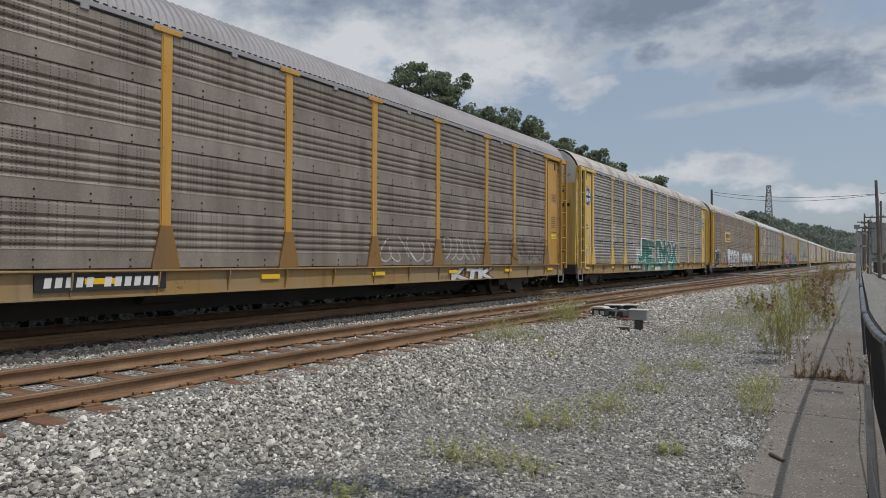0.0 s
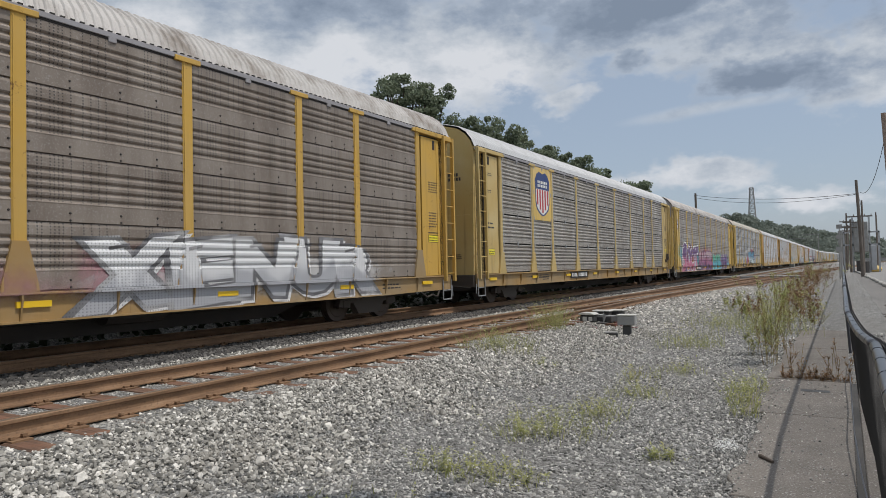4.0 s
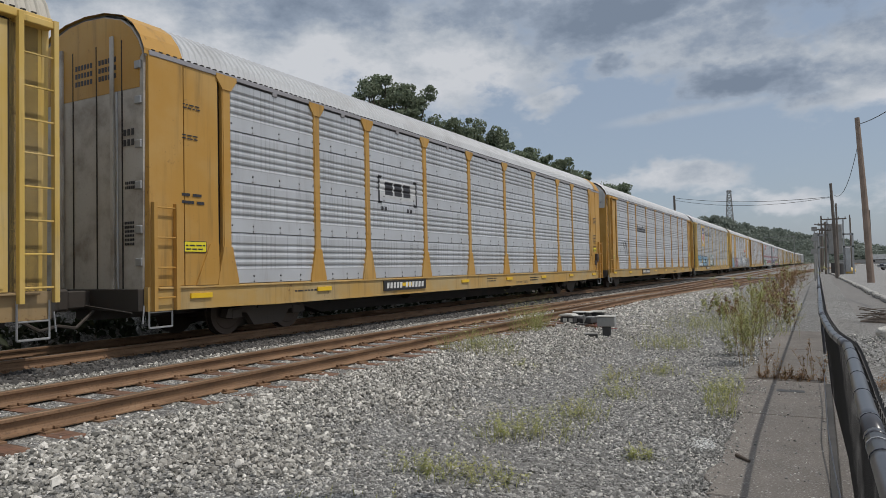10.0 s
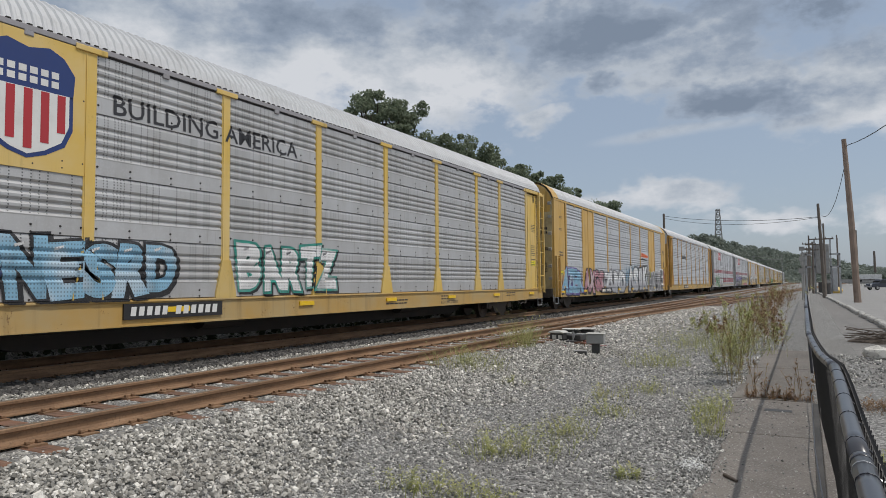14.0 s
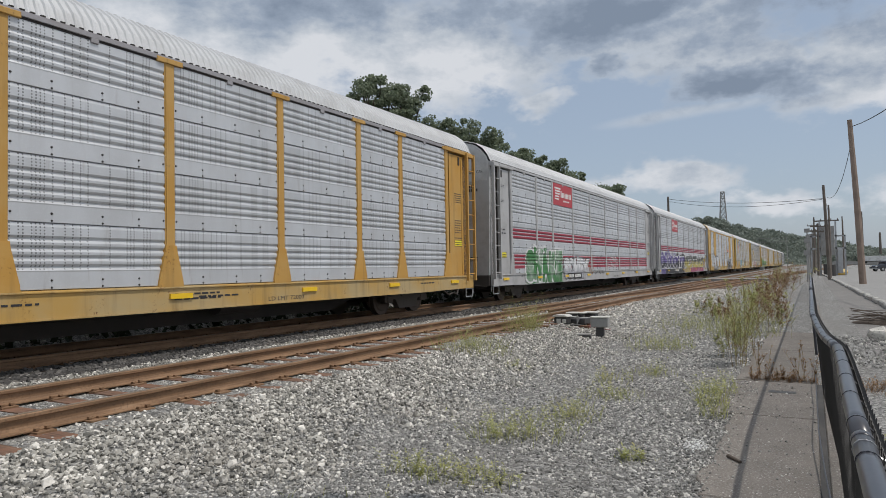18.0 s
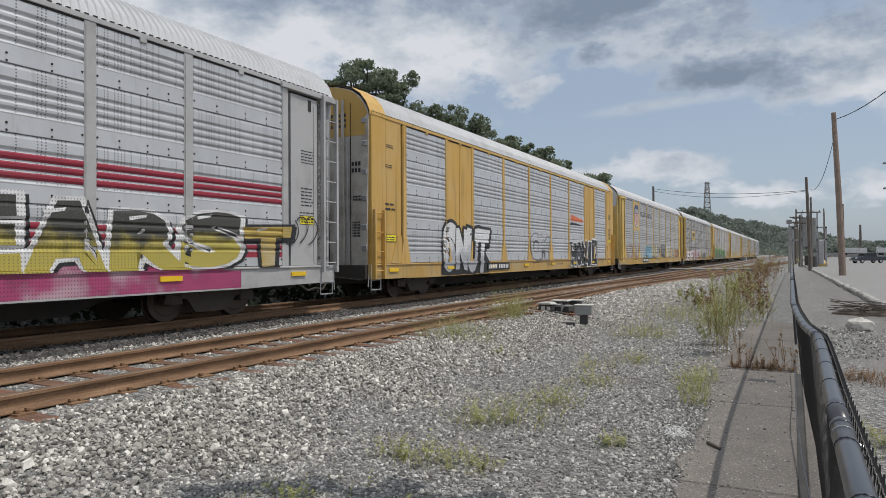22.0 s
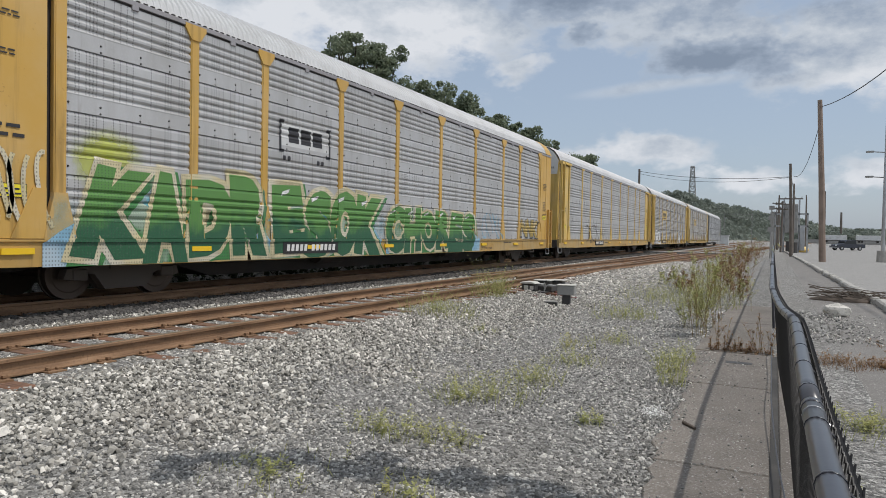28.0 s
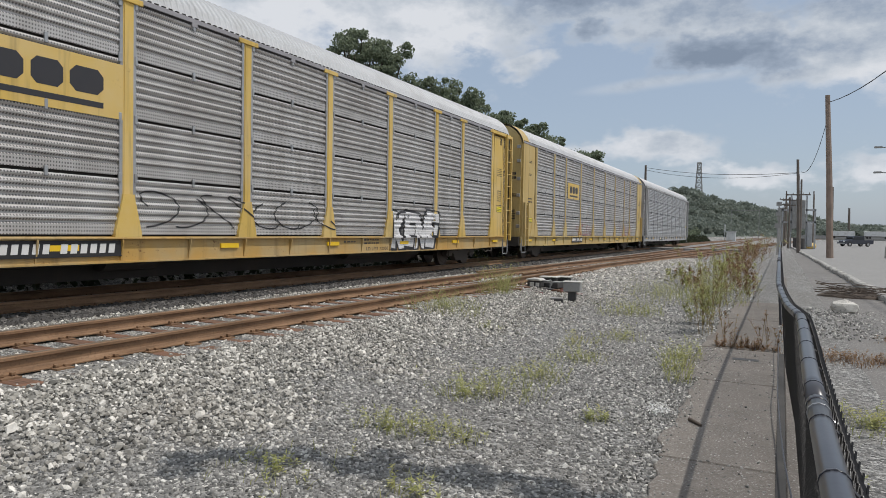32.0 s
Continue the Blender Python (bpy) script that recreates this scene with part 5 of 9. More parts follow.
    for y in (-10.05, 10.05):
        bogie(car, y)

    # roof
    flush_end = ends != "radial"
    place("roof", roof_mesh(roof_m, -HALF + 0.80, HALF - 0.80, "main"), car, "ribbed sheet-metal roof")
    if flush_end or spec.get("hood"):
        for s in (-1, 1):
            bm = bmesh.new()
            pts = [(x * 1.02, z + 0.03) for x, z in ROOF]
            pts = pts + [(-x, z) for x, z in pts[-2::-1]]
            a, b = sorted((s * (HALF - 0.76), s * (HALF - (1.55 if flush_end else 1.0))))
            va = [bm.verts.new((x, a, z)) for x, z in pts]
            vb = [bm.verts.new((x, b, z)) for x, z in pts]
            for i in range(len(pts) - 1):
                bm.faces.new((va[i], vb[i], vb[i + 1], va[i + 1]))
            part("roof_hood", bm, M[spec.get("hood", spec["paint"])], car, "smooth painted roof end")

    def gutter():
        bm = bmesh.new()
        box(bm, SIDE - 0.03, POST + 0.012, -HALF + 0.85, HALF - 0.85, Z_EAVE - 0.01, Z_EAVE + 0.075, 0.006)
        return to_mesh("eave_rail", bm, M[spec.get("eave", "roof_grey")])
    place("eave_rail", cached(("gutter", spec.get("eave", "roof_grey")), gutter), car, "long rail under the eave")

    # dark blocks along the rail, their colour standing for shade under the roof's ribs
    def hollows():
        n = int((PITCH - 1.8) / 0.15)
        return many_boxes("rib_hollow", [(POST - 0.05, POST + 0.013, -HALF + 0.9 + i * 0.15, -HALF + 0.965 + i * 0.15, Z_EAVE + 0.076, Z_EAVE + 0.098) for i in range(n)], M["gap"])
    place("rib_hollow", cached("hollows", hollows), car, "dark blocks for the shade under the roof ribs")["kind"] = "stuff"

    # dark slot under the eave, with small clips over it
    def slot_mesh():
        return to_mesh("eave_gap", made(box, SIDE + 0.01, SIDE + 0.034, -HALF + 2.4, HALF - 2.4, Z_EAVE - 0.045, Z_EAVE - 0.012), M["gap"])
    place("eave_gap", cached("eave_gap", slot_mesh), car, "dark slot under the eave")
    eave_clip = cached(("eave_clip", spec.get("eave", "roof_grey")), lambda: to_mesh("eave_clip", made(box, SIDE + 0.02, SIDE + 0.06, -0.07, 0.07, Z_EAVE - 0.085, Z_EAVE + 0.0, 0.01), M[spec.get("eave", "roof_grey")]))
    for a, b in zip(BAYS, BAYS[1:]):
        place("eave_clip", eave_clip, car, "", Matrix.Translation((0, (a + b) / 2 - HALF, 0)))

    # sheets, bay by bay
    solid = spec.get("solid", [])
    for i in range(len(BAYS) - 1):
        a, b = BAYS[i] - HALF + 0.095, BAYS[i + 1] - HALF - 0.095
        if i in solid:
            def solid_panel():
                bm = bmesh.new()
                w = b - a
                box(bm, SIDE - 0.02, POST - 0.02, 0.0, w, Z_FLOOR, Z_EAVE, 0.008)
                box(bm, POST - 0.03, POST - 0.005, w * 0.47, w * 0.53, Z_FLOOR, Z_EAVE)
                for zz in (2.3, 3.2):
                    for yy in (0.25, 0.35, 0.65, 0.75):
                        for k in range(3):
                            rod(bm, (POST - 0.03, yy * w, zz + k * 0.12), (POST - 0.01, yy * w, zz + k * 0.12), 0.012, seg=6)
                return to_mesh("solid_panel", bm, paint)
            place("solid_panel", cached(("solid", round(b - a, 2), paint.name), solid_panel), car, "flat yellow bay panel", Matrix.Translation((0, a, 0)))
            continue
        for k in range(BANDS):
            mat = M[spec["bands"][k]] if "bands" in spec else sheet_m
            place("sheet", sheet(style, b - a, h, mat), car, "", Matrix.Translation((SIDE, a, Z_FLOOR + k * h)))
        if style == "lou":
            # small hinge clips at the joints between the sheets
            clip = cached("clip", lambda: to_mesh("hinge_clip", made(box, 0.015, 0.055, -0.028, 0.028, -0.085, 0.075, 0.008), M["steel"]))
            for k in range(1, BANDS + 1):
                for y in ((a + b) / 2, a + 0.06, b - 0.06):
                    place("hinge_clip", clip, car, "", Matrix.Translation((SIDE, y, Z_FLOOR + k * h - (0.06 if k == BANDS else 0))))
            # pale unpunched margins beside the posts
            margin = cached("margin", lambda: to_mesh("sheet_margin", made(box, 0.02, 0.037, -0.035, 0.035, 0.02, BANDS * h - 0.02, 0.004), M["steel"]))
            for y in (a + 0.03, b - 0.03):
                place("sheet_margin", margin, car, "", Matrix.Translation((SIDE, y, Z_FLOOR)))
            continue
        else:
            def studs():
                bm = bmesh.new()
                w = b - a
                # two rows of bolt heads in the plain foot of each sheet
                for k in range(BANDS):
                    for u in (0.015, 0.24, 0.55, 0.8, 0.985):
                        for z in (0.035, 0.14):
                            if 0.1 < u < 0.9 or z > 0.1:
                                y = u * w
                                rod(bm, (0.03, y, k * h + z), (0.048, y, k * h + z), 0.02, 0.014, 6)
                return to_mesh("rivets", bm, M["gap"])
            stuff = place("rivets", cached(("studs", round(b - a, 2)), studs), car, "", Matrix.Translation((SIDE, a, Z_FLOOR)))
        stuff["kind"] = "stuff"
    for i, b in enumerate(BAYS):
        p = place("post", post_mesh(spec.get("posts", "tee"), post_paint), car, "", Matrix.Translation((0, b - HALF, 0)))
        if spec.get("feet", True):
            place("post_foot", foot_mesh(M[spec.get("foot", spec["paint"])]), p)

    for s in (-1, 1):
        e = spec.get("ends", "radial")
        e = e[(s + 1) // 2] if isinstance(e, tuple) else e
        build_end(car, s, spec, e)

    # reflectors, plates and stencils on the sill
    strip = cached("reflector", lambda: to_mesh("reflector", made(box, POST + 0.001, POST + 0.036, -0.24, 0.24, 0.80, 0.89), M["reflector"]))
    for k in range(8):
        place("reflector", strip, car, "bright yellow reflective strip", Matrix.Translation((back, -HALF + 1.9 + k * 3.48, 0)))
    rnd = random.Random(index * 7 + 1)
    y0 = spec.get("plate", rnd.uniform(-6.5, -5.0))
    bm = bmesh.new()
    box(bm, web + 0.001, web + 0.034, y0, y0 + 2.1, 0.70, 0.96)
    pl = part("number_plate", bm, M["black"], car, "black plate with white characters")
    bm = bmesh.new()
    rows = [(y0 + 0.12 + k * 0.155, 0.10) for k in range(5)] + [(y0 + 1.02 + k * 0.165, 0.11) for k in range(6)]
    for a, w in rows:
        prism(bm, [(a, 0.76), (a + w, 0.76), (a + w + 0.02, 0.91), (a + 0.02, 0.91)], 0, web + 0.035, web + 0.037)
    part("number_marking", bm, M["white"], pl, "white characters")["kind"] = "stuff"
    ink = []
    x = web + 0.002
    for _ in range(4):
        ink.append((rnd.uniform(-11, 10), rnd.uniform(0.8, 0.92), rnd.choice((1, 2)), rnd.uniform(0.5, 1.1), 0.045, x))
    yl, yt = -HALF + 1.42, HALF - 2.2
    xs_ = SIDE + 0.022 if ends == "radial" else POST + 0.0
    ink += [(yl + 0.12, 4.25, 2, 0.42, 0.03, xs_), (yl + 0.1, 3.7, 2, 0.34, 0.03, xs_), (yl + 0.08, 2.62, 2, 0.5, 0.07, xs_),
            (yt + 0.2, 3.6, 5, 0.5, 0.035, xs_), (yt + 0.2, 2.75, 6, 0.42, 0.04, xs_), (yt + 0.15, 2.2, 2, 0.55, 0.04, xs_)]
    writing(car, ink, M["ink"])
    for yy, zz in ((yl + 0.12, 1.62), (yt + 0.15, 1.95)):
        st = flat_plate("warning_sticker", car, yy, yy + 0.5, zz, zz + 0.2, xs_, M["ink"], "bright yellow warning sticker with a dark edge", 0.003)
        flat_plate("sticker_face", st, yy + 0.012, yy + 0.488, zz + 0.012, zz + 0.188, xs_ + 0.003, M["sticker"], "bright yellow face", 0.002)
        bm = bmesh.new()
        bars(bm, yy + 0.04, zz + 0.11, 2, 0.42, 0.035, xs_ + 0.006)
        part("sticker_text", bm, M["ink"], st)["kind"] = "stuff"
    word_plate("load_limit_words", car, "LD LMT 72000", rnd.uniform(2, 5), 0.65, 1.1, 0.085, web + 0.003, M["ink"], "black stencilled load limit")
    return car, Side(style, spec)


# ---------------------------------------------------------------- the cars, in running order
def spec(label, style, sheet, paint, roof, **more):
    return dict(label=label, style=style, sheet=sheet, paint=paint, roof=roof, **more)


CONSIST = [
    spec("grimy grey autorack car with narrow yellow posts and rusty feet", "perf", "sheet_perf_brown", "yellow_orange", "roof_grey", foot="foot_rust", posts="tee", sill="yellow_dirty", ribbed=True),
    spec("grey punched-sheet autorack car with teal lettering", "lou", "sheet_lou_dirty", "yellow_bright", "roof_brown", cap_white="white_paint", sill="yellow_dirty", ribbed=True, slots=True),
    spec("brown-grimed autorack car with white bubble lettering", "perf", "sheet_perf_brown", "yellow_old", "roof_brown", cap_white="white_paint", sill="yellow_dirty", ribbed=True, foot="yellow_dirty", slots=True),
    spec("weathered grey autorack car with pale yellow posts", "lou", "sheet_lou_dirty", "cream", "roof_light", sill="yellow_dirty", ribbed=True, brake=1),
    spec("grimy autorack car with a purple and cyan mural", "perf", "sheet_perf_dirty", "yellow_bright", "roof_brown", cap_white="roof_grey", sill="yellow_dirty", ribbed=True),
    spec("silver-grey punched autorack car with blue and pink lettering", "lou", "sheet_lou_bright", "yellow_bright", "roof_cream", cap_white="white_paint", sill="yellow_dirty", slots=True),
    spec("bright galvanised autorack car with flush yellow ends", "perf", "sheet_perf_bright", "yellow_orange", "roof_light", ends="flush", end="end_white", posts="flare", brake=1),
    spec("bright galvanised autorack car with yellow posts", "perf", "sheet_perf_bright", "yellow_orange", "roof_light", cap_white="white_paint"),
    spec("galvanised autorack car with a yellow panel and shield", "perf", "sheet_perf", "yellow_bright", "roof_light", cap_white="white_paint"),
    spec("galvanised autorack car with two flat yellow bays", "perf", "sheet_perf_bright", "yellow", "roof_light", ends="flush", end="end_cream", posts="plain", feet=False, solid=[1, 7], eave="yellow"),
    spec("bright galvanised autorack car with orange-yellow posts", "perf", "sheet_perf_bright", "yellow_orange", "roof_light", cap_white="white_paint"),
    spec("silver autorack car with red stripes and green lettering", "perf", "sheet_perf_bright", "grey_paint", "roof_light", cap_white="white_paint", posts="plain", eave="grey_paint"),
    spec("silver autorack car with red stripes and violet lettering", "perf", "sheet_perf_bright", "grey_paint", "roof_light", cap_white="white_paint", feet=False, posts="plain", eave="grey_paint"),
    spec("galvanised autorack car with flat yellow bays and black lettering", "perf", "sheet_perf_bright", "yellow", "roof_light", ends="flush", end="end_white", posts="plain", feet=True, solid=[1, 7], eave="yellow"),
    spec("galvanised autorack car with yellow shield panel and faded tags", "perf", "sheet_perf", "yellow_bright", "roof_light", cap_white="white_paint"),
    spec("grey punched autorack car with red and white lettering", "lou", "sheet_lou_bright", "yellow_bright", "roof_light", end="yellow_dirty", posts="plain"),
    spec("galvanised autorack car with a long green mural", "perf", "sheet_perf", "yellow", "roof_light", ends="flush", end="end_white", posts="flare"),
    spec("galvanised autorack car with pale yellow ends", "perf", "sheet_perf", "yellow_bright", "roof_light", cap_white="white_paint"),
    spec("grey punched autorack car with a yellow panel", "lou", "sheet_lou", "yellow_bright", "roof_light", cap_white="white_paint"),
    spec("weathered autorack car with a small yellow panel", "lou", "sheet_lou", "cream", "roof_light", ends="flush", posts="plain"),
    spec("silver-grey autorack car at the end of the train", "lou", "sheet_lou_bright", "grey_paint", "roof_light", feet=False, posts="plain", eave="grey_paint"),
]
CARS = [build_car(i, s) for i, s in enumerate(CONSIST)]


# ---------------------------------------------------------------- emblems, panels and aerosol lettering
def rect(y0, y1, z0, z1):
    return [(y0, z0), (y1, z0), (y1, z1), (y0, z1)], [(0, 1, 2, 3)]


def round_emblem(car, y, z, r, x):
    """A ring with a cross in it, blue and white."""
    def disc(rad, x0, m, name, label):
        bm = bmesh.new()
        rod(bm, (x0, y, z), (x0 + 0.003, y, z), rad, seg=28)
        return part(name, bm, M[m], car, label)
    d = disc(r, x, "blue", "round_emblem", "round blue and white emblem")
    disc(r * 0.66, x + 0.003, "white", "emblem_field", "white field of the emblem")
    bm = bmesh.new()
    box(bm, x + 0.006, x + 0.009, y - r * 0.14, y + r * 0.14, z - r * 0.64, z + r * 0.64)
    box(bm, x + 0.006, x + 0.009, y - r * 0.64, y + r * 0.64, z - r * 0.14, z + r * 0.14)
    part("emblem_cross", bm, M["blue"], car, "blue cross of the emblem")
    bm = bmesh.new()
    for k in range(18):
        if k % 9 in (0, 8):
            continue
        a = math.pi / 2 + 0.349 * k
        c, s = y + r * 0.83 * math.cos(a), z + r * 0.83 * math.sin(a)
        rod(bm, (x + 0.003, c, s), (x + 0.006, c, s), r * 0.085, seg=4)
    part("emblem_ring", bm, M["white"], car, "white marks round the emblem")


def shield_panel(car, side, slogan=True):
    """A yellow panel with a striped shield over the second bay."""
    a, b = BAYS[1] - HALF + 0.1, BAYS[2] - HALF - 0.1
    x = POST - 0.002
    p = flat_plate("yellow_panel", car, a, b, 2.95, Z_EAVE - 0.02, x - 0.03, M["yellow_bright"], "flat yellow panel", 0.034)
    cy, w = (a + b) / 2, 0.62

    def shield(k, z0, z1, m, x0, name, label):
        bm = bmesh.new()
        ww = w * k
        if name == "shield_top":
            out = [(cy - ww, z0), (cy + ww, z0), (cy + ww * 1.04, (z0 + z1) / 2), (cy + ww * 0.78, z1 - 0.12), (cy + ww * 0.45, z1 - 0.02), (cy, z1 - 0.09), (cy - ww * 0.45, z1 - 0.02), (cy - ww * 0.78, z1 - 0.12), (cy - ww * 1.04, (z0 + z1) / 2)]
        else:
            out = [(cy - ww, z1), (cy - ww, z0 + 0.5), (cy - ww * 0.82, z0 + 0.24), (cy - ww * 0.4, z0 + 0.08), (cy, z0), (cy + ww * 0.4, z0 + 0.08), (cy + ww * 0.82, z0 + 0.24), (cy + ww, z0 + 0.5), (cy + ww, z1)]
        prism(bm, out, 0, x0, x0 + 0.003)
        return part(name, bm, M[m], p, label)
    shield(1.1, 3.10, 4.12, "blue", x + 0.005, "shield_edge", "blue edge of the shield")
    shield(1.0, 3.16, 4.12, "white", x + 0.009, "shield_field", "white field of the shield")
    for k in range(5):
        yy = cy - w * 0.8 + k * w * 0.4
        cut = 0.30 * (abs(k - 2) / 2) ** 1.4
        flat_plate("red_stripe", p, yy - w * 0.1, yy + w * 0.1, 3.24 + cut, 4.11, x + 0.013, M["red"], "red stripe", 0.003)
    shield(1.1, 4.10, 4.80, "blue", x + 0.005, "shield_top", "blue top of the shield")
    for z in (4.32, 4.18):
        bm = bmesh.new()
        for k in range(6):
            yy = cy - 0.46 + k * 0.16
            box(bm, x + 0.009, x + 0.012, yy, yy + 0.11, z + 0.02, z + 0.12)
        part("white_marks", bm, M["white"], p, "row of white marks")
    if not slogan:
        return
    # slogan over the next two bays
    v, f = text_flat("BUILDING AMERICA", 0.01, 2)
    lo, hi = v.min(0), v.max(0)
    q = [(7.55 - HALF + (a_ - lo[0]) / (hi[0] - lo[0]) * 4.5, 4.02 + (b_ - lo[1]) / (hi[1] - lo[1]) * 0.34) for a_, b_, _ in v]
    painted("slogan", car, side, q, f, M["ink"], 0.005, "dark slogan words along the sheets")


def yellow_sign(car, z0, z1, dark, wide=1.0):
    """A yellow panel with a bold dark mark, over the third bay."""
    a, b = BAYS[2] - HALF + 0.1, BAYS[3] - HALF - 0.1
    a, b = (a + b) / 2 - (b - a) / 2 * wide, (a + b) / 2 + (b - a) / 2 * wide
    x = SIDE + 0.040
    p = flat_plate("yellow_panel", car, a, b, z0, z1, x, M["yellow_bright"], "flat yellow panel with a dark mark")
    w, h = b - a, z1 - z0
    for k, (u0, u1) in enumerate(((0.16, 0.37), (0.41, 0.60), (0.64, 0.86))):
        bm = bmesh.new()
        y0, y1, za, zb = a + u0 * w, a + u1 * w, z0 + 0.36 * h, z0 + 0.8 * h
        c = 0.18 * (y1 - y0)
        prism(bm, [(y0 + c, za), (y1 - c, za), (y1, za + c), (y1, zb - c), (y1 - c, zb), (y0 + c, zb), (y0, zb - c), (y0, za + c)], 0, x + 0.006, x + 0.009)
        part("dark_mark", bm, M[dark], p, "bold dark block of the mark")
    flat_plate("dark_bar", p, a + 0.16 * w, a + 0.86 * w, z0 + 0.14 * h, z0 + 0.24 * h, x + 0.006, M[dark], "dark bar under the mark", 0.003)


def bracket_sign(car, side):
    """A pale patch with a dark mark between square brackets, over the third bay."""
    a, z = 7.62 - HALF, 2.95
    p, f = rect(a + 0.05, a + 1.85, z + 0.15, z + 0.62)
    painted("pale_patch", car, side, p, f, M["white_paint"], 0.003, "pale painted patch")
    for s in (0, 1):
        y = a + s * 1.9
        d = 0.07 if s == 0 else -0.07
        bm_pts, fs = [], []
        for r in (rect(min(y, y + d), max(y, y + d), z, z + 0.72), rect(min(y, y + d * 2.4), max(y, y + d * 2.4), z + 0.65, z + 0.72), rect(min(y, y + d * 2.4), max(y, y + d * 2.4), z, z + 0.07)):
            n = len(bm_pts)
            bm_pts += r[0]
            fs += [tuple(i + n for i in q) for q in r[1]]
        painted("dark_bracket", car, side, bm_pts, fs, M["ink"], 0.006, "dark square bracket")
    for k in range(3):
        y0 = a + 0.32 + k * 0.44
        p, f = rect(y0, y0 + 0.36, z + 0.24, z + 0.58)
        painted("dark_mark", car, side, p, f, M["ink"], 0.006, "bold dark block of the mark")
    for k, u in enumerate((0.18, 0.34, 1.42, 1.58)):
        p, f = blob(a + u, z - 0.12, 0.11, 0.11, k, 10, 0.0)
        painted("dark_dot", car, side, p, f, M["ink"], 0.005, "dark dot")


def dark_wordmark(car, side, y, z, w, h, m="ink"):
    """A maker's name as plain upright bars."""
    y -= HALF
    n = 8
    for k in range(n):
        u = y + w * k / n
        hh = h if k in (0, 5) else h * 0.68
        p, f = rect(u, u + w / n * 0.66, z, z + hh)
        painted("word_bar", car, side, p, f, M[m], 0.005, "dark bar of a word")


def orange_wordmark(car, side, y, z, w):
    y -= HALF
    pts, f = [(y, z), (y + w * 0.97, z - 0.02), (y + w, z + 0.1), (y + w * 0.1, z + 0.3), (y + 0.05, z + 0.3)], [(0, 1, 2, 3, 4)]
    painted("orange_bar", car, side, pts, f, M["orange"], 0.005, "tapering orange stroke")
    pts = [(y - 0.2, z - 0.22), (y + w * 0.98, z - 0.2), (y + w * 0.4, z - 0.1), (y + 0.1, z - 0.08)]
    painted("dark_bar", car, side, pts, f[:0] + [(0, 1, 2, 3)], M["ink"], 0.005, "thin dark swoosh")


def scribble(car, side, y, z, w, h, seed, m="s_black", width=0.035, strokes=6):
    """A hand tag of looping strokes."""
    rnd = random.Random(seed)
    y -= HALF
    for s in range(strokes):
        u0 = y + w * s / strokes
        pts, quad = [], []
        n = 12
        ph, k = rnd.uniform(0, 6), rnd.uniform(3.5, 6.5)
        line = []
        for i in range(n + 1):
            t = i / n
            line.append((u0 + w / strokes * (0.5 + 0.62 * math.sin(k * t + ph)), z + h * (0.5 + 0.52 * math.cos(k * 0.72 * t + ph * 1.7))))
        for i, (a, b) in enumerate(line):
            c = line[min(i + 1, n)]
            d = line[max(i - 1, 0)]
            dx, dz = c[0] - d[0], c[1] - d[1]
            l = math.hypot(dx, dz) or 1
            nx, nz = -dz / l * width / 2, dx / l * width / 2
            pts += [(a + nx, b + nz), (a - nx, b - nz)]
        quad = [(2 * i, 2 * i + 1, 2 * i + 3, 2 * i + 2) for i in range(n)]
        pts = [(min(max(p, -HALF + 0.9), HALF - 0.9), max(q, Z_SILL + 0.02)) for p, q in pts]
        painted("tag_stroke", car, side, pts, quad, M[m], 0.006, "thin aerosol stroke")


def red_stripes(car, side):
    for z0, z1 in ((1.215, 1.335), (1.375, 1.475), (1.51, 1.61), (1.648, 1.75), (2.355, 2.455), (2.492, 2.592), (2.628, 2.73)):
        for a, b in zip(BAYS, BAYS[1:]):
            p, f = rect(a - HALF + 0.11, b - HALF - 0.11, z0, z1)
            painted("red_stripe", car, side, p, f, M["sheet_red"], 0.003, "dark red painted stripe")
    a, b = BAYS[2] - HALF + 0.1, BAYS[3] - HALF - 0.1
    x = SIDE + 0.040
    p = flat_plate("red_sign", car, a, b, 3.98, Z_EAVE - 0.02, x, M["red"], "red sign plate with a white mark")
    bm = bmesh.new()
    for k in range(5):
        z = 4.22 + k * 0.12
        box(bm, x + 0.006, x + 0.009, a + 0.3 - 0.05 * abs(k - 2), a + 0.75 + 0.06 * k, z, z + 0.07)
    part("white_swirl", bm, M["white"], p, "white striped mark")
    bm = bmesh.new()
    for k in range(8):
        y = a + 1.0 + k * 0.19
        box(bm, x + 0.006, x + 0.009, y, y + 0.13, 4.36, 4.66 if k in (0,) else 4.58)
    for k in range(7):
        y = a + 1.35 + k * 0.12
        box(bm, x + 0.006, x + 0.009, y, y + 0.08, 4.18, 4.25)
    part("white_bars", bm, M["white"], p, "white bars of a name")


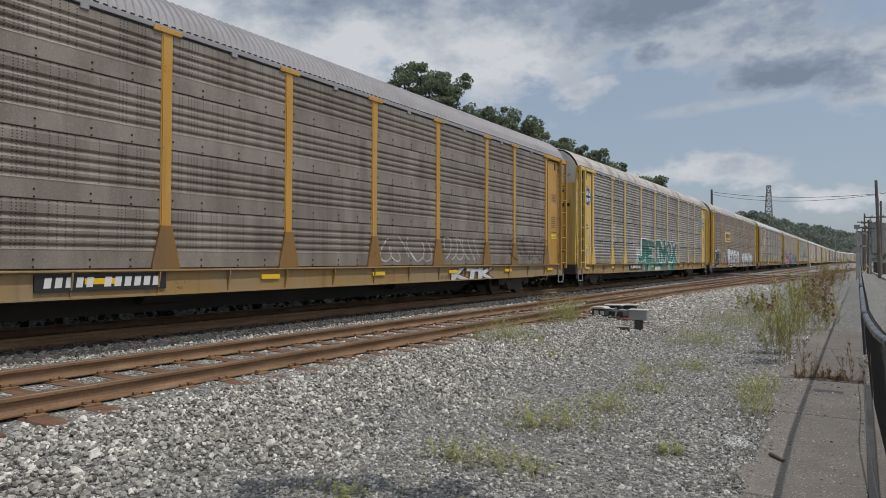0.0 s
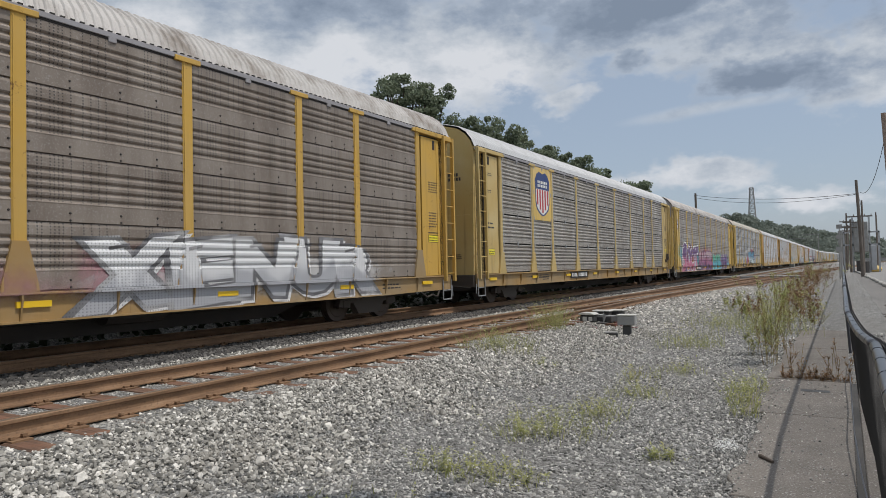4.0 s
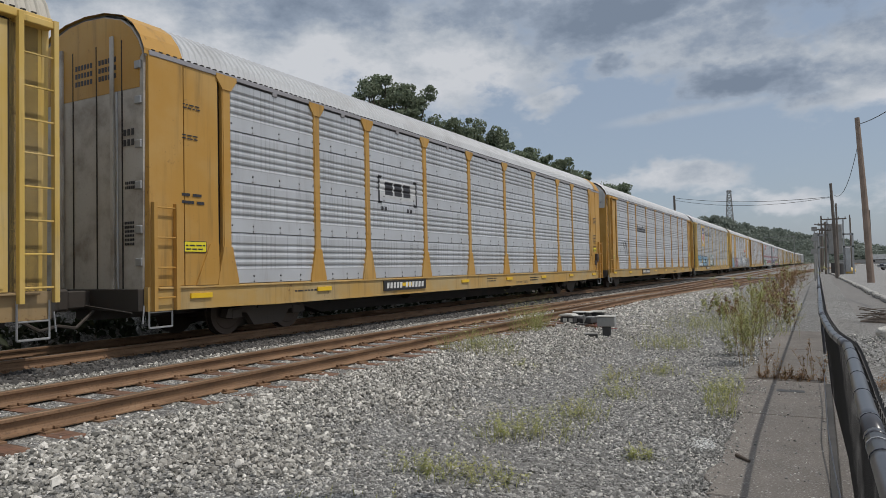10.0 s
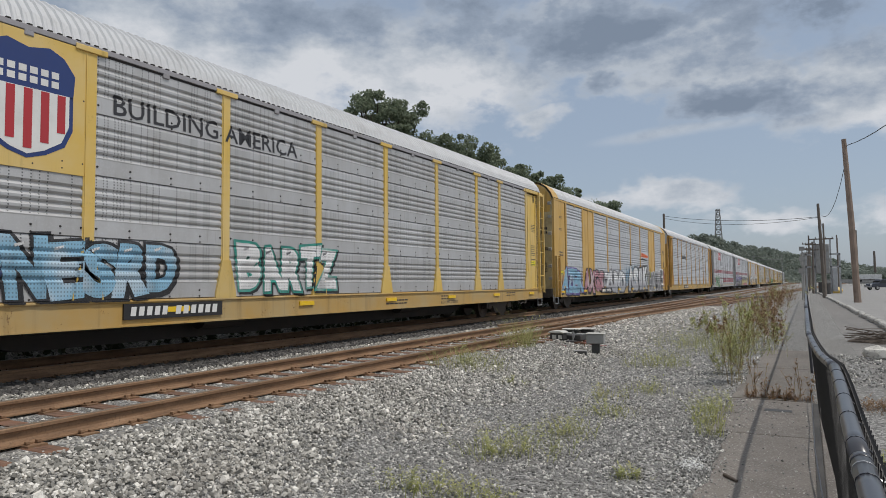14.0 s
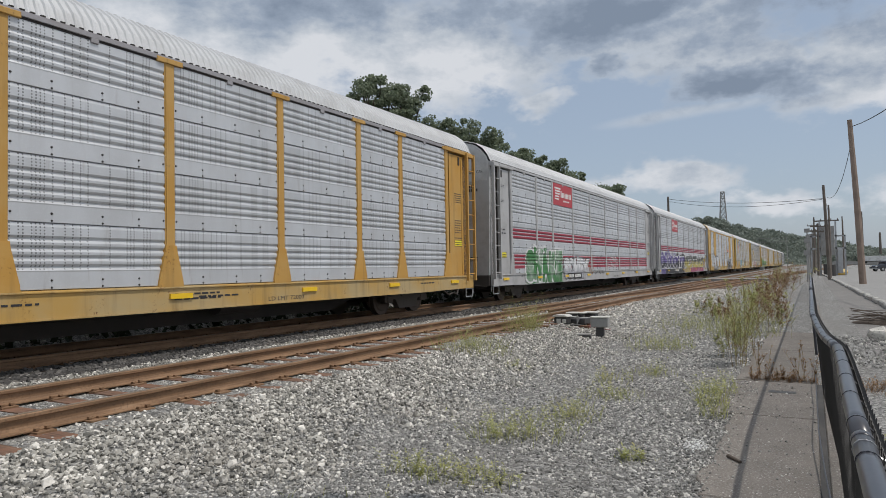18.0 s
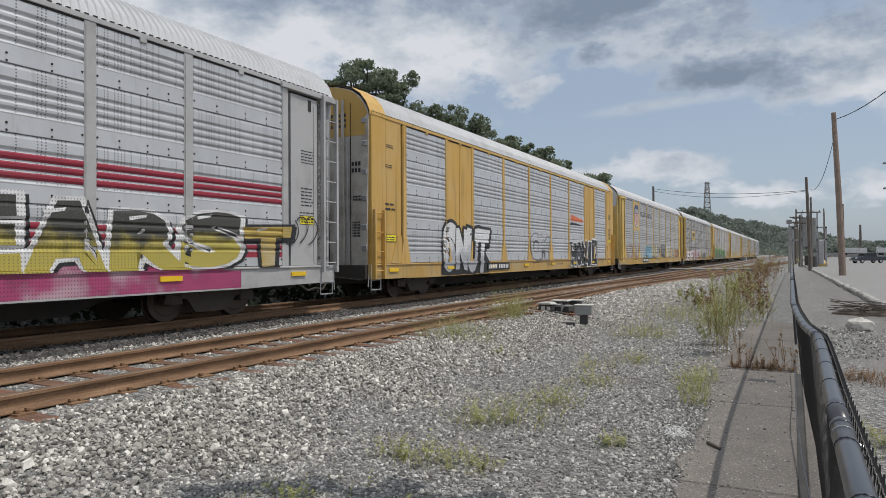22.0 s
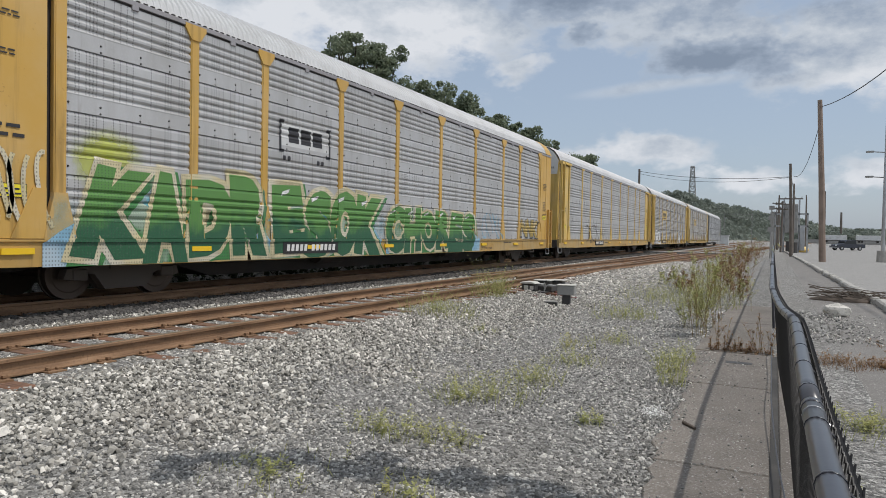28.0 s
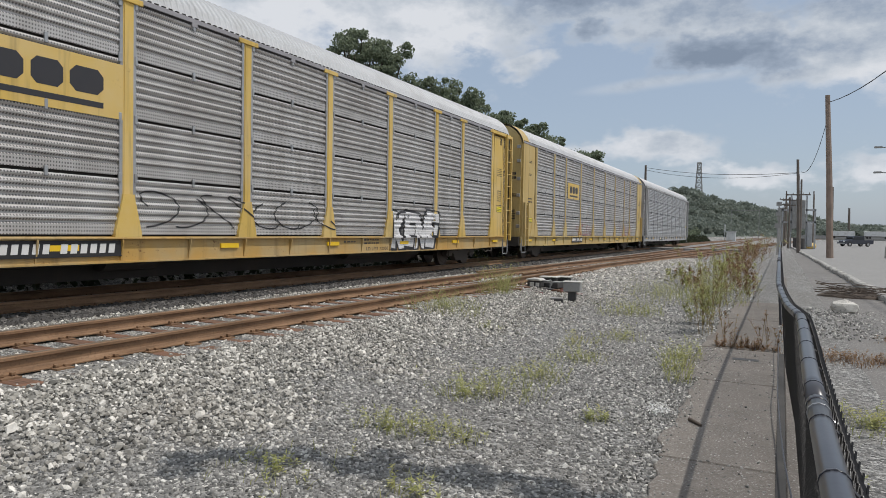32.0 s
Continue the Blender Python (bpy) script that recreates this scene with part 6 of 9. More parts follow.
def paint_train():
    c = lambda i: CARS[i]
    xe = SIDE + 0.022
    # 0: grimy car with small tags
    graffiti(*c(0), "KTK", 19.2, 0.56, 2.4, 0.36, "s_white", "s_black", fat=0.1)
    scribble(*c(0), 15.9, 1.15, 2.2, 0.6, 1, "s_white", 0.025)
    scribble(*c(0), 18.8, 1.2, 2.0, 0.6, 2, "s_white", 0.025)
    scribble(*c(0), 22.9, 1.2, 3.0, 0.7, 3, "s_black", 0.03)
    # 1: teal letters over a teal and white band
    graffiti(*c(1), "JETNOX", 9.5, 0.98, 8.5, 1.35, "f_teal", "s_white", (("s_white", 0.05, 0.3, 0.3, 0.9), ("s_white", 0.5, 0.35, 0.5, 0.85), ("s_white", 0.92, 0.4, 0.3, 0.8)), 0.12, rim="s_grey",
             bands=(("s_teal", -0.03, 0.98, 0.60, 1.22), ("s_grey", 0.0, 0.16, 0.60, 0.95), ("s_white", 0.4, 0.55, 0.60, 0.85), ("s_grey", 0.62, 0.74, 0.60, 0.92)))
    scribble(*c(1), 1.3, 1.4, 0.9, 0.9, 4, "s_white", 0.03, 4)
    scribble(*c(1), 22.9, 1.2, 4.6, 1.1, 5, "s_white", 0.03)
    round_emblem(c(1)[0], -HALF + 1.95, 3.85, 0.36, xe)
    round_emblem(c(1)[0], HALF - 1.95, 3.85, 0.36, xe)
    # 2
    graffiti(*c(2), "EB", 2.5, 0.62, 1.9, 1.35, "s_black", "s_white", fat=0.13, wave=0.1)
    scribble(*c(2), 4.5, 1.85, 0.8, 0.35, 61, "s_white", 0.035, 2)
    graffiti(*c(2), "BOZO", 8.6, 0.62, 6.3, 1.6, "f_chrome", "s_black", (("s_rose", 0.9, 0.2, 0.5, 0.6), ("s_rose", -0.1, 0.1, 0.3, 0.6)), 0.14, rim="s_white", bands=(("s_white", 0.0, 0.98, 0.60, 1.3),))
    graffiti(*c(2), "XENUR", 16.6, 0.66, 7.2, 1.25, "f_chrome", "s_grey", (("s_rose", 0.15, 0.4, 0.4, 0.75), ("s_white", 0.6, 0.3, 0.9, 0.7)), 0.12, rim="s_white")
    scribble(*c(2), 6.1, 1.0, 1.4, 0.8, 6, "s_white", 0.03)
    scribble(*c(2), 7.6, 1.7, 0.7, 0.7, 62, "s_white", 0.03, 2)
    yellow_sign(c(2)[0], 2.75, 3.62, "truck")
    # 3
    shield_panel(*c(3), slogan=False)
    scribble(*c(3), 21.4, 1.2, 2.4, 0.8, 7, "s_white", 0.025)
    scribble(*c(3), 15.0, 1.2, 5.0, 0.5, 8, "s_white", 0.02)
    # 4: one long mural in five pieces
    graffiti(*c(4), "SOOT", 3.4, 0.60, 5.7, 2.0, "f_mural", "s_white", (("s_cyan", 0.2, 0.55, 0.95, 0.85), ("s_cyan", 0.9, 0.55, 0.4, 0.8), ("s_pink", 0.5, 0.6, 0.9, 0.8)), 0.13, rim="s_purple",
             bands=(("s_pink", -0.02, 0.98, 0.60, 1.0), ("s_cyan", 0.24, 0.44, 1.0, 1.9), ("s_purple", 0.1, 0.3, 0.60, 1.25), ("s_cyan", 0.72, 0.9, 0.9, 1.7)))
    graffiti(*c(4), "RAMSEL", 9.6, 0.98, 6.4, 1.15, "f_ash", "s_purple", (("s_pink", 0.5, 0.62, 1.0, 1.1),), 0.10, rim="s_black", bands=(("s_purple", -0.04, 1.02, 0.60, 1.25), ("s_rose", 0.3, 0.5, 0.60, 0.8)))
    graffiti(*c(4), "PUNX", 16.1, 0.85, 4.2, 1.15, "f_sea", "s_purple", (("s_gold", 0.5, 0.85, 1.0, 0.5),), 0.11, rim="s_teal", bands=(("s_cyan", -0.02, 1.04, 0.60, 1.2),))
    graffiti(*c(4), "SMH", 20.5, 0.75, 3.5, 1.2, "f_plum", "s_purple", (("s_cyan", 0.95, 0.4, 0.6, 0.7),), 0.11, rim="s_cyan", bands=(("s_purple", 0.0, 0.98, 0.60, 1.1), ("s_rust", 0.75, 0.95, 1.0, 1.7)))
    graffiti(*c(4), "FUNK", 23.7, 1.14, 1.75, 0.5, "s_navy", "s_sky", (("s_cyan", 0.5, 0.4, 1.0, 1.6),), 0.08, rim="s_sky", bands=(("s_cyan", -0.05, 0.95, 0.95, 1.45), ("s_gold", 0.0, 1.0, 0.60, 0.9)))
    graffiti(*c(4), "HNDRFGS", 2.75, 1.12, 1.3, 0.34, "s_white", "s_navy", fat=0.05)
    round_emblem(c(4)[0], -HALF + 1.95, 3.9, 0.38, xe)
    # 5
    graffiti(*c(5), "HOBOE", 13.1, 1.04, 5.5, 1.42, "f_ice", "s_black", (("s_pink", -0.05, 0.45, 0.35, 0.7), ("s_pink", 0.98, 0.5, 0.35, 0.9), ("s_pink", 0.6, 0.95, 0.6, 0.5), ("s_pink", -0.22, 0.2, 0.3, 0.4)), 0.115)
    scribble(*c(5), 11.4, 1.9, 0.8, 0.35, 9, "s_black", 0.03, 4)
    scribble(*c(5), 19.3, 1.5, 0.5, 0.6, 63, "s_black", 0.03, 2)
    scribble(*c(5), 10.0, 1.05, 0.4, 0.4, 64, "s_purple", 0.03, 2)
    # 6, 16: bracket mark
    bracket_sign(*c(6))
    # 7, 10: dark wordmarks
    dark_wordmark(*c(7), 7.38, 3.30, 2.35, 0.42)
    dark_wordmark(*c(10), 7.38, 3.30, 2.35, 0.42)
    scribble(*c(7), 3.9, 1.9, 1.1, 0.7, 11, "s_black", 0.06, 4)
    # 8
    shield_panel(*c(8))
    graffiti(*c(8), "SELLO", 2.65, 1.05, 3.2, 1.0, "f_ice", "s_navy", fat=0.12)
    graffiti(*c(8), "NESRD", 5.9, 1.05, 2.9, 0.95, "s_sky", "s_black", fat=0.12)
    graffiti(*c(8), "BARTZ", 10.3, 1.12, 3.1, 1.0, "s_white", "s_teal", fat=0.12)
    # 9
    graffiti(*c(9), "AZER", 1.9, 0.75, 3.0, 1.2, "s_sky", "s_violet", (("s_violet", 0.5, 0.4, 1.1, 0.8),), 0.12)
    graffiti(*c(9), "AXGS", 5.3, 0.7, 3.6, 1.25, "s_rose", "s_black", fat=0.12)
    graffiti(*c(9), "ZUND", 9.3, 0.7, 4.6, 1.2, "f_chrome", "s_grey", (("s_grey", 0.5, 0.4, 1.15, 0.8),), 0.12)
    graffiti(*c(9), "ASIK", 14.9, 0.66, 5.4, 1.65, "f_chrome", "s_black", (("s_sky", 0.4, 0.5, 1.15, 0.95), ("s_rust", 0.7, 0.85, 0.6, 0.3)), 0.14)
    graffiti(*c(9), "HOMIE", 21.0, 0.60, 5.2, 1.5, "s_grey", "s_white", (("s_lime", 0.05, 0.6, 0.25, 0.9), ("s_red", 0.98, 0.4, 0.2, 0.9), ("s_black", 0.5, 0.45, 1.0, 0.85)), 0.10,
             bands=(("s_grey", 0.0, 0.94, 0.60, 1.5), ("s_lime", 0.9, 1.0, 1.0, 1.28)))
    scribble(*c(9), 26.1, 1.1, 0.8, 1.0, 65, "s_red", 0.07, 5)
    orange_wordmark(*c(9), 18.75, 2.95, 2.3)
    # 11, 12
    red_stripes(*c(11))
    red_stripes(*c(12))
    graffiti(*c(11), "SNAKE", 3.9, 0.56, 4.3, 1.5, "s_green", "s_white", fat=0.15, wave=0.07, rim="s_green", bands=(("s_green", 0.02, 0.98, 0.60, 1.5),))
    graffiti(*c(11), "SONEY", 8.5, 0.66, 3.6, 1.05, "f_chrome", "s_grey", fat=0.14, rim="s_white")
    scribble(*c(11), 15.8, 1.2, 2.2, 0.55, 69, "s_white", 0.05, 5)
    scribble(*c(11), 12.0, 0.9, 1.3, 0.9, 12, "s_rust", 0.05, 3)
    scribble(*c(11), 13.4, 0.9, 1.6, 0.9, 66, "s_black", 0.04, 3)
    graffiti(*c(12), "URODOKID", 2.4, 1.0, 10.4, 1.02, "f_night", "s_white", fat=0.11, wave=0.02, rim="s_violet",
             bands=(("s_violet", 0.0, 0.62, 1.0, 2.28), ("s_black", 0.6, 1.0, 1.0, 2.15), ("s_violet", 0.0, 0.18, 0.60, 1.0), ("s_black", 0.17, 1.0, 0.60, 1.04)))
    # white lines cut the block above and below the letters into pieces
    for k in range(9):
        u = 2.45 + k * 1.28
        for z0, z1 in ((0.60, 0.98), (1.98, 2.26)):
            p, f = rect(u - HALF, u - HALF + 0.05, z0, z1)
            painted("white_line", *c(12), p, f, M["s_white"], 0.0105, "white aerosol line")
    for z0, a, b in ((2.24, 2.5, 12.7), (1.94, 2.5, 12.7), (0.97, 2.5, 12.7)):
        p, f = rect(a - HALF, b - HALF, z0, z0 + 0.045)
        painted("white_line", *c(12), p, f, M["s_white"], 0.011, "white aerosol line")
    graffiti(*c(12), "MEDGEARS", 12.9, 0.92, 11.6, 1.2, "f_brass", "s_white", fat=0.11, rim="s_black", bands=(("s_magenta", 0.05, 1.0, 0.60, 1.12), ("s_gold", 0.0, 0.3, 0.60, 0.95)))
    graffiti(*c(12), "T", 24.7, 0.95, 1.2, 1.0, "s_gold", "s_black", fat=0.13)
    scribble(*c(12), 1.5, 3.3, 1.2, 0.5, 13, "s_black", 0.04, 4)
    scribble(*c(12), 25.9, 1.5, 1.0, 0.6, 67, "s_black", 0.03, 3)
    # 13
    graffiti(*c(13), "SNUT", 4.9, 0.62, 3.5, 1.65, "f_chrome", "s_black", fat=0.15, rim="s_black", bands=(("s_black", -0.04, 1.03, 0.60, 1.35),))
    graffiti(*c(13), "CM", 12.9, 1.06, 2.3, 1.1, "sheet_perf_bright", "s_grey", fat=0.09, rim="s_grey")
    graffiti(*c(13), "HOMIE", 18.6, 0.66, 5.0, 1.35, "s_black", "s_white", fat=0.115, rim="s_black", bands=(("s_black", 0.02, 0.98, 0.60, 1.6),))
    orange_wordmark(*c(13), 18.75, 2.95, 2.2)
    # 14
    shield_panel(*c(14))
    scribble(*c(14), 2.7, 1.1, 2.6, 0.8, 15, "s_rust", 0.06)
    scribble(*c(14), 5.2, 1.1, 2.0, 0.9, 68, "s_rust", 0.06, 4)
    graffiti(*c(14), "ABE", 9.2, 0.95, 2.9, 0.95, "s_sky", "s_teal", fat=0.10)
    graffiti(*c(14), "GENRE", 11.2, 1.06, 3.0, 0.95, "s_cream", "s_grey", (("s_cream", 0.5, 0.4, 1.0, 0.8),), 0.11, rim="s_rust")
    scribble(*c(14), 14.3, 1.1, 1.5, 0.8, 16, "s_black", 0.05, 4)
    graffiti(*c(14), "SWE", 16.1, 0.98, 2.0, 1.05, "s_grey", "s_black", fat=0.14, wave=0.1)
    graffiti(*c(14), "ROK", 18.75, 1.06, 2.2, 0.85, "s_cream", "s_white", fat=0.12, rim="s_grey")
    scribble(*c(14), 21.4, 1.1, 1.6, 0.7, 17, "s_black", 0.04, 4)
    graffiti(*c(14), "TES", 23.4, 1.06, 2.2, 0.7, "s_rust", "s_grey", fat=0.10)
    # 15
    yellow_sign(c(15)[0], 2.85, 3.8, "ink", 0.9)
    graffiti(*c(15), "GEGS", 2.5, 0.62, 5.0, 1.1, "s_white", "s_red", (("s_white", 0.5, 0.3, 1.05, 0.8),), 0.10)
    graffiti(*c(15), "ORES", 8.0, 0.62, 5.4, 1.1, "s_rose", "s_white", fat=0.12)
    graffiti(*c(15), "EMUE", 15.6, 0.7, 5.4, 0.9, "s_grey", "s_white", fat=0.10)
    # 16: green bubble letters in three groups
    bracket_sign(*c(16))
    back = (("s_cyan", 0.5, 0.25, 1.1, 0.75),)
    graffiti(*c(16), "KADR", 2.95, 0.56, 4.25, 1.75, "f_leaf", "s_cream", back + (("s_lime", 0.1, 1.0, 0.3, 0.5),), 0.145, rim="s_green", bands=(("s_sky", -0.16, 1.05, 0.60, 1.25), ("s_green", 0.05, 1.0, 0.60, 1.75)))
    graffiti(*c(16), "ESOK", 7.45, 0.56, 4.3, 1.75, "f_leaf", "s_cream", back, 0.145, rim="s_green", bands=(("s_sky", -0.02, 1.04, 0.60, 1.3), ("s_green", 0.05, 0.96, 0.60, 1.75)))
    graffiti(*c(16), "CHORES", 12.2, 0.56, 6.2, 1.45, "f_leaf", "s_cream", back, 0.13, rim="s_green", bands=(("s_sky", 0.0, 1.08, 0.60, 1.3), ("s_green", 0.03, 0.97, 0.60, 1.4)))
    scribble(*c(16), 19.2, 1.1, 2.0, 0.9, 18, "s_sky", 0.05)
    graffiti(*c(16), "NNK", 23.4, 1.1, 2.2, 0.8, "s_gold", "s_grey", fat=0.08)
    scribble(*c(16), 1.2, 1.2, 1.2, 1.1, 19, "s_cream", 0.07)
    # 17
    scribble(*c(17), 6.3, 0.95, 3.0, 0.9, 20, "s_black", 0.05, 5)
    scribble(*c(17), 13.0, 1.1, 2.2, 0.7, 21, "s_white", 0.04)
    scribble(*c(17), 9.6, 1.3, 1.6, 0.3, 22, "s_black", 0.02)
    # 18
    yellow_sign(c(18)[0], 2.95, 3.85, "ink")
    graffiti(*c(18), "TEKEL", 2.6, 0.55, 3.9, 1.35, "s_white", "s_grey", (("s_grey", 0.5, 0.45, 1.1, 0.95),), 0.11)
    graffiti(*c(18), "KENE", 18.6, 0.62, 2.7, 1.15, "s_white", "s_black", (("s_black", 0.5, 0.45, 1.15, 0.85),), 0.12)
    scribble(*c(18), 10.3, 1.2, 5.5, 0.6, 23, "s_black", 0.03, 8)
    # 19
    yellow_sign(c(19)[0], 2.95, 3.75, "ink", 0.8)
    scribble(*c(19), 9.4, 1.1, 3.0, 0.6, 24, "s_red", 0.04)
    scribble(*c(19), 20.0, 1.1, 4.0, 0.6, 25, "s_red", 0.04)


paint_train()


# ---------------------------------------------------------------- stones
def fast_mesh(name, verts, faces, material):
    """A mesh from arrays of points and of triangles or quads."""
    me = bpy.data.meshes.new(name)
    n, m, k = len(verts), len(faces), faces.shape[1]
    me.vertices.add(n)
    me.vertices.foreach_set("co", np.ascontiguousarray(verts, np.float32).ravel())
    me.loops.add(m * k)
    me.loops.foreach_set("vertex_index", np.ascontiguousarray(faces, np.int32).ravel())
    me.polygons.add(m)
    me.polygons.foreach_set("loop_start", np.arange(0, m * k, k, dtype=np.int32))
    me.materials.append(material)
    me.polygons.foreach_set("use_smooth", np.zeros(m, dtype=bool))
    me.update(calc_edges=True)
    me.validate()
    return me


def unit_stone(seed):
    """A broken, sharp-edged stone: the hull of a few points in a flat slab."""
    rng = random.Random(seed)
    bm = bmesh.new()
    n = 5 + seed % 2
    turn = rng.uniform(0, 6.28)
    for top in (-1, 1):
        for i in range(n):
            a = turn + 6.283 * i / n + rng.uniform(-0.35, 0.35) + top * 0.2
            r = rng.uniform(0.62, 1.08) * (1.0 if top < 0 else 0.82)
            bm.verts.new((r * math.cos(a), r * 0.74 * math.sin(a), top * rng.uniform(0.25, 0.6)))
    r = bmesh.ops.convex_hull(bm, input=bm.verts[:])
    bmesh.ops.delete(bm, geom=[v for v in bm.verts if not v.link_faces], context="VERTS")
    bmesh.ops.triangulate(bm, faces=bm.faces[:])
    bm.verts.index_update()
    v = np.array([p.co[:] for p in bm.verts])
    f = np.array([[p.index for p in q.verts] for q in bm.faces])
    bm.free()
    return v, f


def turns(n, rng):
    q = rng.normal(size=(n, 4))
    q /= np.linalg.norm(q, axis=1)[:, None]
    w, x, y, z = q.T
    return np.stack([np.stack([1 - 2 * (y * y + z * z), 2 * (x * y - z * w), 2 * (x * z + y * w)], 1),
                     np.stack([2 * (x * y + z * w), 1 - 2 * (x * x + z * z), 2 * (y * z - x * w)], 1),
                     np.stack([2 * (x * z - y * w), 2 * (y * z + x * w), 1 - 2 * (x * x + y * y)], 1)], 1)


def tilted(n, rng, tilt):
    """Any turn about the upright, then a lean of some degrees."""
    w = rng.uniform(0, 6.283, n)
    c, s_, o, l = np.cos(w), np.sin(w), np.zeros(n), np.ones(n)
    spin = np.stack([np.stack([c, -s_, o], 1), np.stack([s_, c, o], 1), np.stack([o, o, l], 1)], 1)
    a, b = rng.normal(0, tilt, n), rng.normal(0, tilt, n)
    ax = np.stack([np.stack([l, o, o], 1), np.stack([o, np.cos(a), -np.sin(a)], 1), np.stack([o, np.sin(a), np.cos(a)], 1)], 1)
    by = np.stack([np.stack([np.cos(b), o, np.sin(b)], 1), np.stack([o, l, o], 1), np.stack([-np.sin(b), o, np.cos(b)], 1)], 1)
    return ax @ by @ spin


def scatter_stones(name, places, sizes, tilt, material, seed, label):
    rng = np.random.default_rng(seed)
    kinds = 10
    which = rng.integers(0, kinds, len(places))
    pts_all, faces_all, base = [], [], 0
    for k in range(kinds):
        v, f = unit_stone(k + 3)
        idx = np.nonzero(which == k)[0]
        n = len(idx)
        if n == 0:
            continue
        jit = v[None] * rng.uniform(0.7, 1.3, (n, 1, 3))
        pts = np.einsum("nij,nkj->nki", tilted(n, rng, tilt), jit) * sizes[idx][:, None, None]
        pts += places[idx][:, None, :]
        faces_all.append((f[None] + (base + np.arange(n) * len(v))[:, None, None]).reshape(-1, 3))
        pts_all.append(pts.reshape(-1, 3))
        base += n * len(v)
    me = fast_mesh(name, np.concatenate(pts_all), np.concatenate(faces_all), material)
    return tagged(new(name, me), label, "stones", kind="stuff")


def on_ground(x0, x1, y0, y1, per_m2, seed, keep=None):
    rng = np.random.default_rng(seed)
    n = int((x1 - x0) * (y1 - y0) * per_m2)
    xy = np.stack([rng.uniform(x0, x1, n), rng.uniform(y0, y1, n)], 1)
    if keep is not None:
        xy = xy[[keep(a, b, r) for (a, b), r in zip(xy, rng.uniform(0, 1, n))]]
    z = np.array([ground_z(a, b) for a, b in xy])
    return np.column_stack([xy, z]), rng


TIE_Y = {c: np.array([y for x, y in TIE_ROWS if abs(x - c) < 0.01]) for c in (NEAR_X, MAIN_X)}


def clear_of_rails(x, y, r):
    for c in (NEAR_X, MAIN_X):
        for s in (-1, 1):
            if abs(x - c - s * GAUGE / 2) < 0.10:
                return False
        if abs(x - c) < 1.22 + 0.1 * noise.noise((0, y * 3, 0)) and c == NEAR_X:
            # most ties lie bare, with a few stones on them
            gap = np.abs(TIE_Y[c] - y).min()
            if gap < 0.125 and r < (0.93 if abs(x - c) < 1.1 else 0.6):
                return False
    if abs(x - branch_x(y) - GAUGE / 2) < 0.1 and y > 19:
        return False
    if x > -4.7:
        return r < max(0.0, (-3.5 - x + 0.8 * noise.noise((x * 0.8, y * 0.8, 5.0))) / 1.0)
    return True


p, rng = on_ground(-9.3, -2.4, 1.6, 17, 620, 11, lambda x, y, r: clear_of_rails(x, y, r) and not (x < -6.2 and r > 0.7))
q, rng = on_ground(-6.2, -2.6, 2.0, 11, 420, 21, clear_of_rails)
p = np.concatenate([p, q])
p[:, 2] += rng.uniform(-0.012, 0.03, len(p)) * (p[:, 0] < -3.6) - 0.028 * (np.abs(p[:, 0] - NEAR_X) < 1.35)
scatter_stones("ballast", p, rng.uniform(0.014, 0.032, len(p)) * (1 + 0.7 * (rng.uniform(0, 1, len(p)) > 0.94)), 0.55, M["ballast"], 1, "pale grey crushed-stone ballast beside the near rails")
p, rng = on_ground(-9.2, -2.6, 17, 42, 110, 12, clear_of_rails)
scatter_stones("ballast", p, rng.uniform(0.035, 0.065, len(p)), 0.4, M["ballast"], 2, "pale grey crushed-stone ballast along the tracks")
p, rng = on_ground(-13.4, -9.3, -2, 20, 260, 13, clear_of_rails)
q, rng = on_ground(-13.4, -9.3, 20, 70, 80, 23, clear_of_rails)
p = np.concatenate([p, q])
scatter_stones("ballast", p, np.where(p[:, 1] < 20, 1.0, 1.6) * rng.uniform(0.04, 0.065, len(p)), 0.3, M["ballast_dark"], 3, "dark oily ballast with the shade under the train put into its colour")


def gravel_keep(x, y, r):
    return r < min(1.0, 0.55 + 0.9 * noise.noise((x * 0.5, y * 0.5, 2.0)) + 0.4)


p, rng = on_ground(-5.0, -0.7, 2.2, 10, 1500, 14, gravel_keep)
p[:, 2] += 0.003
scatter_stones("chippings", p, 0.006 + 0.019 * rng.uniform(0, 1, len(p)) ** 1.8, 0.4, M["chips"], 4, "fine grey chippings on the packed ground")
p, rng = on_ground(-4.5, -0.7, 10, 24, 420, 15, gravel_keep)
scatter_stones("chippings", p, rng.uniform(0.012, 0.030, len(p)), 0.4, M["chips"], 5, "fine grey chippings on the packed ground")
p, rng = on_ground(0.2, 3.2, 12.5, 17.5, 130, 16)
p[:, 2] += 0.02
scatter_stones("chippings", p, rng.uniform(0.012, 0.03, len(p)), 0.4, M["chips"], 6, "loose chippings spilled on the lot")
# grit strewn over the walk, thick along its ragged edge
p, rng = on_ground(-1.05, 0.02, 2.0, 10.4, 620, 17, lambda x, y, r: r < 0.13 + 0.87 * smooth(-0.62, -0.86, x + 0.16 * noise.noise((0.0, y * 1.4, 3.0)) + 0.06 * noise.noise((x * 4, y * 5, 0))))
p[:, 2] = -0.126
scatter_stones("grit", p, 0.004 + 0.014 * rng.uniform(0, 1, len(p)) ** 2, 0.3, M["chips"], 7, "loose grit strewn over the concrete walk")

# ---------------------------------------------------------------- concrete walk along the fence
walkway = thing("pavement", "worn concrete walk of cracked slabs beside the fence", "pavement", kind="structure")


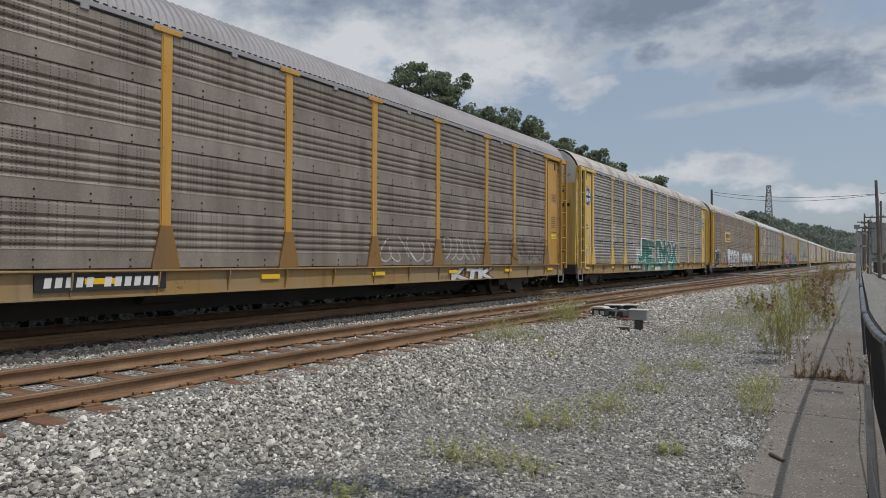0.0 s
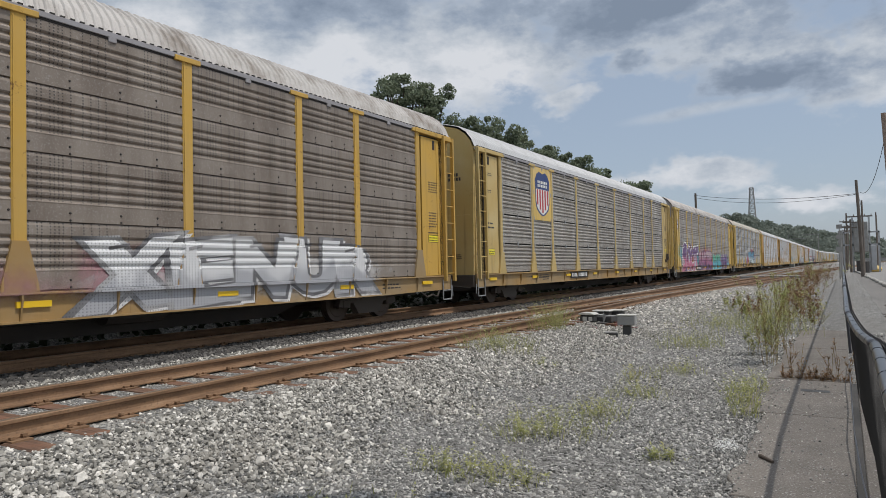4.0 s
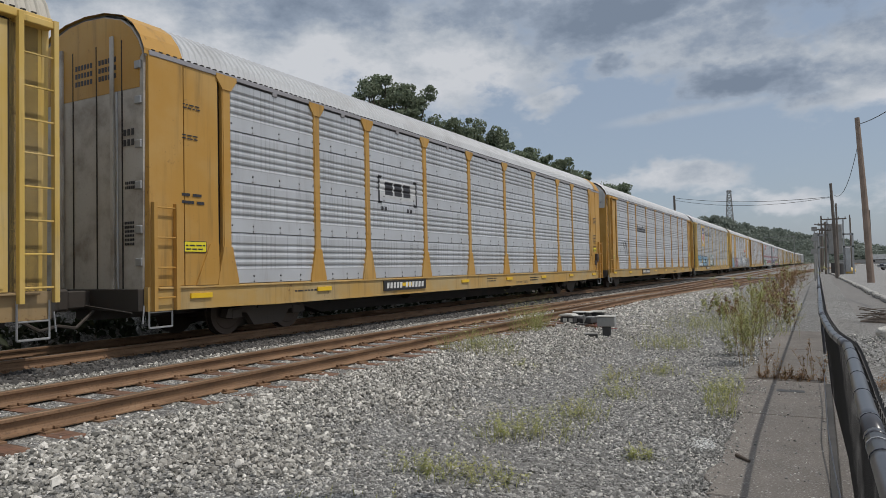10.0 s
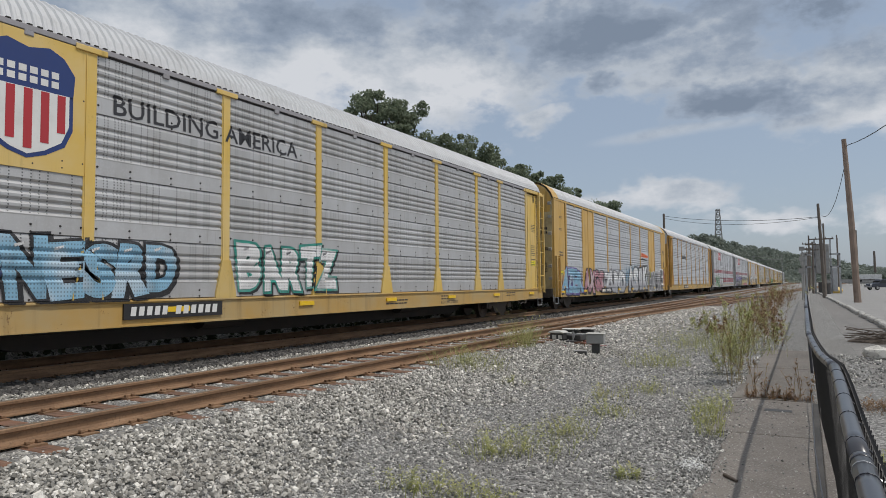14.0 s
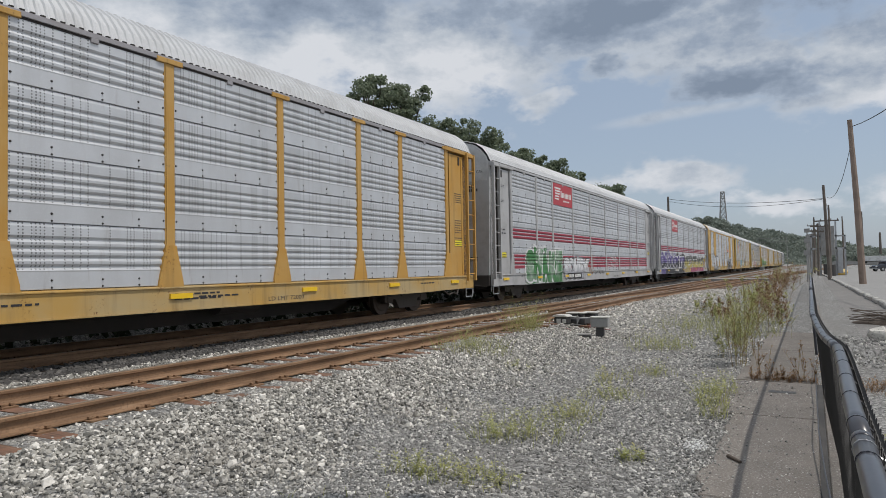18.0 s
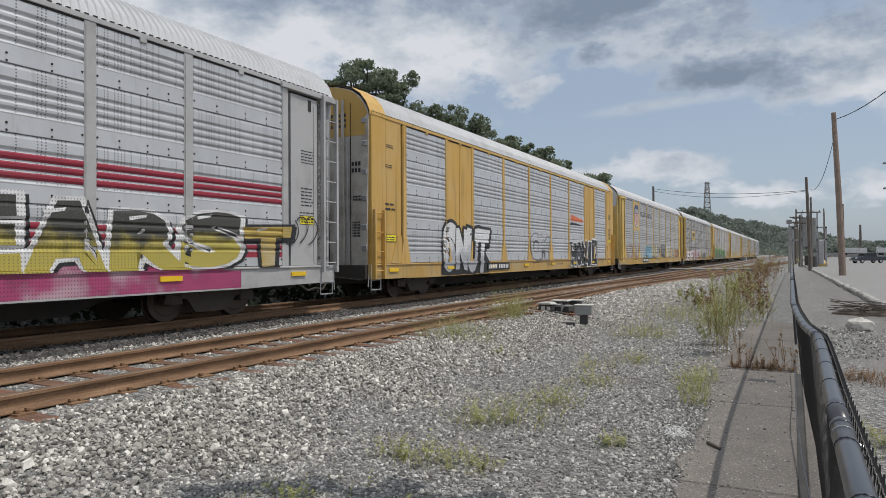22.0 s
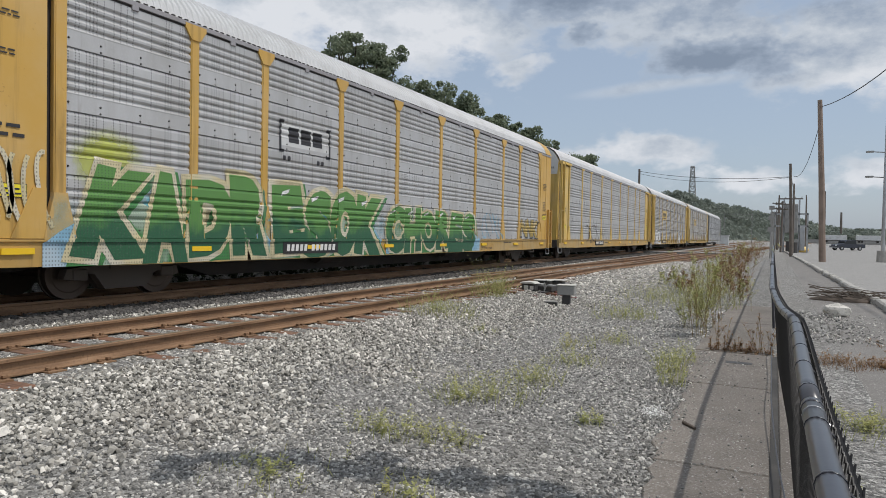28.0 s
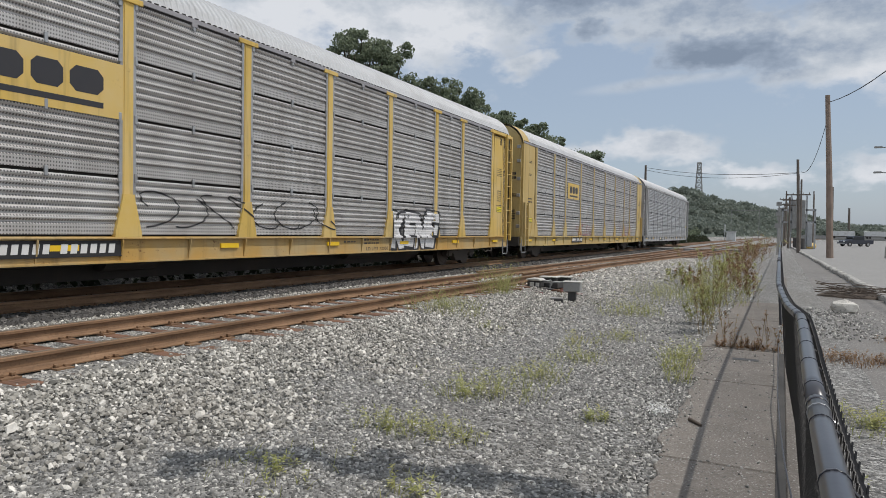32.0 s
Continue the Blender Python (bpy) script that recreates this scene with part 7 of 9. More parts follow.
def slab_piece(x0, x1, y0, y1, k):
    rng = random.Random(k)
    n = 14
    left = [(x0 + rng.uniform(-0.035, 0.05), y0 + 0.012 + (y1 - y0 - 0.024) * i / n) for i in range(n + 1)]
    bm = bmesh.new()
    out = [(x1, y0 + 0.012), (x1, y1 - 0.012)] + left[::-1]
    prism(bm, out, 2, -0.30, -0.128)
    bmesh.ops.bevel(bm, geom=[e for e in bm.edges if all(v.co.z > -0.13 for v in e.verts)], offset=0.008, segments=1, affect="EDGES")
    return bm


for k, (x0, x1, y0, y1) in enumerate([(-0.86, 0.02, -2.0, 2.3), (-0.72, 0.02, 2.3, 5.15), (-0.80, 0.02, 5.15, 8.1), (-1.02, 0.02, 8.1, 10.48), (-0.98, 0.0, 10.52, 14.3), (-0.95, 0.0, 14.3, 18.1)]):
    part("slab", slab_piece(x0, x1, y0, y1, k), M["slab"], walkway)
edge_strip = part("footing", made(box, 0.085, 0.20, -2, 30, -0.3, -0.132, 0.01), M["slab"], walkway, "narrow concrete footing under the fence")
# joint widened and darkened to paint in the shadow line beside the footing
part("joint_strip", made(box, 0.022, 0.083, -2, 10.45, -0.3, -0.131), M["tar"], walkway, "dark joint strip standing for a shadow line along the footing")

# ---------------------------------------------------------------- the lot behind the fence
lane = tagged(new("road", grid_mesh("lane", [0.2, 1.0, 1.8, 2.4], span(-4, 140, 4), lambda x, y: -0.155 + 0.008 * noise.noise((x, y * 0.5, 1.0)), M["asphalt"])), "old grey asphalt lane behind the fence", "road", kind="structure")


def kerb_x(y):
    return 2.75 - 0.0135 * y


lot = tagged(new("parking_lot", mesh_of("lot", [(kerb_x(10), 10, -0.148), (60, 10, -0.148), (90, 240, -0.148), (-0.3, 240, -0.148)], [(0, 1, 2, 3)], M["lot"])), "wide bleached concrete parking lot", "parking lot", kind="structure")
kerb = thing("kerb", "row of short pale kerb stones along the lot", "kerb", kind="structure")
kerb_mesh = to_mesh("kerb_stone", made(box, -0.12, 0.12, -0.66, 0.66, -0.05, 0.15, 0.045), M["kerb"])
y, k = 14.0, 0
while y < 120:
    place("kerb_stone", kerb_mesh, kerb, "", pose(kerb_x(y) + random.uniform(-0.05, 0.05), y, -0.13, random.uniform(-1, 1), random.uniform(-3, 3), 0.8 + random.uniform(-3, 3)))
    y += random.uniform(1.42, 1.56)

# ---------------------------------------------------------------- fence
FENCE = [(0.05, -3.0), (0.088, 0.0), (0.104, 1.0), (0.101, 1.65), (0.101, 2.25), (0.107, 3.0), (0.110, 3.9), (0.062, 4.9), (0.03, 5.8), (0.0, 7.0), (-0.01, 10), (-0.02, 14), (-0.04, 25), (-0.05, 60)]
FENCE_TOP = 1.10


def fence_x(y):
    return float(np.interp(y, [p[1] for p in FENCE], [p[0] for p in FENCE]))


def foot_x(y):
    return float(np.interp(y, [0, 6.5, 9.6, 36, 60], [0.17, 0.16, 0.09, -0.04, -0.05]))


def fence_top(y):
    """The top rail has been knocked about, and dips past the second panel."""
    return FENCE_TOP - 0.06 * smooth(3.2, 5.2, y) + 0.03 * smooth(6, 9, y)


def pipe(bm, line, r, seg=10):
    rings = []
    for i, p in enumerate(line):
        p = Vector(p)
        d = Vector(line[min(i + 1, len(line) - 1)]) - Vector(line[max(i - 1, 0)])
        q = d.to_track_quat("Z", "Y").to_matrix()
        rings.append([bm.verts.new(p + q @ Vector((r * math.cos(2 * math.pi * k / seg), r * math.sin(2 * math.pi * k / seg), 0))) for k in range(seg)])
    for a, b in zip(rings, rings[1:]):
        for k in range(seg):
            f = bm.faces.new((a[k], a[(k + 1) % seg], b[(k + 1) % seg], b[k]))
            f.smooth = True
    bm.faces.new(rings[0][::-1])
    bm.faces.new(rings[-1])


fence = thing("chain_link_fence", "black coated chain-link fence with a bent top rail", "fence")
# the rail comes in lengths, swaged into each other
for a, b in ((-3.0, 1.82), (1.80, 3.88), (3.86, 6.5), (6.5, 12), (12, 30), (30, 60)):
    pts = [(fence_x(y), y, fence_top(y)) for y in span(a, b, 0.25 if b < 13 else 2)]
    part("top_rail", made(pipe, pts, 0.0235, 14), M["fence"], fence, "black pipe top rail")
for y in (1.80, 3.87, 6.5):
    d = 0.018
    pts = [(fence_x(y - d), y - d, fence_top(y - d)), (fence_x(y + d), y + d, fence_top(y + d))]
    part("rail_sleeve", made(pipe, pts, 0.0243, 14), M["fence"], fence)
tie_band = 1.25
while tie_band < 9:
    if all(abs(tie_band - y) > 0.12 for y in (1.8, 3.87)):
        y = tie_band
        bm = bmesh.new()
        pipe(bm, [(fence_x(y), y - 0.004, fence_top(y)), (fence_x(y), y + 0.004, fence_top(y))], 0.0252, 12)
        rod(bm, (fence_x(y) + 0.024, y, fence_top(y) - 0.005), (fence_x(y) + 0.05, y - 0.01, fence_top(y) - 0.03), 0.003, seg=5)
        part("wire_tie", bm, M["fence"], fence)
    tie_band += 0.37
for y in (-1.2, 1.72):
    bm = bmesh.new()
    rod(bm, (fence_x(y), y, fence_top(y)), (fence_x(y) + 0.04, y, fence_top(y) - 0.02), 0.004, seg=5)
    pipe(bm, [(fence_x(y), y - 0.003, fence_top(y)), (fence_x(y), y + 0.003, fence_top(y))], 0.0254, 12)
    part("bright_clamp", bm, M["steel"], fence, "bright metal clamp")
for y in [-2.1, 14, 17, 20, 23, 26, 30, 34, 38, 43, 48, 54, 60]:
    bm = bmesh.new()
    x = fence_x(y) - 0.01
    rod(bm, (foot_x(y) - 0.03, y, -0.2), (x, y, fence_top(y) - 0.02), 0.024, seg=10)
    pipe(bm, [(fence_x(y), y - 0.03, fence_top(y)), (fence_x(y), y + 0.03, fence_top(y))], 0.0285, 12)
    part("post", bm, M["fence"], fence, "black fence post")


def chain_link(y0, y1, mesh, r):
    """Woven wire: two families of slanting wires, each a thin three-sided bar, with twisted ends over the rail."""
    verts, faces = [], []
    top = 1.13

    def wire(pts, r):
        base = len(verts)
        for p in pts:
            for k in range(3):
                a = k * 2.094
                verts.append((p[0] + r * math.cos(a), p[1] + r * math.sin(a) * 0.5, p[2] + r * math.sin(a)))
        for i in range(len(pts) - 1):
            for k in range(3):
                a, b = base + i * 3 + k, base + i * 3 + (k + 1) % 3
                faces.append((a, b, b + 3, a + 3))
    h = top + 0.12
    y = y0 - h
    while y < y1:
        for s in (1, -1):
            pts = []
            for i in range(7):
                t = i / 6
                yy = y + (t if s > 0 else 1 - t) * h
                if y0 <= yy <= y1:
                    pts.append((fence_x(yy) * t + foot_x(yy) * (1 - t) + 0.034 * t + 0.002 * s, yy, -0.12 + t * (fence_top(yy) + 0.12)))
            if len(pts) > 1:
                wire(pts, r)
        if y0 <= y <= y1:
            z = fence_top(y)
            wire([(fence_x(y) + 0.036, y - 0.012, z - 0.02), (fence_x(y) + 0.040, y, z + 0.018), (fence_x(y) + 0.036, y + 0.012, z - 0.02)], r * 1.1)
            wire([(fence_x(y) + 0.03, y + 0.02, z + 0.02), (fence_x(y) + 0.046, y + 0.005, z - 0.012)], r * 1.1)
        y += mesh
    return mesh_of("chain_link", verts, faces, M["fence_wire"])


place("chain_link", chain_link(-3.0, 9.0, 0.060, 0.0019), fence, "black woven chain-link wire")
place("chain_link", chain_link(9.0, 30.0, 0.142, 0.0034), fence, "black woven chain-link wire")
place("chain_link", chain_link(30.0, 60.0, 0.284, 0.006), fence, "black woven chain-link wire")
bm = bmesh.new()
pipe(bm, [(fence_x(y) + 0.02, y, -0.03 + 0.02 * math.sin(y * 2)) for y in span(-3, 12, 0.5)], 0.006, 6)
part("bottom_wire", bm, M["fence"], fence)


# ---------------------------------------------------------------- weeds and litter
def blades(rng, n, x, y, spread, height, width, lean=0.35):
    """Narrow bent blades as two quads each."""
    verts, faces = [], []
    for i in range(n):
        r, a = spread * math.sqrt(rng.random()), rng.random() * 6.283
        bx, by = x + r * math.cos(a), y + r * math.sin(a)
        h = height * rng.uniform(0.45, 1.1)
        d = rng.random() * 6.283
        lx, ly = lean * h * math.cos(d) * rng.random(), lean * h * math.sin(d) * rng.random()
        w = width * rng.uniform(0.6, 1.3)
        t = rng.random() * 3.14
        wx, wy = w * math.cos(t), w * math.sin(t)
        z = ground_z(bx, by) - 0.01
        b = len(verts)
        verts += [(bx - wx, by - wy, z), (bx + wx, by + wy, z), (bx + lx * 0.4 - wx * 0.8, by + ly * 0.4 - wy * 0.8, z + h * 0.6), (bx + lx * 0.4 + wx * 0.8, by + ly * 0.4 + wy * 0.8, z + h * 0.6), (bx + lx, by + ly, z + h)]
        faces += [(b, b + 1, b + 3, b + 2), (b + 2, b + 3, b + 4)]
    return verts, faces


def grass_clump(x, y, spread, height, n, seed, mat="weed", label="small tuft of yellow-green weeds in the gravel", width=0.006):
    """Thin sprawling stalks with small leaves and a few blades of grass."""
    rng = random.Random(seed)
    v, f = blades(rng, int(n * 0.35), x, y, spread * 1.35, height * 0.9, width * 0.55, 1.3)
    for i in range(max(10, n // 7)):
        r, a = spread * 1.35 * abs(rng.gauss(0, 0.5)), rng.random() * 6.283
        bx, by = x + r * math.cos(a), y + r * math.sin(a)
        z = ground_z(bx, by)
        h = height * rng.uniform(0.4, 1.25)
        d = rng.random() * 6.283
        tx, ty = bx + 0.6 * h * math.cos(d), by + 0.6 * h * math.sin(d)
        q = len(v)
        v += [(bx - 0.002, by, z - 0.01), (bx + 0.002, by, z - 0.01), (tx, ty, z + h)]
        f += [(q, q + 1, q + 2)]
        for k in range(12):
            t = rng.uniform(0.15, 1.0)
            c = (bx + (tx - bx) * t, by + (ty - by) * t, z + h * t)
            e, ln, wd = rng.random() * 6.283, rng.uniform(0.018, 0.05), rng.uniform(0.004, 0.011)
            dx, dy, nx, ny, up = math.cos(e) * ln, math.sin(e) * ln, -math.sin(e) * wd, math.cos(e) * wd, rng.uniform(-0.3, 0.8) * ln
            q = len(v)
            v += [c, (c[0] + dx * 0.5 + nx, c[1] + dy * 0.5 + ny, c[2] + up * 0.6), (c[0] + dx, c[1] + dy, c[2] + up), (c[0] + dx * 0.5 - nx, c[1] + dy * 0.5 - ny, c[2] + up * 0.6)]
            f += [(q, q + 1, q + 2, q + 3)]
    return tagged(new("weed_clump", mesh_of("weed_clump", v, f, M[mat])), label, "weed", "weeds in the gravel", "stuff")


CLUMPS = [(-5.3, 10.74, 0.42, 0.34, 420), (-5.75, 14.2, 0.26, 0.62, 300), (-6.0, 15.6, 0.22, 0.42, 200), (-2.7, 14.02, 0.42, 0.3, 330), (-2.64, 9.78, 0.25, 0.14, 120), (-2.14, 10.54, 0.24, 0.16, 140),
          (-2.24, 8.59, 0.26, 0.16, 160), (-2.34, 7.27, 0.22, 0.2, 150), (-2.5, 6.32, 0.34, 0.2, 260), (-2.72, 6.06, 0.18, 0.16, 110), (-2.86, 4.76, 0.16, 0.12, 120),
          (-2.54, 4.85, 0.2, 0.12, 130), (-2.21, 4.78, 0.16, 0.1, 90), (-1.37, 5.9, 0.13, 0.07, 110), (-0.98, 7.9, 0.10, 0.26, 90), (-1.06, 8.6, 0.12, 0.28, 120),
          (-1.12, 9.4, 0.18, 0.2, 140), (-4.26, 10.2, 0.22, 0.12, 60), (-2.9, 19.0, 0.7, 0.4, 300), (-1.9, 17.2, 0.8, 0.55, 420), (-1.6, 21, 0.7, 0.5, 320),
          (-3.0, 3.6, 0.3, 0.09, 130), (-2.0, 3.7, 0.2, 0.09, 90)]
for i, (x, y, s, h, n) in enumerate(CLUMPS):
    grass_clump(x, y, s * 1.2, h * 1.35, int(n * 1.1), 100 + i)
for i, (x, y, s, h, n) in enumerate([(0.75, 10.4, 0.4, 0.12, 420), (1.3, 10.5, 0.4, 0.12, 420), (0.78, 6.9, 0.42, 0.13, 420), (1.3, 7.4, 0.35, 0.12, 260), (0.9, 4.8, 0.3, 0.10, 160), (1.9, 12.6, 0.5, 0.09, 200)]):
    grass_clump(x, y, s, h, n, 160 + i, "dry_weed" if i in (0, 1, 5) else "weed", "low dry grass on the lot behind the fence")


def leafy(verts, faces, c, rng, ln, wd):
    e = rng.random() * 6.283
    dx, dy, nx, ny, up = math.cos(e) * ln, math.sin(e) * ln, -math.sin(e) * wd, math.cos(e) * wd, rng.uniform(-0.2, 0.9) * ln
    q = len(verts)
    verts += [tuple(c), (c[0] + dx * 0.5 + nx, c[1] + dy * 0.5 + ny, c[2] + up * 0.6), (c[0] + dx, c[1] + dy, c[2] + up), (c[0] + dx * 0.5 - nx, c[1] + dy * 0.5 - ny, c[2] + up * 0.6)]
    faces.append((q, q + 1, q + 2, q + 3))


def stalk(verts, faces, a, b, r):
    q = len(verts)
    verts += [(a[0] - r, a[1], a[2]), (a[0] + r, a[1], a[2]), (b[0], b[1], b[2]), (a[0], a[1] - r, a[2]), (a[0], a[1] + r, a[2])]
    faces += [(q, q + 1, q + 2), (q + 3, q + 4, q + 2)]


def tall_weed(x, y, height, spread, stems, seed, dry=0.0, label="tall yellow-green weed clump fanning out from its base", twigs=16, leaf=0.04):
    """Stems that fan out of a narrow base, with fine side twigs and small leaves; a share of them dry and brown."""
    rng = random.Random(seed)
    w = thing("tall_weed", label, "weed", "tall weeds by the walk", "stuff")
    green, brown, wood = ([], []), ([], []), ([], [])
    for i in range(stems):
        out = brown if rng.random() < dry else green
        bx, by = x + rng.gauss(0, spread * 0.16), y + rng.gauss(0, spread * 0.25)
        h = height * rng.uniform(0.45, 1.05)
        d, lean = rng.random() * 6.283, abs(rng.gauss(0, 0.26)) * h
        z0 = ground_z(bx, by) - 0.02
        def at(t):
            return (bx + lean * math.cos(d) * t ** 1.5, by + lean * math.sin(d) * t ** 1.5, z0 + h * t)
        line = [at(k / 4) for k in range(5)]
        for a, b in zip(line, line[1:]):
            stalk(*wood, a, b, 0.0035)
            stalk(*wood, b, a, 0.0025)
        for k in range(twigs):
            t = rng.uniform(0.22, 1.0)
            c = at(t)
            e, ln = rng.random() * 6.283, h * (1.15 - t) * rng.uniform(0.12, 0.42)
            tip = (c[0] + ln * 0.62 * math.cos(e), c[1] + ln * 0.62 * math.sin(e), c[2] + ln * rng.uniform(0.6, 1.1))
            stalk(*(wood if rng.random() < 0.4 else out), c, tip, 0.003)
            for m in range(12):
                u = rng.uniform(0.15, 1.0)
                leafy(*out, [c[j] + (tip[j] - c[j]) * u for j in range(3)], rng, leaf * rng.uniform(0.5, 1.4), leaf * rng.uniform(0.1, 0.24))
        for m in range(10):
            leafy(*out, at(rng.uniform(0.1, 1.0)), rng, leaf * rng.uniform(0.7, 1.8), leaf * rng.uniform(0.1, 0.22))
    for (v, f), name, mat, lab in ((green, "leaves", "weed", "yellow-green narrow leaves"), (brown, "dry_leaves", "dry_weed", "brown dry leaves"), (wood, "stems", "weed_stem", "thin brown stems")):
        if v:
            place(name, mesh_of(name, v, f, M[mat]), w, lab)
    return w


tall_weed(-1.10, 12.35, 1.45, 0.8, 15, 1, 0.06, twigs=12)
tall_weed(-1.02, 13.4, 1.5, 0.8, 12, 2, 0.1, twigs=12)
tall_weed(-1.40, 13.2, 0.6, 0.8, 7, 3, 0.0, twigs=9)
tall_weed(-1.15, 14.8, 1.45, 0.9, 8, 5, 0.2, twigs=9)
tall_weed(-1.06, 12.0, 1.6, 0.4, 3, 6, 1.0, "tall dry brown weed stalks", 5)
tall_weed(-0.80, 11.6, 0.5, 0.2, 4, 4, 1.0, "brown dried weed stems by the walk", 6, 0.03)
for i in range(9):
    tall_weed(-0.78 + i * 0.095, 10.70 + 0.10 * math.sin(i * 2.2), 0.58 if i > 5 else (0.5 if i == 2 else 0.2), 0.14, 3, 20 + i, 1.0, "brown dried weed stems in a joint of the walk", 5, 0.03)
for i, (x, y, h, dr) in enumerate([(-2.4, 22, 0.6, 0.9), (-3.1, 24.4, 0.7, 0.1), (-0.9, 18, 1.0, 0.5), (-1.1, 21, 1.1, 0.6), (-1.2, 24.5, 1.2, 0.7), (-1.5, 28, 1.3, 0.8), (-2.0, 30, 0.9, 0.1), (-1.6, 33.5, 1.3, 0.9), (-2.3, 36.5, 1.1, 0.1),
                                   (-1.4, 38, 1.4, 0.8), (-1.2, 43, 1.5, 0.8), (-1.7, 49, 1.6, 0.7), (-1.2, 56, 1.7, 0.7), (-1.6, 66, 1.9, 0.6), (-2.4, 60, 1.4, 0.3)]):
    tall_weed(x, y, h, 2.0, 15, 40 + i, dr, "tall weeds, half dried, along the fence line", 9, 0.07)

for i in range(7):
    grass_clump(-0.72 + 0.115 * i, 10.62 + 0.05 * (i % 2), 0.1, 0.13, 60, 190 + i, "dry_weed", "low reddish dry weeds in a joint of the walk", 0.004)

# a broken stick and a pale spot of spilled plaster on the walk
bm = bmesh.new()
rod(bm, (-0.66, 6.22, -0.112), (-0.55, 6.08, -0.115), 0.018, 0.012, 7)
tagged(part("stick", bm, M["bark"], None), "short dark broken stick on the concrete walk", "stick")
rng = random.Random(5)
nrg = np.random.default_rng(6)
p = np.column_stack([nrg.normal(-0.97, 0.06, 260), nrg.normal(6.55, 0.13, 260), np.full(260, -0.125)])
scatter_stones("plaster_crumbs", p, nrg.uniform(0.003, 0.011, 260), 0.3, M["white"], 8, "scatter of white plaster crumbs at the edge of the walk")
tagged(part("dark_patch", made(box, -0.53, -0.21, 9.58, 9.74, -0.14, -0.1245, 0.002), M["machine"], None), "small dark patch of tar in the concrete walk", "patch")


# ---------------------------------------------------------------- switch machine beside the near track
def switch_machine():
    m = thing("switch_machine", "low dark switch machine with pale lids beside the rails", "switch machine", m=pose(-5.55, 17.2, -0.02, 0, 0, -6) @ Matrix.Scale(0.68, 4))
    part("timber", made(box, -1.7, 0.85, -0.36, -0.12, -0.16, 0.05, 0.02), M["tie"], m, "dark timber under the machine")
    part("timber", made(box, -1.7, 0.85, 0.42, 0.66, -0.16, 0.05, 0.02), M["tie"], m, "dark timber under the machine")
    part("bed_plate", made(box, -0.5, 0.5, -0.55, 0.85, 0.05, 0.09, 0.01), M["machine"], m, "dark steel bed plate")
    part("gear_case", made(box, -0.55, 0.26, -0.12, 0.42, 0.09, 0.30, 0.04), M["machine"], m, "dark cast gear case")
    part("motor_case", made(box, -0.50, 0.06, -0.56, -0.16, 0.09, 0.36, 0.05), M["machine"], m, "dark motor case")

    def dome(bm):
        prism(bm, [(-0.54, 0.362), (0.10, 0.362), (0.10, 0.40), (-0.02, 0.455), (-0.40, 0.455), (-0.54, 0.40)], 1, -0.60, -0.12)
        bmesh.ops.bevel(bm, geom=bm.edges[:], offset=0.02, segments=1, affect="EDGES")
    part("motor_lid", made(dome), M["machine_top"], m, "pale domed lid")
    part("side_plate", made(box, -0.36, -0.20, -0.59, -0.56, 0.13, 0.30, 0.004), M["machine_top"], m, "pale square plate")
    part("side_plate", made(box, -0.12, 0.02, -0.59, -0.56, 0.15, 0.29, 0.004), M["machine_top"], m, "pale square plate")
    part("gear_lid", made(box, -0.50, 0.10, 0.02, 0.40, 0.302, 0.345, 0.015), M["grey_box"], m, "grey lid")
    part("crank_housing", made(box, -0.42, 0.22, 0.52, 0.86, 0.09, 0.42, 0.05), M["machine"], m, "dark crank housing")
    part("crank_lid", made(box, -0.46, 0.26, 0.48, 0.90, 0.422, 0.48, 0.02), M["machine_top"], m, "pale flat lid")
    part("rear_case", made(box, 0.10, 0.55, 0.95, 1.35, 0.05, 0.42, 0.04), M["machine"], m, "dark rear case")
    part("rear_lid", made(box, 0.05, 0.62, 0.90, 1.40, 0.422, 0.48, 0.02), M["machine_top"], m, "pale flat lid")
    part("front_box", made(box, 0.30, 0.62, -0.2, 0.4, 0.09, 0.30, 0.02), M["machine"], m, "small dark contact box")
    part("front_lid", made(box, 0.31, 0.61, -0.06, 0.32, 0.302, 0.325, 0.006), M["grey_box"], m, "small grey lid")
    bm = bmesh.new()
    for k in range(3):
        rod(bm, (0.36, -0.30 - 0.02 * k, 0.09), (0.36 + 0.05 * k, -0.30, 0.44 - 0.05 * k), 0.022, seg=7)
    part("conduit", bm, M["grey_box"], m, "upright grey cable conduits")
    for k, (a, y) in enumerate(((-1.0, -0.2), (-0.85, 0.3), (-1.3, 0.55))):
        part("rod_clevis", made(box, a - 0.12, a + 0.12, y - 0.07, y + 0.07, 0.08, 0.22, 0.02), M["truck"], m, "dark rod joint")
    bm = bmesh.new()
    rod(bm, (0.0, 0.44, 0.3), (0.10, 0.48, 0.46), 0.02, seg=7)
    part("hand_lever", bm, M["machine"], m, "dark upright hand lever")
    for k, y in enumerate((-0.05, 0.12, 0.3)):
        bm = bmesh.new()
        rod(bm, (-0.38, y, 0.14), (-2.1, y + 0.05, 0.16), 0.024, seg=7)
        part("switch_rod", bm, M["rail"], m, "rusty rod that runs to the switch points")
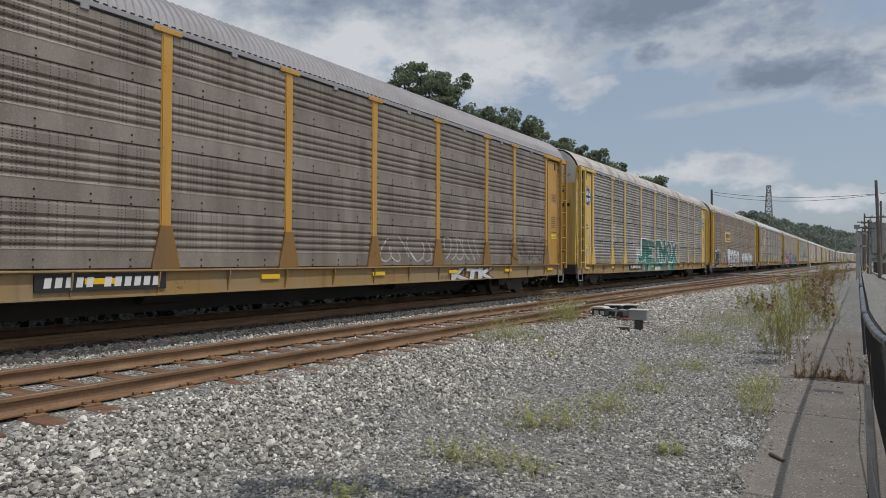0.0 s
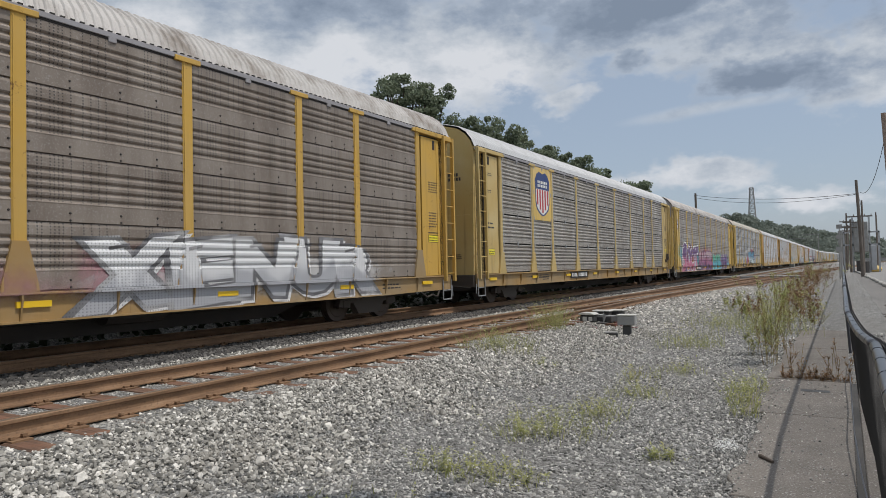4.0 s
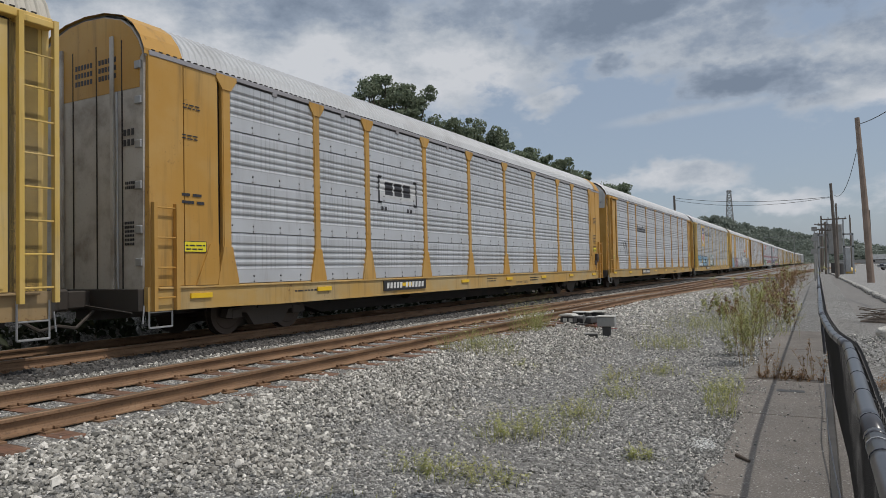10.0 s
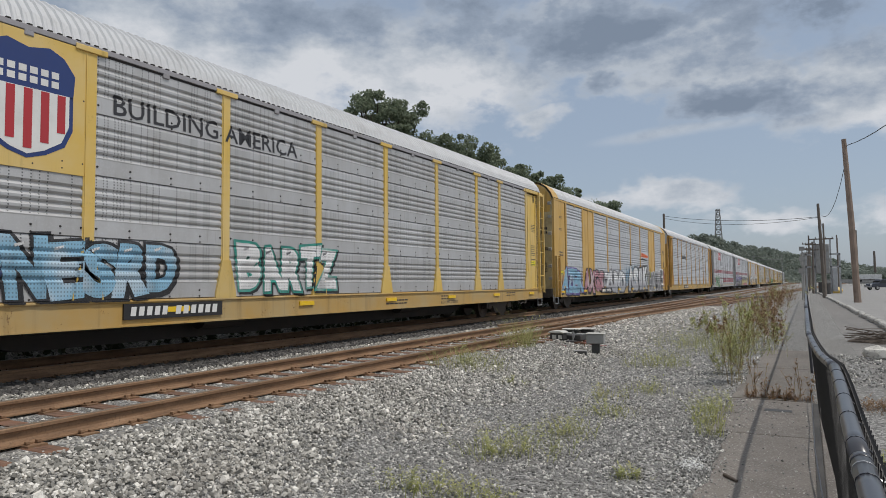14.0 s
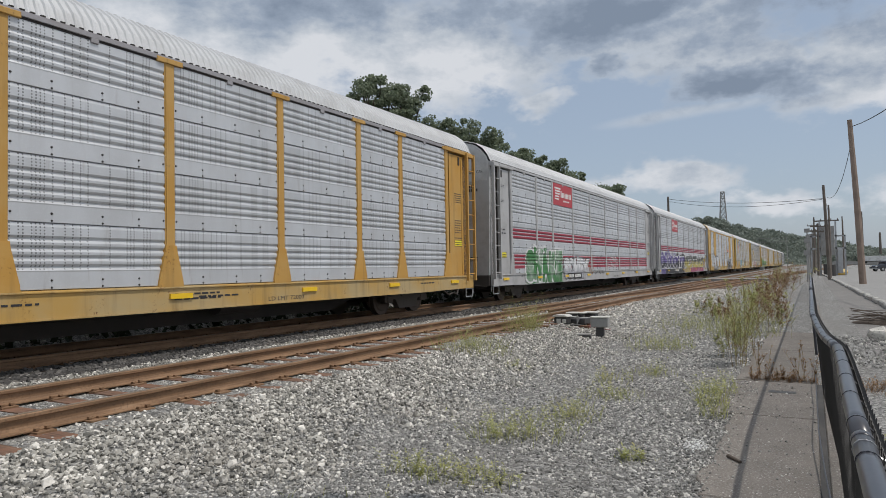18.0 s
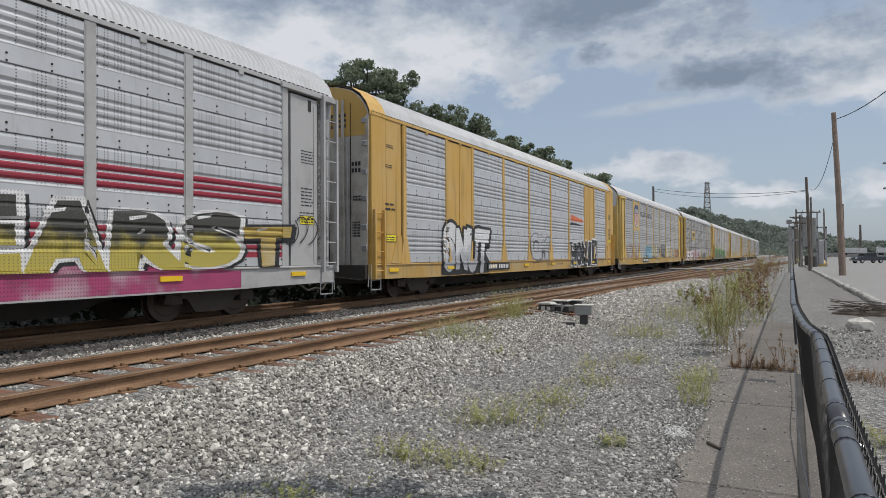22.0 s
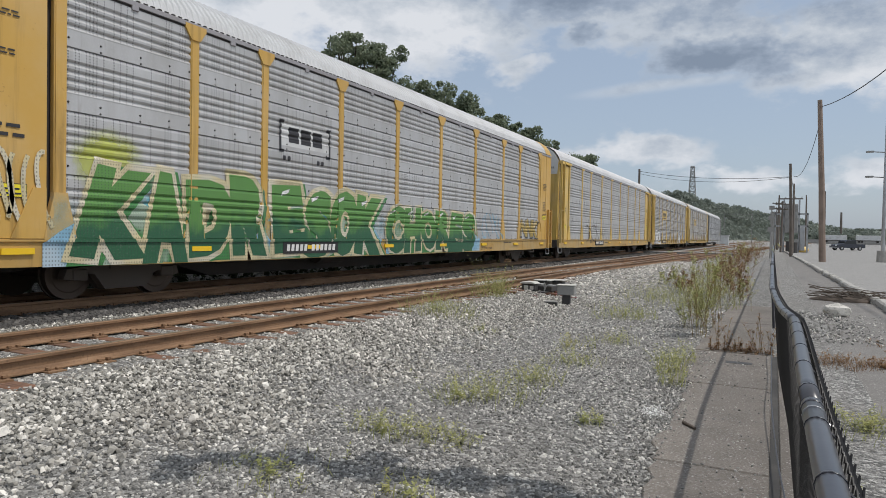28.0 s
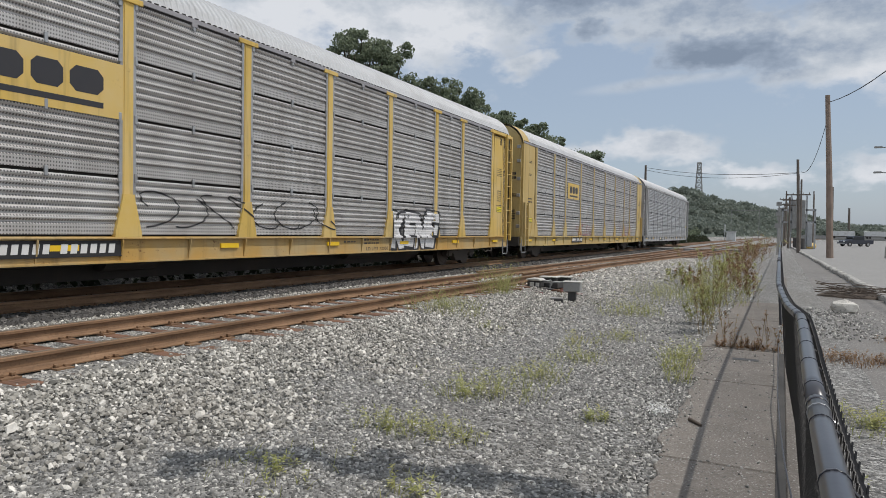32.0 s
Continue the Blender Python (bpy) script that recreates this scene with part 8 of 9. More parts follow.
    for k, line in enumerate(([(0.46, 0.3, 0.14), (0.7, 0.1, 0.06), (1.0, -0.5, 0.03), (1.2, -1.2, 0.12)], [(-0.9, -0.9, 0.03), (0.0, -1.2, 0.05), (0.6, -1.6, 0.02), (0.95, -2.1, 0.0)], [(1.3, -1.2, 0.1), (1.7, -1.25, 0.02), (2.1, -1.0, 0.03)])):
        part("cable", made(pipe, [(a + 0.05 * math.sin(i * 2.1 + k), b, c) for i, (a, b, c) in enumerate((tuple(Vector(line[j]).lerp(Vector(line[j + 1]), u)) for j in range(len(line) - 1) for u in (0, 0.33, 0.67)))], 0.014, 6), M["cable_red"], m, "dull red cable on the stones")
    return m


switch_machine()
jb = thing("junction_box", "grey junction box on a short post beside the switch machine", "junction box", m=pose(-4.38, 15.7, -0.14, 0, 0, 6))
part("post", made(box, -0.09, 0.09, -0.08, 0.08, 0.0, 0.24, 0.01), M["machine"], jb)
part("case", made(box, -0.2, 0.2, -0.14, 0.14, 0.24, 0.46, 0.015), M["grey_box"], jb)
part("lid", made(box, -0.215, 0.215, -0.155, 0.155, 0.462, 0.485, 0.01), M["machine_top"], jb, "pale lid")
fb = thing("foot_box", "small dark cable box with a pale top on the ballast", "cable box", m=pose(-4.45, 14.7, -0.14, 0, 0, 12))
part("case", made(box, -0.14, 0.14, -0.1, 0.1, 0, 0.15, 0.015), M["machine"], fb)
part("lid", made(box, -0.14, 0.14, -0.1, 0.1, 0.152, 0.17, 0.006), M["grey_box"], fb)


# ---------------------------------------------------------------- trees
def leaf_cloud(name, lumps, per_lump, size, material, seed, flat=0.75, follow=False):
    """Small bent leaves scattered through many uneven lumps: arrays of centre and radius."""
    rng = np.random.default_rng(seed)
    pts, scale = [], []
    for (x, y, z, r) in lumps:
        d = rng.normal(size=(per_lump, 3))
        d /= np.linalg.norm(d, axis=1)[:, None]
        rad = r * rng.uniform(0.25, 1.0, per_lump) ** 0.45
        p = d * rad[:, None]
        p[:, 2] *= flat
        pts.append(p + (x, y, z))
    pts = np.concatenate(pts)
    n = len(pts)
    R = turns(n, rng)
    quad = np.array([(-0.5, 0, 0), (0, -0.32, 0.08), (0.5, 0, 0), (0, 0.32, 0.08)])
    s = size * rng.uniform(0.6, 1.35, n)
    if follow:
        # leaves keep their share of the lump
        s *= np.repeat(np.array([q[3] for q in lumps]), per_lump) / np.mean([q[3] for q in lumps])
    v = np.einsum("nij,kj->nki", R, quad) * s[:, None, None] + pts[:, None, :]
    f = np.arange(n * 4).reshape(n, 4)
    return fast_mesh(name, v.reshape(-1, 3), f, material)


def tree(x, y, z0, top, crown, seed, leaves=150, size=0.27, label="leafy dark-green deciduous tree behind the railway"):
    rng = random.Random(seed)
    t = thing("tree", label, "tree", "trees behind the railway")
    h = top - z0
    bm = bmesh.new()
    trunk = [(x, y, z0 - 0.5), (x + rng.uniform(-0.3, 0.3), y, z0 + h * 0.3), (x + rng.uniform(-0.6, 0.6), y, z0 + h * 0.6), (x + rng.uniform(-0.6, 0.6), y, z0 + h * 0.86)]
    r = 0.02 * h
    for i, (a, b) in enumerate(zip(trunk, trunk[1:])):
        rod(bm, a, b, r * (1 - 0.3 * i), r * (1 - 0.3 * (i + 1)), 8)
    lumps = []
    for k in range(44):
        f = rng.uniform(0.42, 0.97)
        a = rng.random() * 6.283
        wide = crown * math.sqrt(max(0.05, 1 - ((f - 0.62) / 0.42) ** 2)) * rng.uniform(0.45, 1.0)
        c = (x + wide * math.cos(a), y + wide * math.sin(a), z0 + h * f * 0.98)
        base = trunk[1] if f < 0.55 else trunk[2]
        rod(bm, base, c, r * 0.32, r * 0.08, 5)
        lumps.append((*c, crown * rng.uniform(0.2, 0.38)))
        for _ in range(2):
            lumps.append((c[0] + rng.uniform(-1, 1) * crown * 0.25, c[1] + rng.uniform(-1, 1) * crown * 0.25, c[2] + rng.uniform(-0.6, 0.8) * crown * 0.2, crown * rng.uniform(0.09, 0.2)))
    lumps.append((trunk[-1][0], trunk[-1][1], top - crown * 0.16, crown * 0.2))
    part("trunk", bm, M["bark"], t, "brown tapered trunk with limbs")
    place("crown", leaf_cloud("crown", lumps, leaves, size, M["leaf"], seed), t, "crown of many small dark-green leaves")
    return t


def az_place(az, y):
    return y * math.tan(radians(az))


# azimuth, distance ahead, slope to the top, half width of the crown
for i, (az, y, rise, crown) in enumerate([(-37.7, 58, 0.335, 2.6), (-34.2, 52, 0.352, 3.3), (-31.6, 53, 0.325, 3.2), (-28.4, 58, 0.252, 3.4), (-26.0, 60, 0.245, 3.6), (-23.9, 62, 0.225, 3.4),
                                          (-21.4, 66, 0.19, 2.4), (-19.6, 70, 0.165, 3.2), (-18.1, 74, 0.146, 3.0), (-41, 56, 0.25, 4.0), (-46, 52, 0.24, 4.0), (-15.5, 84, 0.12, 4), (-52, 46, 0.2, 4)]):
    x = az_place(az, y)
    tree(x, y, ground_z(x, y), 1.5 + rise * y, crown, 300 + i)

# scrub close behind the train
scrub = thing("scrub", "tangle of dark green bushes behind the train", "bushes", kind="stuff")
rng = random.Random(8)
lumps, low = [], []
y = -30.0
while y < 150:
    for k in range(2):
        lumps.append((-16.3 - k * 1.5 + rng.uniform(-0.5, 0.5), y + rng.uniform(-0.8, 0.8), ground_z(-17, y) + rng.uniform(0.4, 1.5), rng.uniform(0.8, 1.35)))
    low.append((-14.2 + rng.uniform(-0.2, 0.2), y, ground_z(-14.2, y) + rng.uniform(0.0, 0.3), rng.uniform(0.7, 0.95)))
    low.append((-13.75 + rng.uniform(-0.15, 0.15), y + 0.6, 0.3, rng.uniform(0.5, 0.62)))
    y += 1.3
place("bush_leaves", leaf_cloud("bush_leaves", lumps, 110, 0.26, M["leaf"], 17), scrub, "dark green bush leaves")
# low shrubs, added to darken what shows beneath the cars
place("low_leaves", leaf_cloud("low_leaves", low, 150, 0.22, M["leaf_shaded"], 18), scrub, "low shrubs on the bank with shade put into their colour")


def wood_ridge(name, label, rows, per, size, mat, seed, depth):
    """A far wooded ridge: lumps of foliage over a line of azimuth, distance and rise."""
    rng = random.Random(seed)
    t = thing(name, label, "wood", kind="stuff")
    az = [r[0] for r in rows]
    lumps, verts, faces = [], [], []
    a = az[0]
    n = 0
    while a < az[-1]:
        d = float(np.interp(a, az, [r[1] for r in rows]))
        rise = float(np.interp(a, az, [r[2] for r in rows]))
        for k in range(depth):
            y = d * (1 - 0.09 * k)
            top = 1.5 + rise * y * (1 - 0.2 * k) * rng.uniform(0.9, 1.02)
            rad = 0.0075 * d * rng.uniform(0.6, 1.6)
            lumps.append((az_place(a + rng.uniform(-0.2, 0.2), y), y, top - rad * 0.75, rad))
        x, y = az_place(a, d * 1.01), d * 1.01
        verts += [(x, y, -2), (x, y, 1.5 + rise * y * 0.88), (az_place(a, d * 0.8), d * 0.8, -2)]
        a += 0.27
        n += 1
    for i in range(n - 1):
        faces += [(i * 3, i * 3 + 3, i * 3 + 4, i * 3 + 1), (i * 3 + 1, i * 3 + 4, i * 3 + 5, i * 3 + 2)]
    place("slope", mesh_of("slope", verts, faces, M[mat]), t, "shaded green slope")
    place("foliage", leaf_cloud("foliage", lumps, per, size, M[mat], seed, follow=True), t, "far green tree crowns")
    return t


wood_ridge("wooded_hill", "far wooded hill in green summer leaf", [(-14, 260, 0.060), (-8.6, 270, 0.062), (-7.2, 280, 0.070), (-6.0, 320, 0.062), (-4.6, 430, 0.052), (-3.2, 640, 0.047), (-2.0, 1100, 0.042), (0, 1300, 0.036), (2.4, 1350, 0.026), (4, 1400, 0.019)], 260, 2.1, "leaf_hazed", 31, 6)
wood_ridge("wooded_hill", "low line of distant dark trees behind the lot", [(1.5, 620, 0.016), (6, 640, 0.0165), (11, 660, 0.017), (18, 680, 0.016)], 200, 2.6, "leaf_hazed", 33, 3)
wood_ridge("trackside_bushes", "green bushes beside the far tracks", [(-9.0, 112, 0.030), (-6.8, 150, 0.026), (-5.6, 185, 0.026), (-4.6, 225, 0.016), (-3.6, 290, 0.010)], 260, 0.8, "leaf_hazed", 35, 2)


# ---------------------------------------------------------------- mast, poles and wires
def lattice_mast(x, y, top, half):
    m = thing("lattice_mast", "tall thin steel lattice mast on the far hill", "mast")
    bm = bmesh.new()
    n = 12
    for i in range(n):
        f0, f1 = i / n, (i + 1) / n
        z0, z1 = 8 + (top - 8) * f0, 8 + (top - 8) * f1
        w0, w1 = half * (1 - 0.68 * f0), half * (1 - 0.68 * f1)
        c0 = [(x + a * w0, y + b * w0, z0) for a, b in ((-1, -1), (1, -1), (1, 1), (-1, 1))]
        c1 = [(x + a * w1, y + b * w1, z1) for a, b in ((-1, -1), (1, -1), (1, 1), (-1, 1))]
        for k in range(4):
            rod(bm, c0[k], c1[k], 0.22, seg=4)
            rod(bm, c0[k], c1[(k + 1) % 4], 0.12, seg=4)
            rod(bm, c0[(k + 1) % 4], c1[k], 0.12, seg=4)
            rod(bm, c1[k], c1[(k + 1) % 4], 0.12, seg=4)
    part("frame", bm, M["grey_box"], m)
    bm = bmesh.new()
    for z in (top - 1, top - 4):
        box(bm, x - half * 0.5, x + half * 0.5, y - 0.4, y + 0.4, z, z + 0.5)
    part("antenna", bm, M["grey_box"], m)


lattice_mast(az_place(-6.0, 400), 400, 41.5, 2.7)


def utility_pole(x, y, top, r, lean=(0.0, 0.0), arms=(), mat="pole", label="weathered grey wooden utility pole"):
    p = thing("utility_pole", label, "utility pole", "poles along the lot")
    z0 = -0.5
    tip = (x + lean[0], y + lean[1], top)
    bm = bmesh.new()
    mid = ((x + tip[0]) / 2 + 0.01 * top * 0.3, y, (z0 + top) / 2)
    rod(bm, (x, y, z0), mid, r, r * 0.85, 10)
    rod(bm, mid, tip, r * 0.85, r * 0.66, 10)
    part("shaft", bm, M[mat], p)
    for z, w in arms:
        bm = bmesh.new()
        cx = x + lean[0] * (z / top)
        box(bm, cx - w / 2, cx + w / 2, y - 0.16, y - 0.04, z - 0.06, z + 0.06)
        for k in (-0.45, -0.2, 0.2, 0.45):
            rod(bm, (cx + k * w, y - 0.1, z + 0.06), (cx + k * w, y - 0.1, z + 0.22), 0.05, 0.03, 6)
        part("crossarm", bm, M[mat], p, "crossarm with insulators")
    return tip


P1 = utility_pole(3.35, 60.0, 12.35, 0.25, (-0.5, 0), mat="pole_brown", label="tall brown wooden pole standing on the lot")
P2 = utility_pole(1.50, 76.0, 9.1, 0.18, (-0.3, 0), ((5.6, 2.2),))
utility_pole(2.0, 96.0, 8.6, 0.15)
utility_pole(7.9, 140, 10.4, 0.22)
utility_pole(5.3, 150, 10.3, 0.16)
utility_pole(5.9, 165, 10.5, 0.16)
for i, (x, y, top) in enumerate([(0.3, 110, 7.2), (0.5, 125, 7.0), (0.1, 150, 7.4), (0.7, 100, 6.6), (-0.2, 180, 7.6)]):
    utility_pole(x, y, top, 0.15, (0.1, 0), ((top - 0.4, 1.7), (top - 1.1, 1.4)))
utility_pole(1.2, 330, 21, 0.4, label="far slim pole above the trees")
P0 = utility_pole(az_place(-10.05, 92), 92, 1.5 + 0.098 * 92, 0.2, label="dark pole behind the train")
utility_pole(az_place(4.3, 520), 520, 20.5, 0.9, label="far tower above the trees")


def wire(a, b, sag, r=0.02, name="overhead_wire"):
    a, b = Vector(a), Vector(b)
    bm = bmesh.new()
    pts = []
    for i in range(17):
        t = i / 16
        p = a.lerp(b, t)
        p.z -= sag * 4 * t * (1 - t)
        pts.append(tuple(p))
    pipe(bm, pts, r, 5)
    tagged(part(name, bm, M["black"], None), "dark sagging overhead wire between poles", "wire", "overhead wires")


wire((P1[0] + 0.2, P1[1], P1[2] - 0.5), (9.5, 14, 15.0), 2.2, 0.03)
wire((P1[0], P1[1], P1[2] - 2.0), (P2[0] + 0.3, P2[1], P2[2] - 1.2), 1.3, 0.022)
wire((P2[0], P2[1], P2[2] - 1.3), (P0[0], P0[1], P0[2] - 0.3), 0.5, 0.024)
wire((P2[0], P2[1], P2[2] - 1.36), (P0[0], P0[1], P0[2] - 0.6), 0.75, 0.02)
wire((P2[0] + 0.1, P2[1], P2[2] - 0.6), (2.0, 96, 8.0), 0.6, 0.018)

# steel lamp post on a round concrete foot
lp = thing("lamp_post", "grey steel lamp post on a concrete foot", "lamp post", m=pose(7.75, 64, 0))
bm = bmesh.new()
rod(bm, (0, 0, -0.3), (0, 0, 0.78), 0.42, 0.40, 14)
part("foot", bm, M["kerb"], lp, "thick concrete foot")
bm = bmesh.new()
rod(bm, (0, 0, 0.7), (0.05, 0, 15.2), 0.14, 0.09, 10)
part("shaft", bm, M["steel"], lp)
for z in (6.6, 8.6):
    bm = bmesh.new()
    rod(bm, (0, 0, z), (-0.9, 0, z + 0.08), 0.04, seg=6)
    box(bm, -1.35, -0.8, -0.16, 0.16, z + 0.02, z + 0.16, 0.03)
    part("lamp_head", bm, M["grey_box"], lp, "small grey flood lamp on an arm")

# electrical cabinet frame beyond the fence
sub = thing("switchgear_frame", "grey steel switchgear frame with cabinets beyond the fence", "switchgear", m=pose(1.9, 101, -0.15))
for x in (-1.9, -0.9, 0.9, 1.9):
    part("column", made(box, x - 0.1, x + 0.1, -0.1, 0.1, 0, 5.2 if abs(x) > 1 else 7.0), M["steel"], sub)
for z in (3.4, 5.0):
    part("beam", made(box, -2.0, 2.0, -0.1, 0.1, z, z + 0.2), M["steel"], sub)
part("cabinet", made(box, -0.8, 0.75, -0.5, 0.7, 2.6, 6.4, 0.05), M["grey_box"], sub, "tall grey cabinet")
part("cabinet", made(box, -0.6, 0.1, -0.7, 0.5, 0.1, 1.5, 0.04), M["machine"], sub, "dark low cabinet")
part("cabinet", made(box, 1.0, 1.6, -0.6, 0.2, 0.3, 3.4, 0.04), M["steel"], sub)

for i in range(9):
    bm = bmesh.new()
    h = 2.6 + 1.2 * (i % 3)
    rod(bm, (-0.35 + 0.12 * (i % 2), 66 + i * 6, -0.2), (-0.35 + 0.12 * (i % 2), 66 + i * 6, h), 0.06, seg=6)
    box(bm, -0.6, -0.1, 66 + i * 6 - 0.1, 66 + i * 6 + 0.1, h - 0.4, h)
    tagged(part("fence_post", bm, M["grey_box"], None), "grey steel post of the yard fence far along", "post", "yard fence posts")

# far signal bridge and white shed
sb = thing("signal_bridge", "far grey signal bridge over the tracks", "signal bridge", m=pose(az_place(-2.6, 290), 290, 0))
for x in (-5, 5):
    part("leg", made(box, x - 0.12, x + 0.12, -0.12, 0.12, 0, 11.5), M["grey_box"], sb)
for z in (9.8, 11.2):
    part("truss", made(box, -5, 5, -0.2, 0.2, z, z + 0.15), M["grey_box"], sb)
shed = thing("signal_hut", "small white signal hut beside the far tracks", "hut", m=pose(az_place(-3.55, 175), 175, -0.3))
part("wall", made(box, -1.0, 1.0, -1, 1, 0, 2.5), M["white_paint"], shed)
part("roof", made(box, -1.15, 1.15, -1.15, 1.15, 2.5, 2.7), M["roof_light"], shed)
part("mast", made(box, -1.5, -1.3, -0.1, 0.1, 0, 4.4), M["white_paint"], shed, "white mast beside the hut")
tagged(part("crossing", made(box, -16, -2.5, 63, 66, -0.1, 0.26), M["lot"], None), "pale concrete crossing strip over the far tracks", "crossing", kind="structure")


# ---------------------------------------------------------------- on the lot
def pickup(x, y, turn, mat, label):
    """A pickup: body, cab, windows, wheels, lamps."""
    p = thing("pickup_truck", label, "truck", "parked trucks", m=pose(x, y, -0.148, 0, 0, turn))
    bm = bmesh.new()
    prism(bm, [(-2.8, 0.45), (2.75, 0.45), (2.8, 0.8), (2.7, 1.02), (1.35, 1.12), (-2.8, 1.12)], 1, -0.95, 0.95)
    part("body", bm, M[mat], p)
    bm = bmesh.new()
    prism(bm, [(-1.15, 1.1), (1.4, 1.1), (0.75, 1.82), (-1.0, 1.85)], 1, -0.82, 0.82)
    part("cab", bm, M[mat], p)
    bm = bmesh.new()
    prism(bm, [(-1.0, 1.18), (1.2, 1.18), (0.72, 1.74), (-0.9, 1.76)], 1, -0.832, 0.832)
    part("side_glass", bm, M["glass"], p, "dark side windows")
    part("windscreen", made(box, 1.06, 1.2, -0.74, 0.74, 1.2, 1.6), M["glass"], p, "dark windscreen")
    part("bumper", made(box, 2.72, 2.92, -0.9, 0.9, 0.45, 0.62, 0.03), M["steel"], p)
    for s in (-0.7, 0.7):
        part("headlight", made(box, 2.70, 2.83, s - 0.2, s + 0.2, 0.78, 0.98, 0.02), M["white"], p)
    for a in (-1.75, 1.8):
        for s in (-0.85, 0.85):
            bm = bmesh.new()
            rod(bm, (a, s - 0.12, 0.38), (a, s + 0.12, 0.38), 0.38, seg=16)
            w = part("wheel", bm, M["rubber"], p)
            bm = bmesh.new()
            rod(bm, (a, s - 0.13, 0.38), (a, s + 0.13, 0.38), 0.22, seg=12)
            part("rim", bm, M["steel"], w)


pickup(11.6, 140, 215, "dark_car", "dark blue-grey pickup parked on the lot")
for i, (x, y) in enumerate([(28.3, 420), (45.0, 424)]):
    t = thing("box_trailer", "long white box trailer parked beyond the lot", "trailer", "parked trailers", m=pose(x, y, 0.75, 0, 0, 2))
    part("box", made(box, -6, 6, -1.25, 1.25, 1.3, 3.9, 0.05), M["white_paint"], t)
    part("underframe", made(box, -5.8, 5.8, -1.0, 1.0, 0.9, 1.28), M["under"], t)
    for a in (-4.6, -3.3, 3.9):
        bm = bmesh.new()
        rod(bm, (a, -1.2, 0.5), (a, 1.2, 0.5), 0.5, seg=14)
        part("wheel", bm, M["rubber"], t)
# terrace added under the trailers, which are raised to fit the camera's view
tagged(part("terrace", made(box, 8, 190, 414, 439.9, -0.3, 0.75), M["lot"], None), "low concrete terrace that lifts the trailers into view", "terrace", kind="structure")
tagged(part("boundary_wall", made(box, 8, 190, 440, 440.4, -0.3, 2.2), M["grey_box"], None), "long low grey wall at the back of the lot", "wall", kind="structure")

# branch heap, lump of concrete, pile and drum behind the fence
heap = thing("brush_heap", "heap of bare brown cut branches on the lot", "branches")
rng = random.Random(21)
for k in range(70):
    bm = bmesh.new()
    x, y = rng.uniform(1.2, 3.2), 21.5 + rng.gauss(0, 0.35)
    a = rng.gauss(0, 0.9)
    ln = rng.uniform(0.3, 1.2)
    z = -0.1 + rng.random() * 0.2
    p0, p1 = (x - ln * 0.5, y - ln * 0.4 * math.sin(a), z), (x + ln * 0.5, y + ln * 0.4 * math.sin(a), z + rng.uniform(-0.05, 0.1))
    if k < 8:
        p0 = (rng.uniform(0.85, 1.2), y, 0.05 + rng.random() * 0.22)
    mid = tuple((p0[j] + p1[j]) / 2 + rng.uniform(-0.06, 0.06) for j in range(3))
    rod(bm, p0, mid, 0.011, 0.008, 5)
    rod(bm, mid, p1, 0.008, 0.004, 5)
    part("branch", bm, M["bark"], heap)
tagged(part("litter_heap", made(lambda b: bmesh.ops.create_icosphere(b, subdivisions=3, radius=1.0, matrix=Matrix.LocRotScale((2.2, 21.7, -0.16), None, (1.3, 0.6, 0.16)))), M["bark"], None), "low brown heap of leaf litter under the branches", "litter")
bm = bmesh.new()
bmesh.ops.create_icosphere(bm, subdivisions=2, radius=1.0, matrix=Matrix.LocRotScale((1.27, 17.05, -0.03), None, (0.27, 0.17, 0.15)))
nrg = random.Random(3)
for v in bm.verts:
    v.co += Vector((nrg.uniform(-0.03, 0.03), nrg.uniform(-0.03, 0.03), nrg.uniform(-0.03, 0.03)))
tagged(part("concrete_lump", bm, M["lump"], None), "broken pale lump of concrete on the lot", "rubble")
bm = bmesh.new()
bmesh.ops.create_icosphere(bm, subdivisions=2, radius=1.0, matrix=Matrix.LocRotScale((3.1, 104, 0.2), None, (1.1, 0.8, 0.55)))
tagged(part("yellow_cover", bm, M["yellow_bright"], None), "yellow tarpaulin over a low pile by the fence", "tarpaulin")
bm = bmesh.new()
rod(bm, (2.15, 98, -0.15), (2.15, 98, 1.2), 0.5, seg=14)
tagged(part("drum", bm, M["machine"], None), "black drum standing by the fence", "drum")

